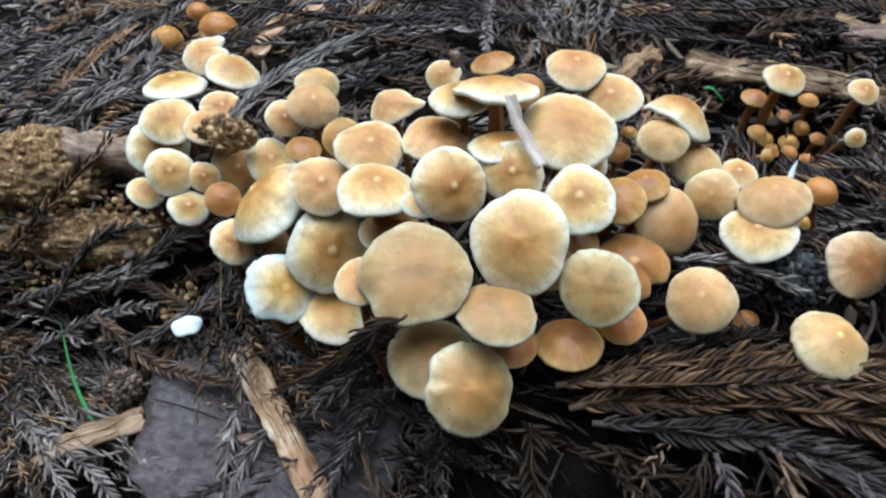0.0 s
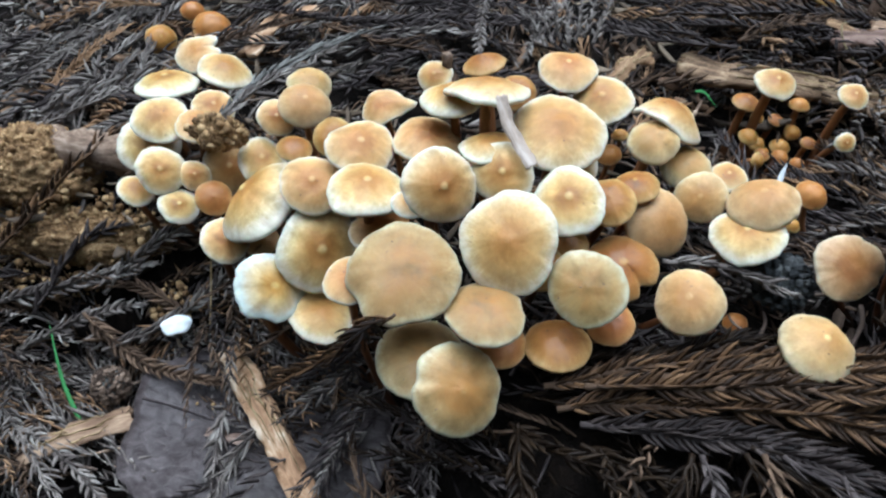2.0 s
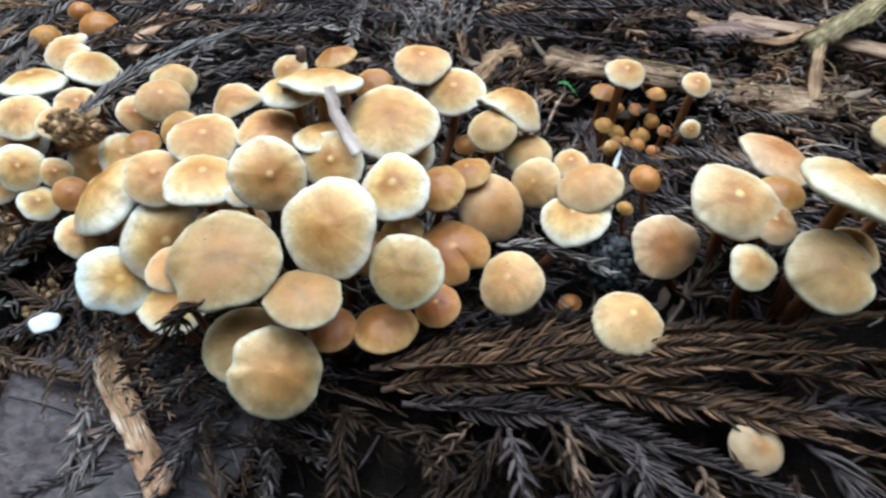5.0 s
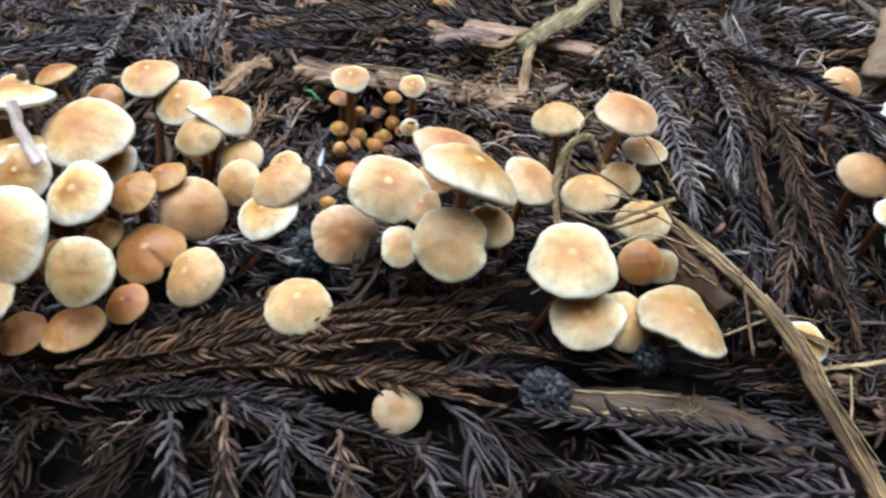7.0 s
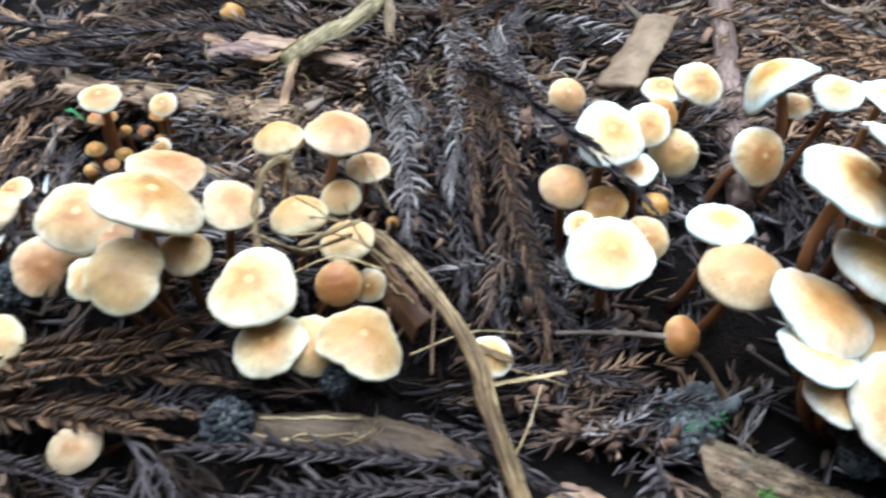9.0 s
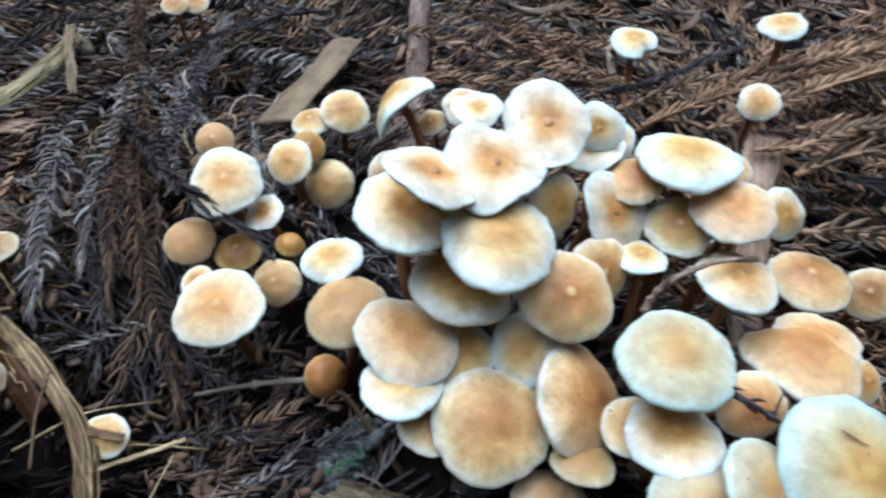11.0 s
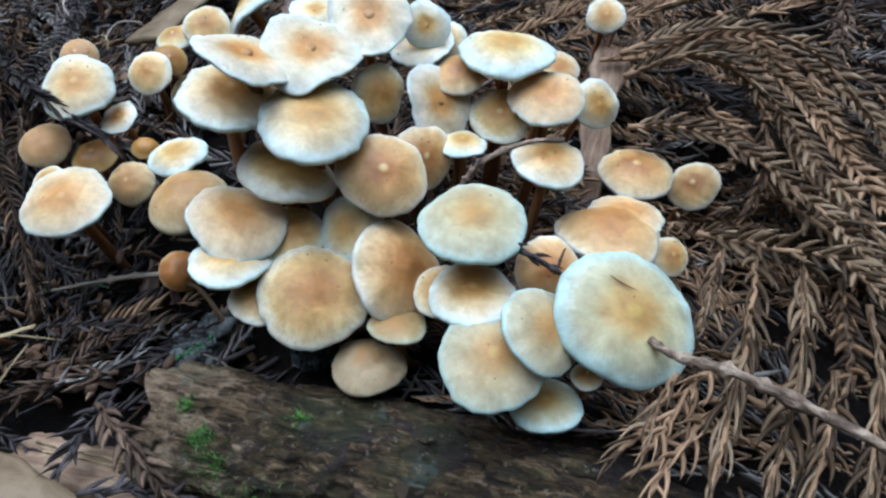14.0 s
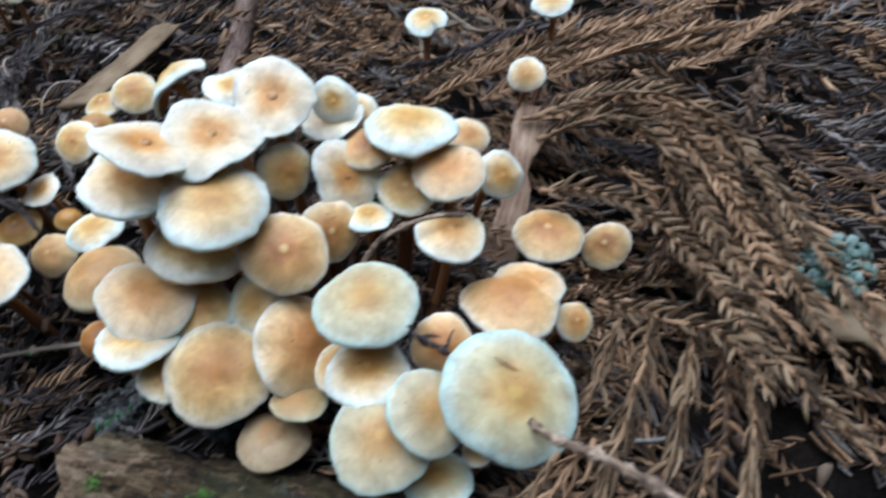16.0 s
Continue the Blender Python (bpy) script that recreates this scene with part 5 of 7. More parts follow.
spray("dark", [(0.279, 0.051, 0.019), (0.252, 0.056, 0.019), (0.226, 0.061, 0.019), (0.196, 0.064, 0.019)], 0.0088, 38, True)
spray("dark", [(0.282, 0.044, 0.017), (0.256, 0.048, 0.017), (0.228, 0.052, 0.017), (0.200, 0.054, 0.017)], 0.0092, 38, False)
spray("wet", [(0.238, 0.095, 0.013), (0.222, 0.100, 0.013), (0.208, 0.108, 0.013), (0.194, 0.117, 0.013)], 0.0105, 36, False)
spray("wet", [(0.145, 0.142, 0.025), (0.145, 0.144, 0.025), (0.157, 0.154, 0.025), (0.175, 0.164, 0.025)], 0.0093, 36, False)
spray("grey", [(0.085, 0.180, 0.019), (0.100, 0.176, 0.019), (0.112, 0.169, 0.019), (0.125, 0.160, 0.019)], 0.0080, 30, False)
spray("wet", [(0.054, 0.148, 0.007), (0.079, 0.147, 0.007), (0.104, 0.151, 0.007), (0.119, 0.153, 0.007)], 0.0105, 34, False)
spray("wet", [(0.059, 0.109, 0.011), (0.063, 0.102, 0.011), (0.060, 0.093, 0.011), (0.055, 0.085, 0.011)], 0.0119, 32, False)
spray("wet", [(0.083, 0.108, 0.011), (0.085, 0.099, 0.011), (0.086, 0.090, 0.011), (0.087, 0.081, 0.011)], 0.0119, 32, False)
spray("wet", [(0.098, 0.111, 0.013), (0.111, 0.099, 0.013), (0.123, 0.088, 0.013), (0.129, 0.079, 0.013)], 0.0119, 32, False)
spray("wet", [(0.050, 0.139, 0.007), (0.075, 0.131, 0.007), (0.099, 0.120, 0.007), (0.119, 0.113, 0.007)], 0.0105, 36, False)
spray("dark", [(0.172, 0.109, 0.008), (0.182, 0.111, 0.008), (0.198, 0.107, 0.008), (0.212, 0.105, 0.008)], 0.0105, 36, False)
spray("brown", [(0.338, 0.380, 0.020), (0.326, 0.288, 0.020), (0.316, 0.210, 0.020), (0.307, 0.168, 0.020), (0.303, 0.138, 0.020)], 0.0125, 40, True, 0.0006)
spray("brown", [(0.330, 0.271, 0.022), (0.322, 0.191, 0.022), (0.317, 0.154, 0.022), (0.319, 0.125, 0.022), (0.317, 0.096, 0.022)], 0.0125, 40, True, 0.0006)
spray("dark", raised([(0.3198, 0.235, 0.0937), (0.3226, 0.215, 0.0950), (0.3300, 0.185, 0.1000), (0.3330, 0.164, 0.1010), (0.3394, 0.1497, 0.0988), (0.3502, 0.1368, 0.0920), (0.3603, 0.1200, 0.0845)]), 0.0092, 30, True, 0.0005)
spray("grey", [(0.289, 0.262, 0.018), (0.286, 0.211, 0.018), (0.281, 0.172, 0.018), (0.276, 0.146, 0.018)], 0.0141, 40, False)
spray("grey", [(0.324, 0.295, 0.020), (0.318, 0.240, 0.020), (0.305, 0.190, 0.020), (0.295, 0.157, 0.020)], 0.0141, 40, False)
spray("brown", [(0.326, 0.184, 0.014), (0.321, 0.157, 0.014), (0.310, 0.134, 0.014), (0.298, 0.114, 0.014)], 0.0126, 40, False)
spray("dark", [(0.361, 0.298, 0.016), (0.345, 0.240, 0.016), (0.312, 0.181, 0.016), (0.303, 0.158, 0.016)], 0.0126, 40, False)
spray("dark", [(0.324, 0.160, 0.012), (0.321, 0.139, 0.012), (0.326, 0.118, 0.012), (0.336, 0.107, 0.012)], 0.0112, 40, False)
spray("dark", [(0.294, 0.204, 0.012), (0.299, 0.169, 0.012), (0.298, 0.141, 0.012), (0.292, 0.121, 0.012)], 0.0112, 40, False)
spray("grey", [(0.344, 0.232, 0.012), (0.349, 0.277, 0.012), (0.370, 0.304, 0.012), (0.382, 0.338, 0.012)], 0.0141, 40, False)
spray("dark", [(0.371, 0.076, 0.012), (0.359, 0.073, 0.012), (0.349, 0.071, 0.012), (0.338, 0.071, 0.012)], 0.0126, 40, False)
spray("grey", raised([(-0.0985, 0.2520, 0.0530), (-0.0891, 0.2720, 0.0575), (-0.0768, 0.2930, 0.0600), (-0.0535, 0.3250, 0.0594), (-0.0284, 0.3450, 0.0606)]), 0.0088, 24, True, 0.0006)
spray("grey", raised([(-0.0960, 0.2540, 0.0540), (-0.0850, 0.2720, 0.0590), (-0.0730, 0.2900, 0.0600), (-0.0600, 0.3100, 0.0560)]), 0.0080, 26, False, 0.0007)
spray("grey", [(-0.063, 0.330, 0.020), (-0.040, 0.342, 0.020), (-0.009, 0.347, 0.020), (0.021, 0.342, 0.020)], 0.0090, 30, False)
spray("dark", [(-0.009, 0.327, 0.020), (-0.026, 0.317, 0.020), (-0.040, 0.307, 0.020), (-0.051, 0.302, 0.020)], 0.0090, 34, False)
spray("dark", [(-0.115, 0.390, 0.022), (-0.047, 0.356, 0.022), (0.009, 0.354, 0.022), (0.062, 0.337, 0.022)], 0.0090, 30, False)
spray("dark", [(-0.072, 0.402, 0.020), (-0.017, 0.377, 0.020), (0.028, 0.372, 0.020), (0.059, 0.360, 0.020)], 0.0090, 30, False)
spray("dark", [(0.149, 0.312, 0.018), (0.117, 0.320, 0.018), (0.091, 0.334, 0.018), (0.056, 0.334, 0.018)], 0.0090, 30, False)
spray("grey", [(0.030, 0.380, 0.024), (0.024, 0.345, 0.024), (0.022, 0.320, 0.024), (0.019, 0.292, 0.024)], 0.0080, 34, False)
spray("grey", [(0.071, 0.362, 0.022), (0.057, 0.342, 0.022), (0.049, 0.323, 0.022), (0.044, 0.310, 0.022)], 0.0080, 36, False)
spray("dark", [(0.225, 0.323, 0.016), (0.190, 0.338, 0.016), (0.150, 0.340, 0.016), (0.110, 0.355, 0.016)], 0.0090, 32, False)
spray("dark", [(0.205, 0.315, 0.014), (0.176, 0.327, 0.014), (0.141, 0.335, 0.014), (0.111, 0.344, 0.014)], 0.0090, 32, False)
spray("dark", [(0.134, 0.325, 0.016), (0.083, 0.348, 0.016), (0.037, 0.358, 0.016), (-0.014, 0.385, 0.016)], 0.0090, 30, False)
spray("dark", [(0.160, 0.343, 0.016), (0.108, 0.364, 0.016), (0.053, 0.390, 0.016), (0.011, 0.395, 0.016)], 0.0090, 30, False)
spray("brown", [(-0.210, 0.239, 0.020), (-0.190, 0.251, 0.020), (-0.171, 0.265, 0.020), (-0.154, 0.299, 0.020)], 0.0100, 34, True)
spray("dark", [(-0.196, 0.222, 0.014), (-0.181, 0.236, 0.014), (-0.167, 0.244, 0.014), (-0.148, 0.247, 0.014)], 0.0100, 34, False)
spray("grey", [(-0.215, 0.227, 0.012), (-0.188, 0.230, 0.012), (-0.162, 0.234, 0.012), (-0.134, 0.235, 0.012)], 0.0100, 34, False)
spray("brown", [(-0.171, 0.221, 0.014), (-0.142, 0.202, 0.014), (-0.111, 0.188, 0.014), (-0.072, 0.180, 0.014)], 0.0100, 34, False)
spray("grey", [(-0.160, 0.207, 0.014), (-0.136, 0.213, 0.014), (-0.114, 0.221, 0.014), (-0.091, 0.234, 0.014)], 0.0100, 34, False)
spray("grey", [(-0.211, 0.190, 0.012), (-0.188, 0.170, 0.012), (-0.169, 0.150, 0.012), (-0.153, 0.135, 0.012)], 0.0112, 32, False)
spray("grey", [(-0.136, 0.158, 0.012), (-0.127, 0.150, 0.012), (-0.118, 0.143, 0.012), (-0.109, 0.133, 0.012)], 0.0088, 34, False)
spray("brown", [(-0.011, 0.136, 0.094), (-0.022, 0.140, 0.091), (-0.037, 0.145, 0.080), (-0.066, 0.159, 0.045)], 0.0125, 30, True, 0.0008, 0.0006)
spray("dark", [(-0.017, 0.139, 0.095), (-0.021, 0.138, 0.092), (-0.026, 0.140, 0.082), (-0.030, 0.142, 0.066)], 0.0108, 30, True, 0.0008, 0.0006)
spray("dark", [(-0.031, 0.177, 0.014), (-0.037, 0.166, 0.014), (-0.041, 0.151, 0.014), (-0.041, 0.133, 0.014)], 0.0100, 32, False)
spray("grey", [(-0.091, 0.170, 0.014), (-0.092, 0.157, 0.014), (-0.090, 0.145, 0.014), (-0.090, 0.133, 0.014)], 0.0100, 32, False)
spray("grey", [(-0.072, 0.164, 0.014), (-0.080, 0.154, 0.014), (-0.085, 0.142, 0.014), (-0.088, 0.133, 0.014)], 0.0112, 30, False)
spray("grey", [(-0.249, 0.360, 0.014), (-0.231, 0.385, 0.014), (-0.206, 0.397, 0.014), (-0.189, 0.422, 0.014)], 0.0112, 30, False)
spray("tan", [(-0.238, 0.321, 0.014), (-0.216, 0.339, 0.014), (-0.202, 0.363, 0.014), (-0.188, 0.396, 0.014)], 0.0112, 30, False)
spray("grey", [(-0.214, 0.311, 0.014), (-0.192, 0.320, 0.014), (-0.180, 0.338, 0.014), (-0.175, 0.364, 0.014)], 0.0112, 30, False)
spray("grey", [(-0.155, 0.321, 0.016), (-0.164, 0.343, 0.016), (-0.166, 0.360, 0.016), (-0.169, 0.383, 0.016)], 0.0112, 30, False)
spray("grey", [(-0.162, 0.229, 0.012), (-0.139, 0.240, 0.012), (-0.120, 0.244, 0.012), (-0.105, 0.246, 0.012)], 0.0100, 30, False)
spray("tan", [(0.550, 0.080, 0.048), (0.574, 0.077, 0.048), (0.597, 0.067, 0.048), (0.607, 0.044, 0.048), (0.604, 0.015, 0.048), (0.589, -0.018, 0.048)], 0.0104, 36, True, 0.0010)
spray("tan", [(0.549, 0.074, 0.044), (0.576, 0.068, 0.044), (0.588, 0.049, 0.044), (0.586, 0.022, 0.044), (0.576, -0.008, 0.044), (0.564, -0.039, 0.044)], 0.0104, 36, True, 0.0010)
spray("tan", [(0.540, 0.057, 0.044), (0.560, 0.044, 0.044), (0.569, 0.020, 0.044), (0.566, -0.006, 0.044), (0.557, -0.033, 0.044), (0.550, -0.052, 0.044)], 0.0104, 38, True, 0.0010)
spray("tan", [(0.532, 0.005, 0.044), (0.539, -0.006, 0.044), (0.544, -0.021, 0.044), (0.550, -0.035, 0.044), (0.545, -0.056, 0.044)], 0.0104, 40, True, 0.0010)
spray("brown", [(0.590, 0.046, 0.040), (0.583, 0.031, 0.040), (0.570, 0.016, 0.040), (0.555, 0.006, 0.040)], 0.0100, 34, True)
spray("tan", [(0.544, 0.003, 0.038), (0.528, -0.009, 0.038), (0.513, -0.021, 0.038), (0.502, -0.029, 0.038)], 0.0146, 31, True, 0.0014)
spray("tan", [(0.546, -0.008, 0.040), (0.522, -0.029, 0.040), (0.501, -0.046, 0.040), (0.484, -0.059, 0.040), (0.469, -0.070, 0.040)], 0.0159, 30, True, 0.0014)
spray("tan", [(0.550, -0.021, 0.040), (0.530, -0.041, 0.040), (0.511, -0.057, 0.040), (0.495, -0.067, 0.040), (0.480, -0.077, 0.040)], 0.0159, 30, True, 0.0014)
spray("brown", [(0.550, -0.036, 0.038), (0.539, -0.048, 0.038), (0.528, -0.059, 0.038), (0.518, -0.065, 0.038)], 0.0088, 38, True)
spray("tan", [(0.526, -0.057, 0.036), (0.512, -0.068, 0.036), (0.500, -0.075, 0.036), (0.489, -0.082, 0.036)], 0.0146, 31, True, 0.0014)
spray("tan", [(0.551, -0.046, 0.036), (0.534, -0.064, 0.036), (0.517, -0.077, 0.036), (0.501, -0.088, 0.036)], 0.0146, 31, True, 0.0014)
spray("tan", [(0.487, -0.038, 0.034), (0.475, -0.045, 0.034), (0.464, -0.049, 0.034), (0.456, -0.051, 0.034)], 0.0133, 33, True, 0.0014)
spray("tan", [(0.499, -0.039, 0.034), (0.484, -0.045, 0.034), (0.473, -0.050, 0.034), (0.466, -0.053, 0.034)], 0.0133, 33, False, 0.0014)
spray("tan", [(0.498, -0.049, 0.032), (0.482, -0.053, 0.032), (0.468, -0.058, 0.032), (0.460, -0.062, 0.032)], 0.0133, 33, False, 0.0014)
spray("tan", [(0.610, 0.039, 0.038), (0.598, 0.014, 0.038), (0.588, -0.011, 0.038), (0.581, -0.029, 0.038)], 0.0104, 38, False, 0.0010)
spray("dark", [(0.576, 0.074, 0.030), (0.589, 0.054, 0.030), (0.602, 0.037, 0.030), (0.602, 0.015, 0.030)], 0.0100, 32, False)
spray("brown", [(0.657, 0.062, 0.032), (0.642, 0.053, 0.032), (0.631, 0.044, 0.032), (0.621, 0.036, 0.032)], 0.0100, 32, False)
spray("tan", [(0.523, 0.150, 0.022), (0.565, 0.147, 0.022), (0.598, 0.133, 0.022), (0.643, 0.128, 0.022), (0.694, 0.131, 0.022)], 0.0095, 34, True, 0.0010)
spray("tan", [(0.528, 0.138, 0.020), (0.567, 0.135, 0.020), (0.602, 0.129, 0.020), (0.644, 0.121, 0.020)], 0.0095, 34, False, 0.0010)
spray("tan", [(0.599, 0.134, 0.024), (0.634, 0.127, 0.024), (0.680, 0.126, 0.024), (0.729, 0.128, 0.024)], 0.0095, 34, False, 0.0010)
spray("dark", [(0.526, 0.168, 0.018), (0.548, 0.162, 0.018), (0.581, 0.165, 0.018), (0.605, 0.165, 0.018)], 0.0080, 30, False)
spray("tan", [(0.635, 0.096, 0.022), (0.663, 0.093, 0.022), (0.699, 0.099, 0.022), (0.736, 0.101, 0.022)], 0.0095, 34, False, 0.0010)
spray("grey", [(0.317, 0.343, 0.014), (0.335, 0.294, 0.014), (0.347, 0.256, 0.014), (0.357, 0.208, 0.014)], 0.0080, 34, False)
spray("grey", [(0.327, 0.309, 0.012), (0.335, 0.256, 0.012), (0.337, 0.214, 0.012), (0.330, 0.184, 0.012)], 0.0080, 34, False)
spray("dark", [(0.429, 0.290, 0.010), (0.405, 0.284, 0.010), (0.385, 0.272, 0.010), (0.374, 0.241, 0.010)], 0.0080, 34, False)
spray("brown", [(0.339, 0.068, 0.013), (0.327, 0.068, 0.013), (0.315, 0.067, 0.013), (0.302, 0.065, 0.013)], 0.0082, 36, False)
spray("dark", [(0.340, 0.052, 0.013), (0.333, 0.040, 0.013), (0.327, 0.033, 0.013), (0.322, 0.025, 0.013)], 0.0094, 34, False)
spray("brown", [(0.335, 0.042, 0.017), (0.342, 0.024, 0.017), (0.347, 0.011, 0.017), (0.350, -0.001, 0.017)], 0.0104, 34, False)
spray("dark", [(0.327, 0.015, 0.015), (0.340, 0.010, 0.015), (0.351, 0.001, 0.015), (0.360, -0.007, 0.015)], 0.0094, 34, False)
spray("grey", [(0.320, 0.066, 0.013), (0.333, 0.070, 0.013), (0.344, 0.073, 0.015), (0.355, 0.080, 0.020)], 0.0082, 34, False)
spray("tan", [(0.580, 0.083, 0.038), (0.598, 0.060, 0.038), (0.601, 0.029, 0.038), (0.596, -0.004, 0.038), (0.583, -0.036, 0.038), (0.570, -0.063, 0.038)], 0.0104, 36, True, 0.0010)
spray("tan", [(0.610, 0.092, 0.034), (0.616, 0.061, 0.034), (0.616, 0.024, 0.034), (0.610, -0.009, 0.034), (0.599, -0.038, 0.034), (0.588, -0.062, 0.034)], 0.0104, 36, True, 0.0010)
spray("brown", [(0.622, 0.055, 0.028), (0.632, 0.033, 0.028), (0.638, 0.012, 0.028), (0.649, -0.011, 0.028)], 0.0100, 32, False)
spray("tan", [(0.548, 0.120, 0.022), (0.581, 0.120, 0.022), (0.618, 0.117, 0.022), (0.659, 0.114, 0.022), (0.695, 0.102, 0.022)], 0.0104, 36, False, 0.0010)
spray("tan", [(0.547, 0.135, 0.022), (0.583, 0.139, 0.022), (0.624, 0.135, 0.022), (0.664, 0.128, 0.022)], 0.0104, 36, False, 0.0010)
spray("tan", [(0.596, 0.122, 0.018), (0.632, 0.119, 0.018), (0.666, 0.105, 0.018), (0.722, 0.106, 0.018)], 0.0104, 36, False, 0.0010)
spray("tan", [(0.570, 0.004, 0.036), (0.563, -0.032, 0.036), (0.561, -0.060, 0.036), (0.560, -0.083, 0.036)], 0.0104, 36, True, 0.0010)
spray("brown", [(0.694, 0.093, 0.018), (0.672, 0.075, 0.018), (0.650, 0.057, 0.018), (0.638, 0.041, 0.018)], 0.0090, 32, False)
spray("tan", [(0.621, -0.004, 0.024), (0.616, -0.027, 0.024), (0.610, -0.046, 0.024)], 0.0104, 36, False, 0.0010)
spray("tan", [(0.582, 0.058, 0.026), (0.585, 0.031, 0.026), (0.582, 0.001, 0.026), (0.579, -0.024, 0.026)], 0.0104, 36, False, 0.0010)
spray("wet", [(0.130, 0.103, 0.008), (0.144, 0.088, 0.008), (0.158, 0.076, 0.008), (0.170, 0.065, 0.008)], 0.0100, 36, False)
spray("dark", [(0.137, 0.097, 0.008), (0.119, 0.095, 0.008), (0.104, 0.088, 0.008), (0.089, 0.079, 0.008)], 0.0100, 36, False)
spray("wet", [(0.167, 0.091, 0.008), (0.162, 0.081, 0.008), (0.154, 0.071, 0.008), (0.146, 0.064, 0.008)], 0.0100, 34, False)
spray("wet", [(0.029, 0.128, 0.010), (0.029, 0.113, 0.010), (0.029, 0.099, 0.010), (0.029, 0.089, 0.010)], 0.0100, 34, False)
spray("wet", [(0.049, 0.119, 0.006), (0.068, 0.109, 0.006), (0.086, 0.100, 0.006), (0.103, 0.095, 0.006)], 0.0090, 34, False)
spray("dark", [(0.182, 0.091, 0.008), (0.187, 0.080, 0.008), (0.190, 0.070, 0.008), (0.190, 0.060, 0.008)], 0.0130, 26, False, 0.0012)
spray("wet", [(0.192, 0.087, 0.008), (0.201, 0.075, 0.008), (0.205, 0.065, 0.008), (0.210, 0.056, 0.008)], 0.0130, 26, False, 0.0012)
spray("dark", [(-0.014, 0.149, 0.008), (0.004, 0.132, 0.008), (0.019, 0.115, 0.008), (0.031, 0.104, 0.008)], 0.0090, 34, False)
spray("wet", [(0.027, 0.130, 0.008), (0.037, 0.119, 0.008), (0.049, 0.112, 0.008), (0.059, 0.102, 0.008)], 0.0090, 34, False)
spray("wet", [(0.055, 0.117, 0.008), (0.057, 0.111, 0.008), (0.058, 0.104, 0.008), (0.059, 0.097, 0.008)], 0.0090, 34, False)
spray("grey", [(-0.207, 0.208, 0.012), (-0.188, 0.216, 0.012), (-0.166, 0.222, 0.012), (-0.140, 0.224, 0.012)], 0.0090, 34, False)
spray("grey", [(-0.189, 0.172, 0.012), (-0.168, 0.160, 0.012), (-0.150, 0.147, 0.012), (-0.134, 0.134, 0.012)], 0.0090, 34, False)
spray("brown", [(-0.120, 0.220, 0.012), (-0.140, 0.228, 0.012), (-0.160, 0.233, 0.012), (-0.182, 0.232, 0.012)], 0.0090, 34, False)


for k in range(6):
    d, h = 0.0065 * (k // 3), 0.020 + 0.007 * (k % 3)
    spray("brown" if k % 4 == 3 else "tan", [(0.560 + 0.004 * k % 0.02, 0.104 + d - 0.010 * (k % 3), h), (0.596 + d, 0.082 + d - 0.008 * (k % 3), h + 0.004), (0.606 + 1.5 * d - 0.006 * (k % 3), 0.043 + d, h + 0.004), (0.598 + 2 * d - 0.008 * (k % 3), 0.004, h + 0.002), (0.576 + 2 * d, -0.034 - 0.006 * (k % 3), h)], 0.0098 + 0.0003 * (k % 3), 37, False, 0.0010)


def bank_sprays():
    """More dead shoots on the bank behind: they lie across one another, mostly along the bank."""
    rng = random.Random(321)
    for k in range(64):
        x, y = rng.uniform(-0.26, 0.52), rng.uniform(0.285, 0.46)
        if k % 4 == 0:
            x, y = rng.uniform(-0.28, -0.12), rng.uniform(0.29, 0.44)
        if 0.36 < x < 0.46 and y < 0.30 or 0.19 < x < 0.33 and y < 0.33:
            continue
        way = radians(rng.choice((0, 180)) + rng.gauss(-12 if x > -0.1 else 40, 24))
        n, bend, h = rng.uniform(0.05, 0.10), rng.uniform(-0.3, 0.3), rng.uniform(0.010, 0.020)
        pts = []
        for i in range(4):
            a = way + bend * (i - 1.5)
            pts.append((x, y, h + 0.003 * math.sin(i)))
            x, y = x + n / 3 * math.cos(a), y + n / 3 * math.sin(a)
        kind = rng.choice(("dark", "brown", "brown", "grey") if x > -0.08 else ("grey", "grey", "dark", "tan"))
        spray(kind, pts, rng.uniform(0.0095, 0.0125), rng.uniform(28, 36), False, 0.0010)


bank_sprays()

# shoots that hang down before the first clump
for k, (x, y, dx) in enumerate(((0.0825, 0.1083, 0.0044), (0.1002, 0.1072, 0.0026), (0.1198, 0.0996, -0.0012), (0.1372, 0.0924, 0.0038), (0.1618, 0.0810, 0.0094))):
    spray("brown" if k % 2 else "dark", [(x, y, 0.016), (x + dx / 2, y - 0.016, 0.015), (x + dx, y - 0.033, 0.013)], 0.0095, 34, False, 0.0007)

# ---- wood, bark, twigs, cones and other things on the litter ----
def along(points):
    """A turn and place whose x axis follows the points, and the points in it."""
    d = points[-1] - points[0]
    m = Matrix.Translation(points[0]) @ d.to_track_quat("X", "Z").to_matrix().to_4x4()
    inv = m.inverted()
    return m, [inv @ p for p in points]


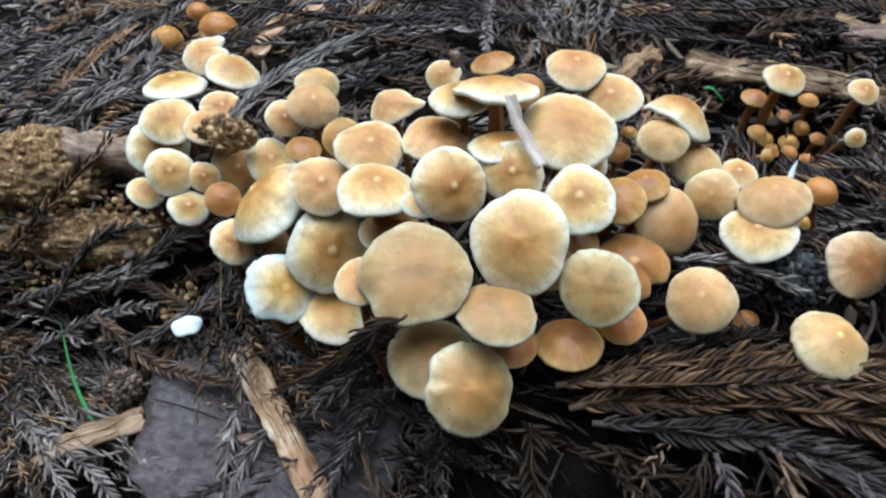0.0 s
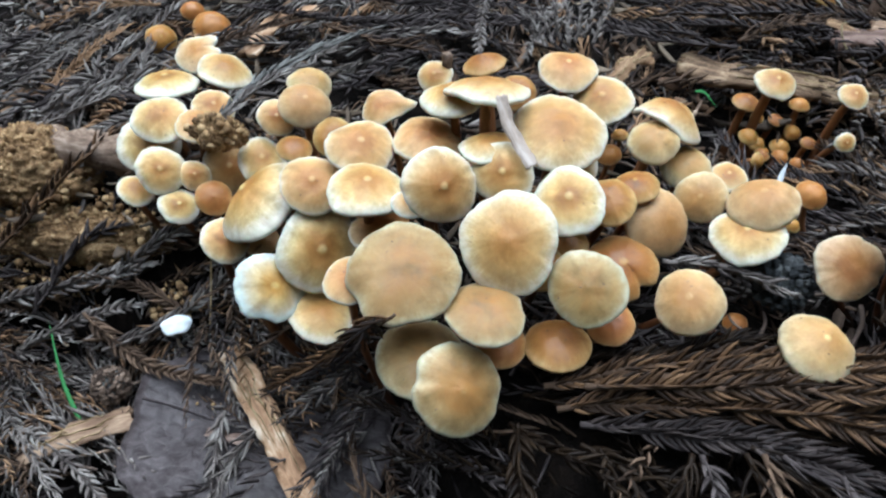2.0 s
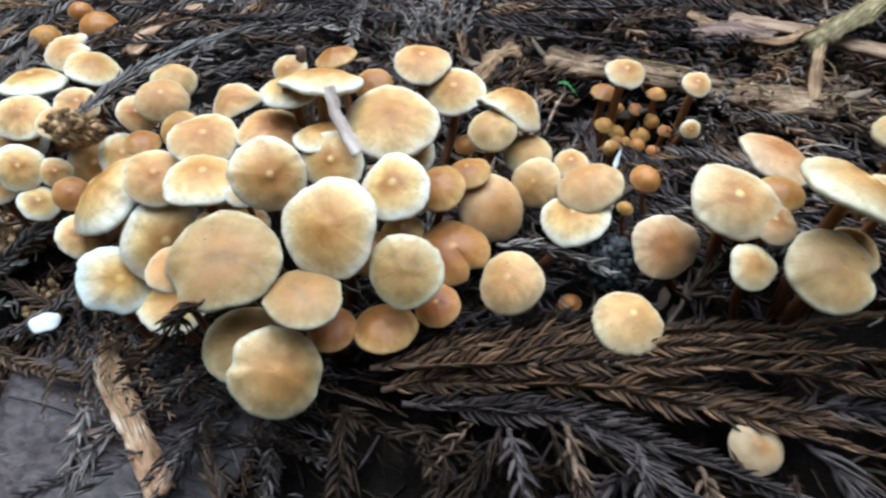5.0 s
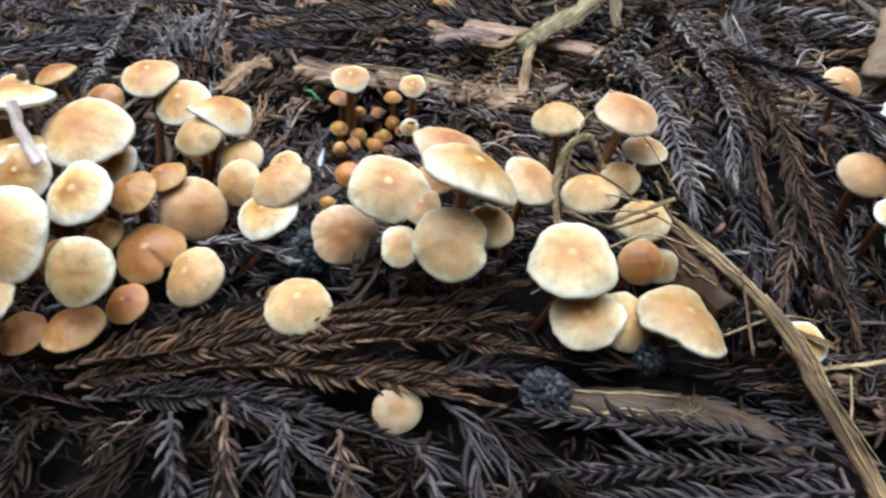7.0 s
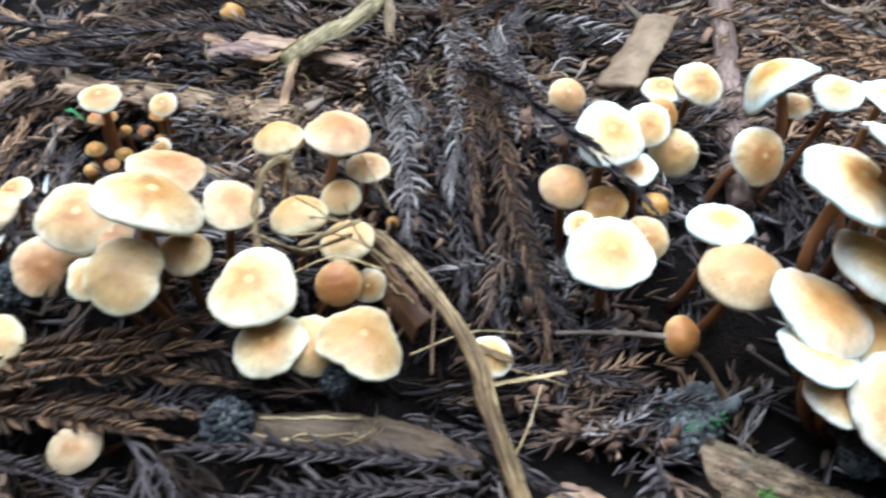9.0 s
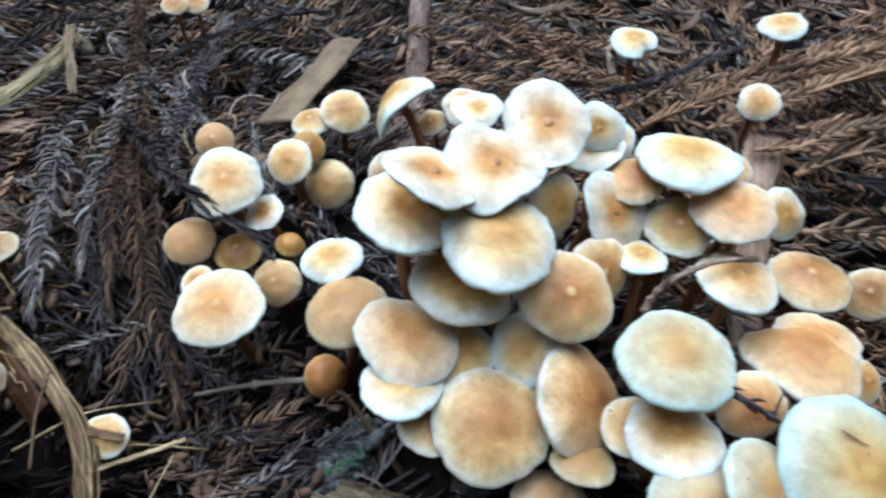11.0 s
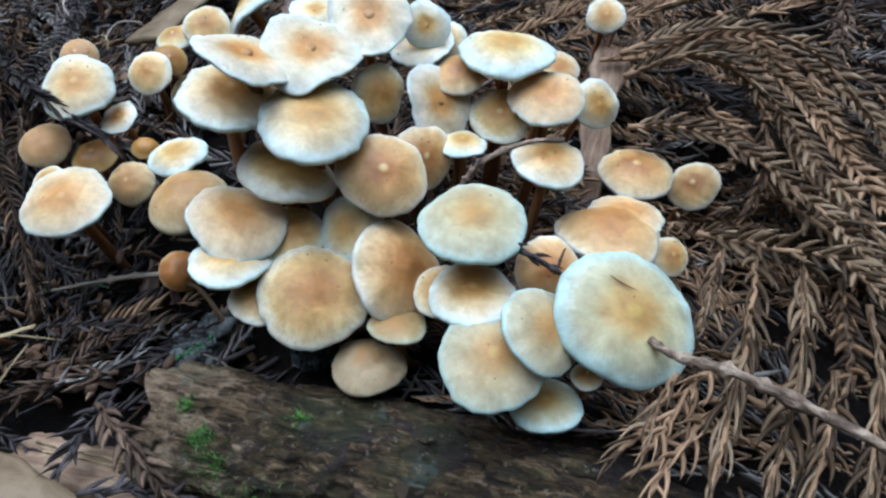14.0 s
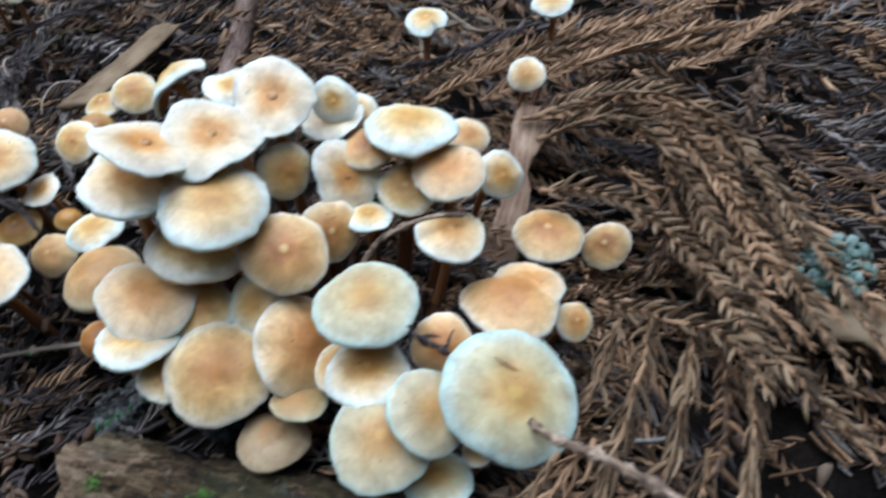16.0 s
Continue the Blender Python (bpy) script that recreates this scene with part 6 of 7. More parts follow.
def slab(name, label, category, points, width, thick, mat, roll=0.0, jag=0.15, arch=0.0, seed=1, rough=0.0015, fibres=0):
    """A splinter, plank or strip of bark along the points: torn ends, uneven edges, an arched and weathered face."""
    m, line = along(placed(points))
    n, w = 40, 9
    pts = glide(line, n)
    cr, sr = math.cos(radians(roll)), math.sin(radians(roll))
    top, bottom = [], []
    for i, p in enumerate(pts):
        u = i / (n - 1)
        d = (pts[min(i + 1, n - 1)] - pts[max(i - 1, 0)]).normalized()
        side = Vector((-d.y, d.x, 0)).normalized()
        up = d.cross(side)
        side, up = side * cr + up * sr, up * cr - side * sr
        wl = width * (0.5 + jag * noise.noise((u * 5, seed, 0)) + 0.4 * jag * noise.noise((u * 19, seed, 3)))
        wr = width * (0.5 + jag * noise.noise((u * 5, seed + 9, 0)) + 0.4 * jag * noise.noise((u * 19, seed + 9, 3)))
        for j in range(w):
            s = j / (w - 1) * 2 - 1
            q = side * (wr * s if s > 0 else wl * s)
            z = arch * width * (1 - s * s) + rough * noise.noise((u * 4, s * 5, seed)) + 0.5 * rough * noise.noise((u * 12, s * 22, seed))
            # torn ends: every fibre ends at its own length
            end = jag * width * 1.2 * (noise.noise((s * 4, seed, 7.7)) + 0.5 * noise.noise((s * 14, seed, 1.2)))
            t = p + d * (end if i == 0 else -end if i == n - 1 else 0)
            top.append(t + q + up * z)
            edge = 0.35 if j in (0, w - 1) else 1.0
            bottom.append(t + q * 0.98 + up * (z - thick * edge))
    faces, k = [], n * w
    for i in range(n - 1):
        for j in range(w - 1):
            a, b = i * w + j, (i + 1) * w + j
            faces.append((a, b, b + 1, a + 1))
            faces.append((k + a, k + a + 1, k + b + 1, k + b))
        for a, b in ((i * w, (i + 1) * w), ((i + 1) * w + w - 1, i * w + w - 1)):
            faces.append((a, k + a, k + b, b))
    for j in range(w - 1):
        faces.append((j, j + 1, k + j + 1, k + j))
        a = (n - 1) * w + j
        faces.append((a + 1, a, k + a, k + a + 1))
    ob = part(name, mesh(name, top + bottom, faces, mat))
    ob.matrix_basis = m
    # loose fibres along the face, their ends lifting away
    rng = random.Random(seed)
    for _ in range(fibres):
        a = rng.randrange(0, n - 14)
        b = min(n - 1, a + rng.randrange(12, 24))
        j, drift, lift = rng.randrange(1, w - 1), rng.choice((-1, 0, 0, 1)), rng.uniform(0.0008, 0.0045)
        thread = []
        for i in range(a, b + 1, 2):
            f = (i - a) / (b - a)
            p = top[i * w + max(0, min(w - 1, round(j + drift * f)))]
            thread.append(p + Vector((0, 0, 0.0003 + lift * max(0.0, f - 0.55) ** 2 * 4)))
        thread = glide(thread, 16)
        v, q, _ = tube(thread, [0.00045 * (1 - 0.6 * i / 15) for i in range(16)], 6)
        part("fibre", mesh("fibre", v, q, STRAW), None, ob, "pale dry fibre")
    return tagged(ob, label, category)


def rod(name, label, category, points, r0, r1, mat, knots=0, sides=9, seed=1):
    """A twig, straw or root along the points, with knots."""
    m, line = along(placed(points))
    n = 36
    rng = random.Random(seed)
    at = [rng.uniform(0.1, 0.9) for _ in range(knots)]
    radii = []
    for i in range(n):
        u = i / (n - 1)
        r = r0 + (r1 - r0) * u
        r *= 1 + 0.10 * noise.noise((u * 9, seed, 0)) + sum(0.7 * math.exp(-((u - a) / 0.018) ** 2) for a in at)
        radii.append(r)
    v, f, uv = tube(glide(line, n), radii, sides)
    v = [p + Vector((0, 1, 1)) * (0.30 * r0 * noise.noise(p * 500)) for p in v]
    ob = part(name, mesh(name, v, f, mat, uv))
    ob.matrix_basis = m
    return tagged(ob, label, category)


def lump_arrays(rng, n=10):
    v, f = [], []
    k = rng.uniform(0, 50)
    for i in range(n + 1):
        for j in range(n):
            a, b = math.pi * i / n, 2 * math.pi * j / n
            p = Vector((math.sin(a) * math.cos(b), math.sin(a) * math.sin(b), math.cos(a)))
            v.append(tuple(p * (1 + 0.35 * noise.noise(p * 1.3 + Vector((k, 0, 0))))))
    for i in range(n):
        for j in range(n):
            f.append((i * n + j, i * n + (j + 1) % n, (i + 1) * n + (j + 1) % n, (i + 1) * n + j)[::-1])
    return np.array(v), f


def crumbs(name, label, spot, spread, count, size, mat, seed, kind="stuff", tall=0.5, flat=False):
    """A heap of loose crumbs or clods."""
    rng = random.Random(seed)
    forms = [chip_arrays(rng) for _ in range(5)] + [lump_arrays(rng, 5)] * 3 if kind == "stuff" else [lump_arrays(rng, 7) for _ in range(6)]
    forms = forms[:5] if flat else forms
    x0, y0, h0 = spot
    items = []
    for _ in range(count):
        a, q = rng.uniform(0, 6.28), rng.random() ** 0.6
        x, y = x0 + spread[0] * q * math.cos(a), y0 + spread[1] * q * math.sin(a)
        z = ground_z(x, y) + h0 + rng.uniform(-0.6, 1) * tall * spread[1] * (1 - q)
        s = size * rng.uniform(0.35, 1.2)
        items.append((rng.choice(forms), pose(0, 0, 0, *(rng.uniform(0, 360) for _ in range(3))), Vector((x, y, z)), s))
    return tagged(stamp(name, items, mat), label, "litter", kind=kind)


def lump(name, label, category, spot, size, mat, seed, coarse=0.3, grains=0, loose=None):
    """A crumbling lump of soil or rotten wood, half sunk in the litter, with grains that come loose from it."""
    x0, y0, h = spot
    n, w, v, f = 44, 64, [], []
    for i in range(n + 1):
        for j in range(w):
            a, b = math.pi * i / n, 2 * math.pi * j / w
            p = Vector((math.sin(a) * math.cos(b), math.sin(a) * math.sin(b), math.cos(a)))
            k = 1 + coarse * noise.noise(p * 1.6 + Vector((seed, 0, 0)))
            k += 0.22 * abs(noise.noise(p * 4.5 + Vector((seed, 3, 0)))) + 0.14 * noise.noise(p * 11 + Vector((seed, 6, 0))) + 0.09 * noise.noise(p * 23 + Vector((seed, 9, 0)))
            v.append((p.x * k * size[0], p.y * k * size[1], p.z * k * size[2]))
    for i in range(n):
        for j in range(w):
            f.append((i * w + j, (i + 1) * w + j, (i + 1) * w + (j + 1) % w, i * w + (j + 1) % w))
    ob = part(name, mesh(name, v, f, mat))
    ob.location = (x0, y0, ground_z(x0, y0) + h)
    if grains:
        rng = random.Random(seed)
        forms = [lump_arrays(rng, 5)] + [chip_arrays(rng) for _ in range(5)]
        upper = [p for p in v if p[2] > -0.2 * size[2]]
        stamp("crumble", [(rng.choice(forms), pose(0, 0, 0, *(rng.uniform(0, 360) for _ in range(3))), Vector(rng.choice(upper)), 0.0005 + 0.0017 * rng.random() ** 2) for _ in range(grains)], loose or CRUMB, ob)["label"] = "loose grains"
    return tagged(ob, label, category)


SCALE = {}


def cone(spot, r, tilt, label, mat=None):
    """A weathered cedar cone: a core with woody scales, each a piece of its own."""
    x, y, h = spot
    thing = new("cedar_cone")
    thing.location = (x, y, ground_z(x, y) + h)
    thing.rotation_euler = (radians(tilt), radians(tilt * 0.6), 0.4)
    tagged(thing, label, "cone")
    v, f = lump_arrays(random.Random(3), 10)
    part("core", mesh("core", (v * r * 0.72).tolist(), f, CLOD), None, thing)
    mat = mat or CONE_SCALE
    if mat.name not in SCALE:
        bm = bmesh.new()
        bmesh.ops.create_cube(bm, size=1.0)
        bmesh.ops.bevel(bm, geom=bm.edges[:], offset=0.22, segments=1, affect="EDGES")
        for w in bm.verts:
            w.co.z *= 0.30 + 0.5 * (w.co.x > 0)
        me = bpy.data.meshes.new("scale")
        bm.to_mesh(me)
        bm.free()
        me.materials.append(mat)
        SCALE[mat.name] = me
    n = 130
    rng = random.Random(int(1e4 * r) + int(tilt))
    for i in range(n):
        z = 1 - 2 * (i + 0.5) / n
        a = 2.4 * i
        d = Vector((math.sqrt(1 - z * z) * math.cos(a), math.sqrt(1 - z * z) * math.sin(a), z * 1.05))
        ob = part("scale", SCALE[mat.name], None, thing)
        ob.matrix_basis = Matrix.Translation(d * r * 0.82) @ d.to_track_quat("Z", "Y").to_matrix().to_4x4() @ pose(0, 0, 0, rng.uniform(-35, 35), rng.uniform(-50, -10), rng.uniform(0, 360)) @ Matrix.Scale(r * rng.uniform(0.15, 0.32), 4)
    return thing


CONE_SCALE = litter_material("cone_scale", [(0.2, (0.0065, 0.0072, 0.0078)), (0.5, (0.0234, 0.0247, 0.0260)), (0.8, (0.0683, 0.0702, 0.0702))], 0.7, (1, 1, 1), "object")


FLAKE_EACH = litter_material("cone_scale_brown", [(0.15, (0.0200, 0.0140, 0.0110)), (0.5, (0.0700, 0.0480, 0.0350)), (0.8, (0.2000, 0.1450, 0.1080))], 0.7, (1, 1, 1), "object")


def bark_log(points, radius, mat):
    """A rotten log: a thick rounded slab of bark with plates and furrows, pale broken end, moss on its back."""
    m, line = along(placed(points))
    n, w = 200, 64
    pts = glide(line, n)
    verts, faces = [], []
    for i, p in enumerate(pts):
        u = i / (n - 1)
        for j in range(w):
            s = j / (w - 1)
            a = radians(-35 + 250 * s)
            # layers of bark: the back keeps its plate, the front has lost two
            edge = 0.10 * noise.noise((u * 7, 0.4, 0)) + 0.04 * noise.noise((u * 31, 0.4, 2))
            layer = 0.12 * smooth01(0.50, 0.53, s + edge) + 0.10 * smooth01(0.30, 0.33, s + 1.3 * edge + 0.05 * noise.noise((u * 15, 7, 1)))
            plate = 0.10 * math.floor(3.5 * noise.noise((u * 6.0, s * 8, 2.0))) / 3.5
            crack = abs(noise.noise((u * 5, s * 22, 8.0)))
            q = 0.82 + layer + plate - 0.10 * max(0, 0.22 - crack) / 0.22
            q += 0.08 * noise.noise((u * 24, s * 40, 0)) + 0.045 * noise.noise((u * 70, s * 90, 5))
            q *= radius * (1 - 0.3 * smooth01(0.8, 1.0, u))
            # rotted out under the broken end
            q *= 1 - 0.6 * (1 - smooth01(0.10, 0.19, u + 0.03 * noise.noise((s * 9, 3.0, u * 20)))) * (1 - smooth01(0.16, 0.26, s))
            end = radius * 0.6 * noise.noise((s * 9, 1.5, 0)) if i == 0 else 0
            verts.append(p + Vector((end, -q * math.cos(a) * 1.25, q * math.sin(a) * 0.85)))
    for i in range(n - 1):
        for j in range(w - 1):
            a, b = i * w + j, (i + 1) * w + j
            faces.append((a, a + 1, b + 1, b))
    log = new("rotten_log")
    log.matrix_basis = m
    tagged(log, "rotten bark-covered log with moss and flaking plates", "log")
    bark = part("bark", mesh("bark", verts, faces, mat), None, log)
    for i, nm in ((0, "broken_end"), (n - 1, "buried_end")):
        ring = verts[i * w:(i + 1) * w]
        mid = sum(ring, Vector()) / w
        ev, ef = list(ring), []
        for k in (0.7, 0.4):
            ev += [mid + (p - mid) * k + Vector((0.0022 * noise.noise(p * 500 + Vector((k, 0, 0))) * (1 if i == 0 else 0), 0, 0)) for p in ring]
        ev.append(mid)
        for g in range(2):
            for j in range(w - 1):
                q = (g * w + j, g * w + j + 1, (g + 1) * w + j + 1, (g + 1) * w + j)
                ef.append(q if i else q[::-1])
        for j in range(w - 1):
            q = (2 * w + j, 2 * w + j + 1, 3 * w)
            ef.append(q if i else q[::-1])
        part(nm, mesh(nm, ev, ef, WOOD_PALE), None, log, "pale splintered wood")
    # flakes of bark that lift off
    rng = random.Random(11)
    for k in range(26):
        i, j = rng.randrange(8, n - 20), rng.randrange(10, 44)
        fv, ff = chip_arrays(random.Random(40 + k % 6))
        ob = part("bark_flake", flake_mesh(k % 6, fv, ff), None, bark)
        ob.matrix_basis = Matrix.Translation(verts[i * w + j]) @ pose(0, 0, 0, 60 - 250 * j / w + 35 + rng.uniform(-12, 12), rng.uniform(-10, 10), rng.uniform(-25, 25)) @ Matrix.Scale(rng.uniform(0.003, 0.007), 4)
    # moss: tufts of tiny blades
    items = []
    blade = needle_arrays(1.0, 0.11, 3, 2, 0.4)
    for cu, cs, cnt, sp in ((0.09, 0.52, 60, 0.008), (0.15, 0.44, 150, 0.014), (0.20, 0.36, 90, 0.02), (0.33, 0.56, 60, 0.008), (0.30, 0.26, 80, 0.03), (0.42, 0.22, 60, 0.03), (0.55, 0.3, 30, 0.04)):
        for _ in range(cnt):
            i = min(n - 1, max(0, int((cu + rng.gauss(0, sp)) * n)))
            j = min(w - 1, max(0, int((cs + rng.gauss(0, sp * 1.6)) * w)))
            turn = pose(0, 0, 0, rng.uniform(-50, 50), -90 + rng.uniform(-50, 50), rng.uniform(0, 360))
            items.append((blade, turn, verts[i * w + j], rng.uniform(0.0016, 0.0030)))
    stamp("moss", items, MOSS, bark)["label"] = "green moss tufts"
    return log


FLAKES = {}


def flake_mesh(i, v, f):
    if i not in FLAKES:
        FLAKES[i] = mesh("bark_flake", v.tolist(), f, BARK, smooth=False)
    return FLAKES[i]


bark_log([(0.350, 0.036, -0.002), (0.376, 0.012, -0.002), (0.410, -0.014, -0.001), (0.445, -0.042, -0.004), (0.490, -0.080, -0.008)], 0.021, BARK)

# bark and wood beside the log
slab("wood_piece", "pale split rotten wood under cedar sprays", "wood", [(0.305, 0.050, 0.002), (0.330, 0.028, 0.003), (0.366, 0.002, -0.002)], 0.016, 0.010, WOOD_PINK, 4, 0.2, 0.12, 3, 0.0015, 6)
slab("bark_plate", "smooth tan plate of bark lying flat", "bark", [(0.297, 0.044, 0.014), (0.313, 0.024, 0.015), (0.332, -0.006, 0.014)], 0.0125, 0.003, WOOD_TAN, -8, 0.10, 0.05, 5, 0.0008)
slab("wood_plank", "upright splinter of pinkish-brown wood with torn top", "wood", [(0.512, 0.040, 0.006), (0.538, 0.074, 0.016), (0.572, 0.110, 0.018)], 0.0135, 0.004, WOOD_PINK, 8, 0.3, 0.05, 8, 0.0008)
slab("bark_plank", "flat tan piece of bark with blunt end", "bark", [(0.380, 0.200, 0.020), (0.408, 0.232, 0.024), (0.432, 0.262, 0.022)], 0.019, 0.003, WOOD_TAN, -10, 0.15, 0.05, 12, 0.0006)
# strip of bark that bends over the litter between the clumps
slab("bark_strip", "long curved ridge of brown bark with pale fibres", "bark", raised([(0.262, 0.156, 0.060), (0.2666, 0.1484, 0.0613), (0.2795, 0.1235, 0.0574), (0.2887, 0.0943, 0.0518), (0.2894, 0.0688, 0.0458), (0.2924, 0.0407, 0.0379), (0.294, 0.030, 0.034)]), 0.0072, 0.0025, BARK_RIDGE, -20, 0.5, 0.35, 21, 0.0014, 9)
slab("bark_strip", "broad dark brown sheet of bark leaning against stems", "bark", raised([(0.2585, 0.1500, 0.0560), (0.2620, 0.1410, 0.0535), (0.2660, 0.1320, 0.0515), (0.2700, 0.1235, 0.0500), (0.2745, 0.1130, 0.0475)]), 0.0150, 0.0012, BARK_SHEET, 54, 0.16, 0.08, 22, 0.0010, 5)
rod("bark_fibre", "dry brown fibre hanging over the bark sheet", "fibre", raised([(0.2819, 0.1209, 0.0600), (0.2772, 0.1060, 0.0570), (0.2735, 0.0900, 0.0500)]), 0.0004, 0.0005, BARK_STRIP, 0, 7, 4)
slab("bark_fibre", "short splinter lifting from the bark strip", "fibre", raised([(0.2870, 0.0985, 0.0530), (0.2945, 0.0936, 0.0528), (0.3015, 0.0895, 0.0515)]), 0.0030, 0.0008, BARK_RIDGE, 10, 0.3, 0.1, 24, 0.0004)
slab("bark_fibre", "pale straw splinter lying across the bark strip", "fibre", raised([(0.2890, 0.0830, 0.0490), (0.3044, 0.0837, 0.0480), (0.3190, 0.0842, 0.0479)]), 0.0018, 0.0006, STRAW, 0, 0.3, 0.1, 25, 0.0003)
# pale wood under the dark sprays
slab("wood_log", "pale brown decayed branch under dark sprays", "wood", [(0.206, 0.097, 0.004), (0.238, 0.086, 0.008), (0.262, 0.078, 0.007), (0.284, 0.066, 0.003)], 0.0125, 0.008, WOOD_PALE, 0, 0.3, 0.2, 31, 0.002, 4)
# planks and strips behind
slab("wood_plank", "cracked grey-brown plank with a pale greenish edge", "wood", [(0.124, 0.312, 0.012), (0.1419, 0.303, 0.014), (0.172, 0.294, 0.016), (0.203, 0.279, 0.016), (0.242, 0.247, 0.013)], 0.0165, 0.005, WOOD_BOARD, 14, 0.22, 0.10, 41, 0.0022, 4)
slab("split_stalk", "split dry straw-coloured stalk with torn ends", "stalk", [(0.238, 0.282, 0.020), (0.2565, 0.287, 0.025), (0.273, 0.297, 0.026), (0.288, 0.313, 0.025), (0.300, 0.333, 0.023)], 0.0130, 0.0018, STALK, -10, 0.30, 0.38, 43, 0.0014, 6)
slab("bark_strip", "torn tan strand standing by the split stalk", "bark", [(0.300, 0.338, 0.028), (0.297, 0.318, 0.026), (0.294, 0.290, 0.016)], 0.0062, 0.0012, WOOD_TAN, 20, 0.45, 0.2, 47, 0.001, 7)
slab("bark_strip", "orange-brown splinter propped under the split stalk", "bark", [(0.249, 0.291, 0.025), (0.2405, 0.272, 0.020), (0.233, 0.251, 0.013)], 0.0052, 0.0012, WOOD_RUST, 15, 0.35, 0.15, 44, 0.0008, 3)
slab("bark_piece", "reddish-brown curled scrap of bark behind the plank", "bark", [(0.200, 0.318, 0.014), (0.216, 0.306, 0.020), (0.232, 0.300, 0.016)], 0.0120, 0.0014, BARK_PINK, 20, 0.35, 0.2, 48, 0.0014)
slab("bark_strip", "curled tan splinter of bark", "bark", [(0.1973, 0.3259, 0.018), (0.2141, 0.309, 0.018), (0.2308, 0.2925, 0.019), (0.2440, 0.2900, 0.023)], 0.0058, 0.0014, WOOD_RUST, 15, 0.2, 0.1, 45, 0.0006, 3)
slab("wood_piece", "flat pinkish-tan piece of bark on dark litter", "wood", [(0.217, 0.3216, 0.016), (0.245, 0.299, 0.018), (0.281, 0.269, 0.016)], 0.0125, 0.003, WOOD_PINK, 5, 0.25, 0.05, 46, 0.0008)
rod("branch", "reddish-brown bare branch lying in the litter", "branch", [(0.500, 0.330, 0.010), (0.466, 0.249, 0.008), (0.438, 0.190, 0.003), (0.416, 0.140, -0.004)], 0.0062, 0.0052, ROOT_BARK, 4, 14, 5)
rod("twig", "thin grey-brown twig with knots on a cap", "twig", raised([(0.4818, -0.0304, 0.0773), (0.4838, -0.0378, 0.0774), (0.4900, -0.0506, 0.0816), (0.4979, -0.0647, 0.0814), (0.5072, -0.0839, 0.0811)]), 0.0011, 0.0014, TWIG, 9, 10, 6)
rod("twig", "short curled dark twig between caps", "twig", raised([(0.460, 0.043, 0.086), (0.464, 0.0445, 0.089), (0.470, 0.045, 0.094), (0.484, 0.043, 0.098), (0.497, 0.039, 0.098)]), 0.0013, 0.0008, TWIG, 3, 8, 7)
spray("dark", raised([(0.4575, 0.0115, 0.0905), (0.4615, 0.0055, 0.0890), (0.4655, 0.0010, 0.0868), (0.4700, -0.0030, 0.0835)]), 0.0062, 24, True, 0.0016)
rod("twig", "thin dark sprig standing between caps", "twig", raised([(0.4690, -0.0020, 0.0830), (0.4712, -0.0005, 0.0865), (0.4735, 0.0008, 0.0890)]), 0.0005, 0.0003, NEEDLE_DARK, 1, 6, 61)
slab("bract", "thin grey strip of bark propped against a cap", "bark", [(0.0235, 0.210, 0.081), (0.0265, 0.202, 0.0725), (0.034, 0.189, 0.060)], 0.0046, 0.0006, BRACT, 20, 0.2, 0.1, 51, 0.0003)
rod("stub", "dark broken stub of a twig", "twig", [(0.006, 0.259, -0.01), (0.0055, 0.262, 0.030), (0.005, 0.266, 0.058)], 0.0030, 0.0024, TWIG, 1, 9, 8)

slab("bark_piece", "torn shred of tan bark on the bank", "bark", [(0.0846, 0.2934, 0.012), (0.0942, 0.3061, 0.015), (0.1075, 0.3159, 0.014)], 0.0085, 0.0012, WOOD_RUST, 20, 0.45, 0.15, 49, 0.0012, 3)


def loose_fibres():
    """Thin pale fibres, curled, strewn over the litter behind."""
    rng = random.Random(64)
    for _ in range(34):
        x, y = rng.uniform(0.20, 0.40), rng.uniform(0.20, 0.37)
        way, h, pts = rng.uniform(0, 6.28), rng.uniform(0.012, 0.020), []
        turn, step = rng.uniform(-0.7, 0.7), rng.uniform(0.004, 0.008)
        for i in range(5):
            pts.append((x, y, h + 0.004 * math.sin(0.8 * i)))
            x, y, way = x + step * math.cos(way), y + step * math.sin(way), way + turn
        rod("fibre", "thin curled pale dry fibre on the litter", "fibre", pts, rng.uniform(0.00030, 0.00055), 0.00025, rng.choice((STRAW, STALK, BRACT)), 0, 6, rng.randrange(999))


loose_fibres()
rod("twig", "thin bare brown twig leaning in the litter", "twig", [(0.116, 0.2633, 0.010), (0.1228, 0.2779, 0.013), (0.1301, 0.2899, 0.012)], 0.0006, 0.0008, TWIG, 2, 7, 135)

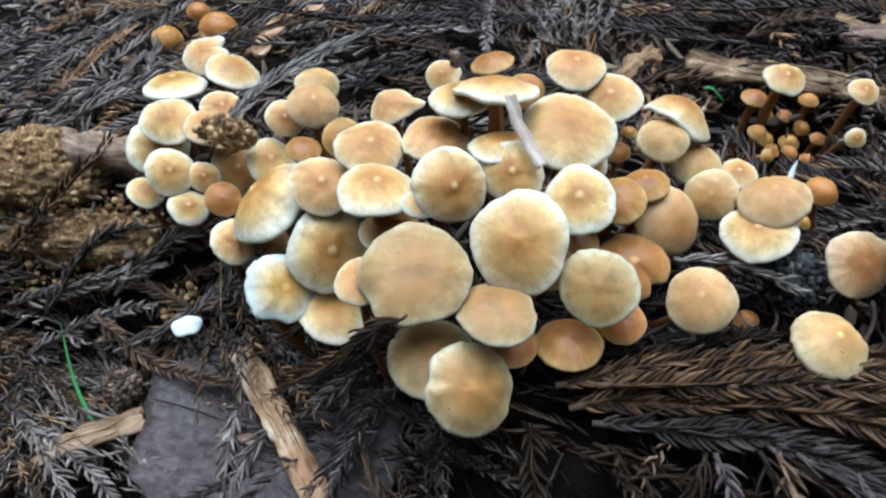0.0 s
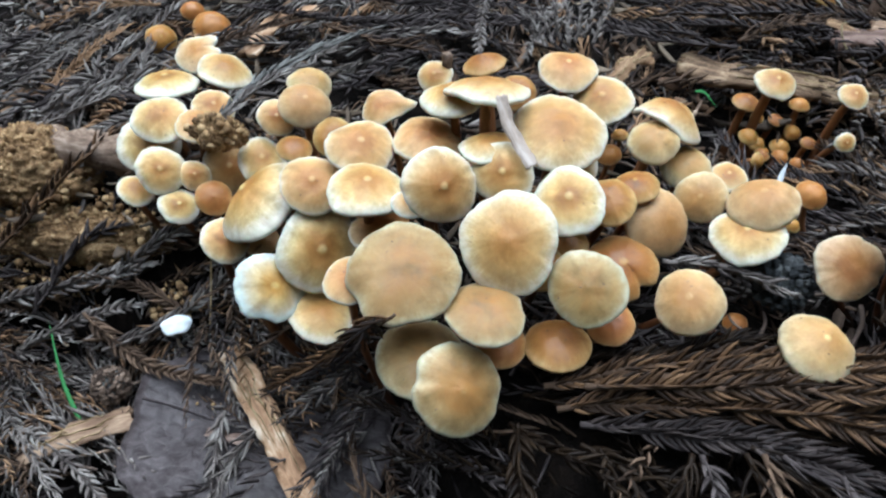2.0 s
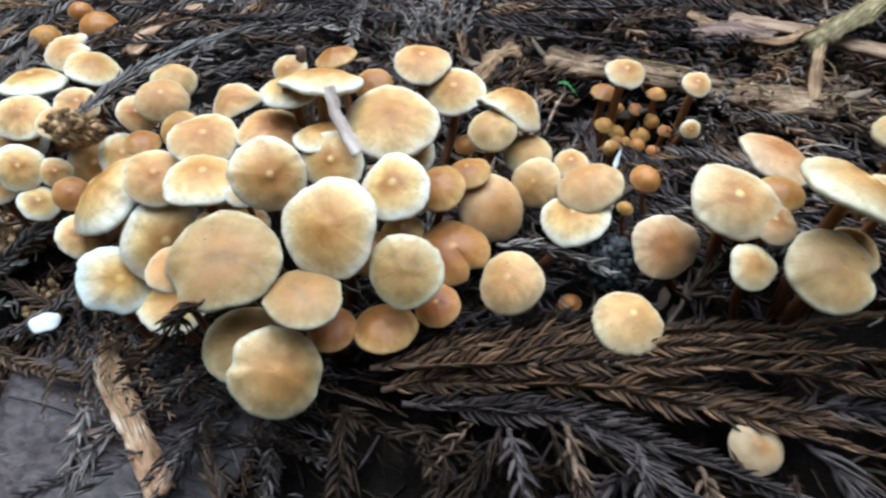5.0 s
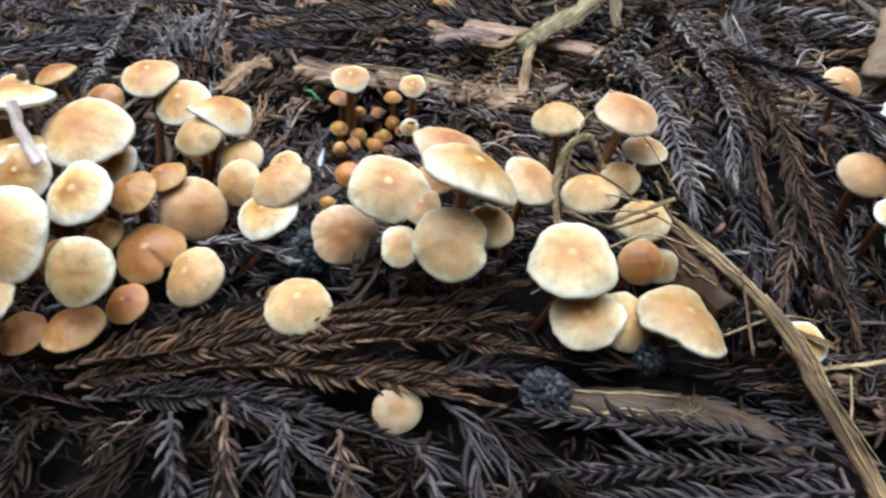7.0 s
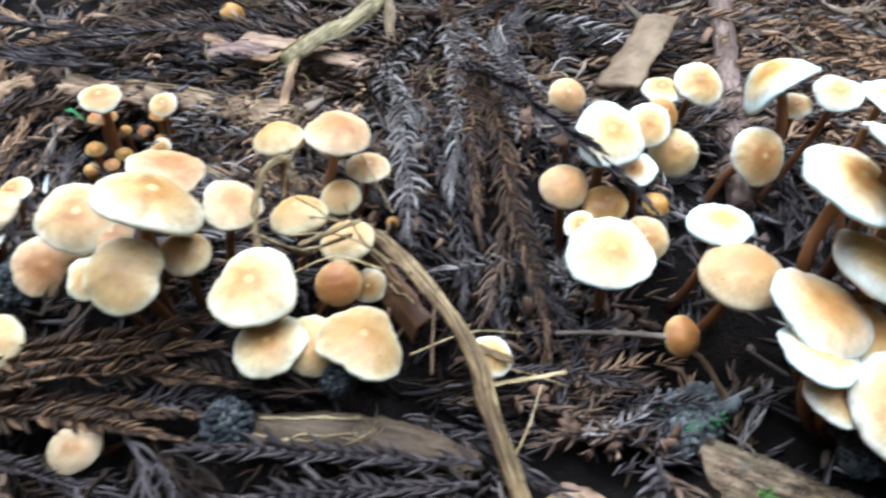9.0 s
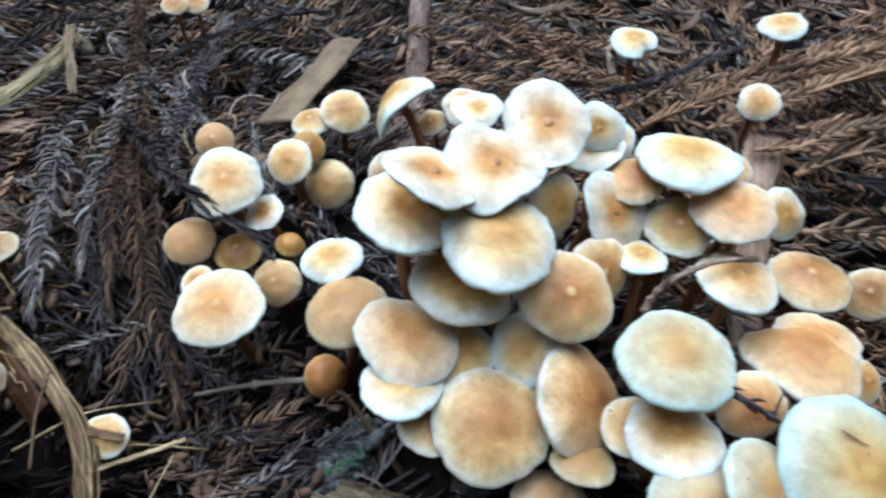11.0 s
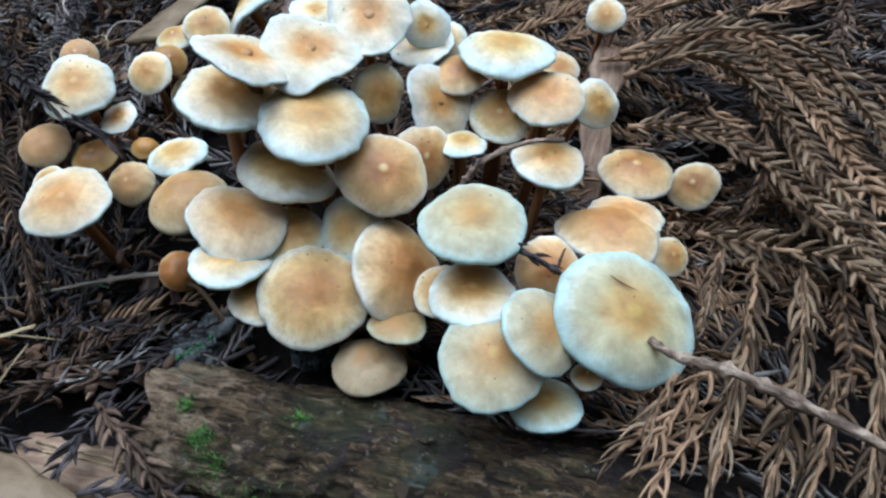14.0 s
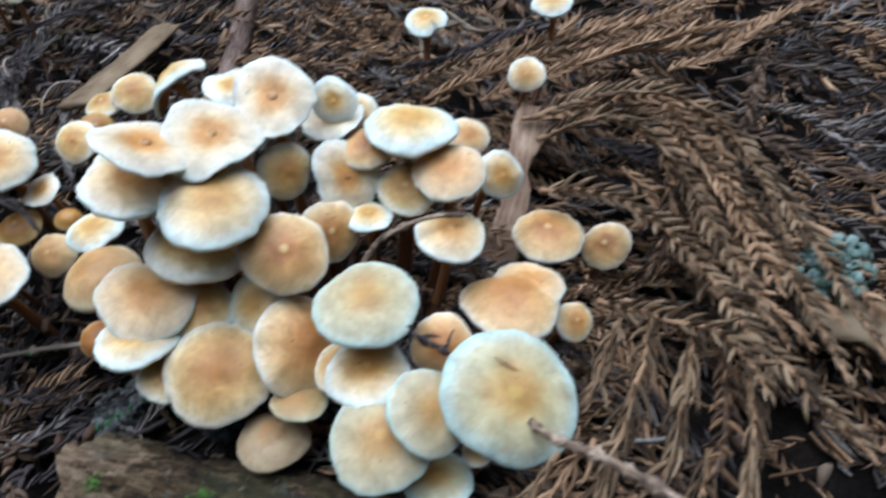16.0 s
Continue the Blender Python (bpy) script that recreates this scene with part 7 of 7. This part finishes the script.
# straws between the stems
STRAWS = [
    [(0.229, 0.168, 0.020), (0.236, 0.180, 0.040), (0.250, 0.196, 0.036), (0.262, 0.180, 0.020)],
    [(0.250, 0.200, 0.030), (0.262, 0.180, 0.034), (0.272, 0.156, 0.022)],
    [(0.228, 0.160, 0.034), (0.246, 0.150, 0.034), (0.268, 0.146, 0.024)],
    [(0.232, 0.140, 0.040), (0.252, 0.136, 0.036), (0.276, 0.128, 0.020)],
    [(0.286, 0.094, 0.020), (0.305, 0.092, 0.018), (0.324, 0.088, 0.014)],
    [(0.296, 0.064, 0.012), (0.304, 0.074, 0.014), (0.313, 0.088, 0.016)],
    [(0.268, 0.100, 0.020), (0.290, 0.104, 0.022), (0.312, 0.108, 0.014)],
    [(-0.105, 0.235, 0.022), (-0.105, 0.223, 0.023), (-0.105, 0.209, 0.021)],
]
for k, pts in enumerate((
    raised([(0.2208, 0.1440, 0.0648), (0.2214, 0.1559, 0.0790), (0.2272, 0.1633, 0.0890), (0.2350, 0.1637, 0.0911), (0.2388, 0.1560, 0.0826)]),
    raised([(0.2355, 0.1330, 0.0765), (0.2464, 0.1339, 0.0798), (0.2572, 0.1348, 0.0830)]),
    raised([(0.2207, 0.1434, 0.0749), (0.2371, 0.1371, 0.0707), (0.2543, 0.1376, 0.0749)]),
    raised([(0.2523, 0.1418, 0.0857), (0.2568, 0.1331, 0.0763), (0.2653, 0.1259, 0.0694)]),
    raised([(0.2331, 0.1543, 0.0841), (0.2427, 0.1489, 0.0797), (0.2474, 0.1453, 0.0764)]),
    raised([(0.2325, 0.1266, 0.0699), (0.2472, 0.1275, 0.0740), (0.2622, 0.1222, 0.0706)]))):
    slab("straw_band", "curled dry straw band among young caps", "straw", pts, 0.0016 if k else 0.0026, 0.0004, STRAW, 30 + 25 * k, 0.35, 0.15, 90 + k, 0.0003)
for k, pts in enumerate(STRAWS):
    rod("straw", "thin dry straw-coloured fibre", "straw", pts, 0.0005, 0.0003, STRAW, 0, 6, 70 + k)

cone((0.206, 0.094, 0.010), 0.0092, 20, "dark grey weathered cedar cone among sprays")
cone((0.243, 0.101, 0.010), 0.0075, -30, "small dark grey cedar cone under mushrooms")
cone((-0.1519, 0.191, 0.012), 0.0100, 35, "dark brown open cedar cone in litter", FLAKE_EACH)
cone((0.127, 0.172, 0.010), 0.0115, -15, "dark crumbling cedar cone beside caps")
cone((0.402, 0.037, 0.006), 0.0080, 25, "small dark weathered cedar cone beside the log")
lump("soil_clod", "grey-green crumbling clod of soil beside the log", "soil", (0.3716, 0.0745, 0.004), (0.0115, 0.0095, 0.0080), CLOD, 71, 0.4, 1100, CLOD)
lump("soil_clod", "small grey crumbling clod of soil by the log", "soil", (0.3610, 0.0680, 0.004), (0.0075, 0.0070, 0.0070), CLOD, 72, 0.4, 600, CLOD)
crumbs("soil_crumbs", "grey lumps of soil heaped on the clod", (0.3690, 0.0720, 0.008), (0.0125, 0.0085), 90, 0.0026, CLOD, 36, tall=0.35)
crumbs("leaf_scraps", "reddish-brown scraps of leaf and bark in the hollow", (0.333, 0.088, 0.010), (0.036, 0.034), 90, 0.0040, LEAF_SCRAP, 38, tall=0.10, flat=True)
crumbs("leaf_scraps", "dull brown scraps of leaf on the litter behind", (0.300, 0.160, 0.010), (0.050, 0.060), 80, 0.0036, LEAF_SCRAP, 39, tall=0.06, flat=True)
crumbs("lichen", "bright green bits on the grey clod", (0.3660, 0.0640, 0.012), (0.007, 0.004), 26, 0.0009, GREEN, 37, tall=0.3)
slab("bark_piece", "reddish-brown piece of bark standing in the hollow", "bark", raised([(0.3600, 0.1190, 0.034), (0.3525, 0.1120, 0.024), (0.3472, 0.1071, 0.0165), (0.3440, 0.0990, 0.010)]), 0.0085, 0.0018, BARK_PINK, 12, 0.25, 0.1, 131, 0.0010)
slab("bark_piece", "narrow reddish splinter of bark in the hollow", "bark", raised([(0.3680, 0.1180, 0.036), (0.3640, 0.1120, 0.027), (0.3610, 0.1060, 0.019)]), 0.0040, 0.0014, BARK_PINK, -20, 0.3, 0.1, 132, 0.0006)
rod("twig", "thin grey twig lying across the hollow", "twig", raised([(0.3235, 0.1050, 0.0440), (0.3380, 0.1010, 0.0455), (0.3510, 0.0965, 0.0470), (0.3625, 0.0925, 0.0470)]), 0.0007, 0.0012, WOOD_GREY, 3, 8, 133)
rod("stalk", "bent dry brown stalk leaning on the log", "twig", raised([(0.3690, 0.0880, 0.0440), (0.3735, 0.0830, 0.0410), (0.3780, 0.0720, 0.0330), (0.3837, 0.0584, 0.0229)]), 0.0008, 0.0013, BARK_STRIP, 0, 8, 134)
lump("rotten_wood_lump", "tan crumbling lump of rotten wood on the bank", "rotten wood", (-0.208, 0.280, 0.004), (0.034, 0.022, 0.020), CRUMBLE, 81, 0.3, 1500)
lump("rotten_wood_lump", "orange-brown rotten wood crumbling down the bank", "rotten wood", (-0.180, 0.254, -0.006), (0.048, 0.012, 0.013), CRUMBLE, 82, 0.3, 900)
crumbs("wood_crumbs", "heap of tan rotten wood crumbs", (-0.205, 0.278, 0.008), (0.035, 0.026), 900, 0.0024, CRUMB, 7)
crumbs("wood_crumbs", "orange-brown rotten wood crumbs on the bank", (-0.190, 0.250, 0.002), (0.055, 0.018), 700, 0.0020, CRUMB, 8, tall=0.3)
lump("crumb_clot", "clot of tan crumbs at the foot of a grey spray", "rotten wood", (-0.0935, 0.2470, 0.0535 - ground_z(-0.0935, 0.2470)), (0.0095, 0.0065, 0.0070), CRUMBLE, 83, 0.4, 600)
crumbs("wood_crumbs", "small heap of tan crumbs in litter", (-0.128, 0.224, 0.006), (0.010, 0.008), 120, 0.0018, CRUMB, 10)
rod("branch", "pale brown bark-covered branch stub", "branch", [(-0.205, 0.290, 0.012), (-0.170, 0.280, 0.013), (-0.135, 0.274, 0.008)], 0.0100, 0.0085, STUB_BARK, 1, 14, 15)
slab("wood_chip", "orange-brown chip of rotten wood with white fibres", "wood", [(-0.096, 0.202, 0.015), (-0.082, 0.180, 0.017), (-0.066, 0.156, 0.015), (-0.050, 0.130, 0.013)], 0.0125, 0.004, WOOD_ORANGE, 8, 0.16, 0.12, 61, 0.001, fibres=6)
slab("wood_chip", "short tan chip of bark", "wood", [(-0.1810, 0.1600, 0.010), (-0.1590, 0.1676, 0.013), (-0.1376, 0.1755, 0.010)], 0.015, 0.003, WOOD_PINK, -12, 0.34, 0.12, 62, 0.001, fibres=6)
slab("bark_piece", "brown torn piece of bark", "bark", [(-0.106, 0.352, 0.012), (-0.094, 0.374, 0.018), (-0.070, 0.384, 0.018)], 0.011, 0.003, WOOD_ORANGE, 10, 0.2, 0.1, 63, 0.001)


def dead_leaf():
    """A broad flat dead leaf, damp and purplish, with a midrib and a ragged margin."""
    thing = new("dead_leaf")
    x0, y0 = -0.078, 0.164
    thing.location = (x0, y0, ground_z(x0, y0) + 0.005)
    thing.rotation_euler = (0, 0, radians(-18))
    tagged(thing, "broad damp purplish-brown dead leaf lying flat", "leaf")
    rings, seg = 12, 64
    top = [(0, 0, 0)]
    for i in range(1, rings + 1):
        s = i / rings
        for j in range(seg):
            a = 2 * math.pi * j / seg
            q = s * (1 + 0.10 * noise.noise((2 * math.cos(a), 2 * math.sin(a), 1.0)) + 0.035 * noise.noise((9 * math.cos(a), 9 * math.sin(a), 1.0)) * s)
            x, y = 0.062 * q * math.cos(a), 0.048 * q * math.sin(a)
            top.append((x, y, 0.003 * noise.noise((x * 30, y * 30, 2)) + 0.004 * s ** 4 * math.sin(3 * a) + 0.0006 * abs(math.sin(240 * (x - abs(y) * 0.8)))))
    faces = [(0, 1 + j, 1 + (j + 1) % seg) for j in range(seg)]
    for i in range(rings - 1):
        for j in range(seg):
            a, b = 1 + i * seg, 1 + (i + 1) * seg
            faces.append((a + j, b + j, b + (j + 1) % seg, a + (j + 1) % seg))
    n = len(top)
    low = [(x, y, z - 0.0005) for x, y, z in top]
    faces += [tuple(k + n for k in q[::-1]) for q in faces]
    a = 1 + (rings - 1) * seg
    faces += [(a + j, n + a + j, n + a + (j + 1) % seg, a + (j + 1) % seg) for j in range(seg)]
    blade = part("blade", mesh("blade", top + low, faces, LEAF), None, thing)
    v, f, uv = tube([Vector((-0.058 + 0.0116 * i, 0.001 * math.sin(i), 0.0012)) for i in range(11)], [0.0008 - 0.00004 * i for i in range(11)], 6)
    part("midrib", mesh("midrib", v, f, LEAF, uv), None, blade)


dead_leaf()
slab("bark_piece", "flat brown chip lying on the leaf", "bark", [(-0.0988, 0.1635, 0.010), (-0.0880, 0.1602, 0.011), (-0.0772, 0.1569, 0.010)], 0.0045, 0.0010, ROOT_BARK, 5, 0.25, 0.05, 64, 0.0005)
rod("twig", "thin straight brown twig beside the leaf", "twig", [(-0.1551, 0.1571, 0.010), (-0.1340, 0.1603, 0.012), (-0.1133, 0.1635, 0.010)], 0.0007, 0.0005, TWIG, 2, 7, 65)
crumbs("wood_crumbs", "yellowish crumbs fallen on the leaf", (-0.098, 0.166, 0.009), (0.034, 0.022), 60, 0.0007, CRUMB, 66, tall=0.02)


def flat_blade(name, label, category, points, width, mat):
    """A narrow leaf that tapers to its tip, folded along the middle."""
    m, line = along(placed(points))
    pts = glide(line, 16)
    v, f = [], []
    for i, p in enumerate(pts):
        w = width * (1 - (i / 15) ** 2) * (0.6 + 0.4 * min(1, i / 3))
        v += [p + Vector((0, -w, 0.3 * w)), p, p + Vector((0, w, 0.3 * w)), p + Vector((0, 0, -0.0003))]
    for i in range(15):
        a, b = 4 * i, 4 * i + 4
        f += [(a, b, b + 1, a + 1), (a + 1, b + 1, b + 2, a + 2), (a + 2, b + 2, b + 3, a + 3), (a + 3, b + 3, b, a)]
    ob = part(name, mesh(name, v, f, mat))
    ob.matrix_basis = m
    return tagged(ob, label, category)


def white_petal(spot):
    """A small cupped petal."""
    x, y, h = spot
    v, f, seg = [], [], 28
    for z0 in (0.0, -0.0006):
        for i in range(6):
            s = i / 5
            for j in range(seg):
                a = 2 * math.pi * j / seg
                q = s * (1 + 0.08 * math.sin(2 * a + 1) + 0.05 * math.sin(5 * a))
                v.append((0.0066 * q * math.cos(a), 0.0052 * q * math.sin(a), z0 + 0.0016 * (1 - s * s) + 0.0005 * math.sin(3 * a) * s))
    for i in range(5):
        for j in range(seg):
            a, b = i * seg, (i + 1) * seg
            q = (a + j, b + j, b + (j + 1) % seg, a + (j + 1) % seg)
            f += [q, tuple(6 * seg + k for k in q[::-1])]
    f += [(5 * seg + j, 11 * seg + j, 11 * seg + (j + 1) % seg, 5 * seg + (j + 1) % seg) for j in range(seg)]
    ob = part("white_petal", mesh("white_petal", v, f, PETAL))
    ob.matrix_basis = Matrix.Translation((x, y, ground_z(x, y) + h)) @ pose(0, 0, 0, 25, 0, 15)
    tagged(ob, "small bluish-white petal on dark litter", "petal")


flat_blade("grass_blade", "fresh green blade of grass", "grass", [(-0.163, 0.176, 0.006), (-0.176, 0.194, 0.012), (-0.189, 0.220, 0.014)], 0.0011, GREEN)
flat_blade("grass_blade", "short green blade at a twig", "grass", raised([(0.3405, 0.1075, 0.0365), (0.3362, 0.1093, 0.0380), (0.3310, 0.1105, 0.0370)]), 0.0007, GREEN)
flat_blade("green_leaflet", "tiny bright green leaflet", "leaf", [(0.126, 0.292, 0.014), (0.130, 0.290, 0.016), (0.136, 0.286, 0.014)], 0.0016, GREEN)
flat_blade("green_leaflet", "tiny bright green leaflet", "leaf", raised([(0.3560, 0.0750, 0.0235), (0.3574, 0.0770, 0.0255), (0.3590, 0.0790, 0.0245)]), 0.0008, GREEN)
white_petal((-0.1212, 0.2096, 0.023))
flat_blade("white_petal", "narrow white scrap beside young mushrooms", "petal", raised([(0.1345, 0.210, 0.057), (0.1355, 0.212, 0.060), (0.137, 0.214, 0.064)]), 0.0012, PETAL)


def straw_tuft(spot):
    """A little tuft of pale dry fibres."""
    rng = random.Random(5)
    x, y, h = spot
    form = needle_arrays(1.0, 0.035, 3, 3, 0.4)
    base = Vector((x, y, ground_z(x, y) + h))
    items = [(form, pose(0, 0, 0, 0, rng.uniform(-50, 5), rng.uniform(0, 360)), base + Vector((rng.uniform(-0.004, 0.004), rng.uniform(-0.003, 0.003), 0)), rng.uniform(0.005, 0.010)) for _ in range(22)]
    tagged(stamp("straw_tuft", items, STRAW), "tuft of pale dry fibres on decayed wood", "straw")


straw_tuft((0.249, 0.080, 0.010))
crumbs("lichen", "pale grey-green lichen at the foot of the branch", (0.258, 0.050, 0.004), (0.014, 0.004), 60, 0.0007, LICHEN, 31, tall=0.3)
crumbs("lichen", "grey-green lichen clump among dry sprays", (0.612, -0.024, 0.026), (0.014, 0.012), 260, 0.0022, LICHEN, 32)
slab("wood_piece", "tan piece of wood under dry sprays", "wood", [(0.600, -0.020, 0.016), (0.612, -0.046, 0.018), (0.620, -0.075, 0.016)], 0.022, 0.004, WOOD_TAN, 5, 0.2, 0.08, 33)
for k in range(7):
    spray("grey", [(0.056 + 0.004 * k, 0.322 + 0.003 * (k % 3), 0.018), (0.050 + 0.006 * k, 0.334, 0.026), (0.044 + 0.008 * k, 0.346 + 0.002 * (k % 2), 0.028 + 0.003 * (k % 3))], 0.0062, 38, False, 0.0009)
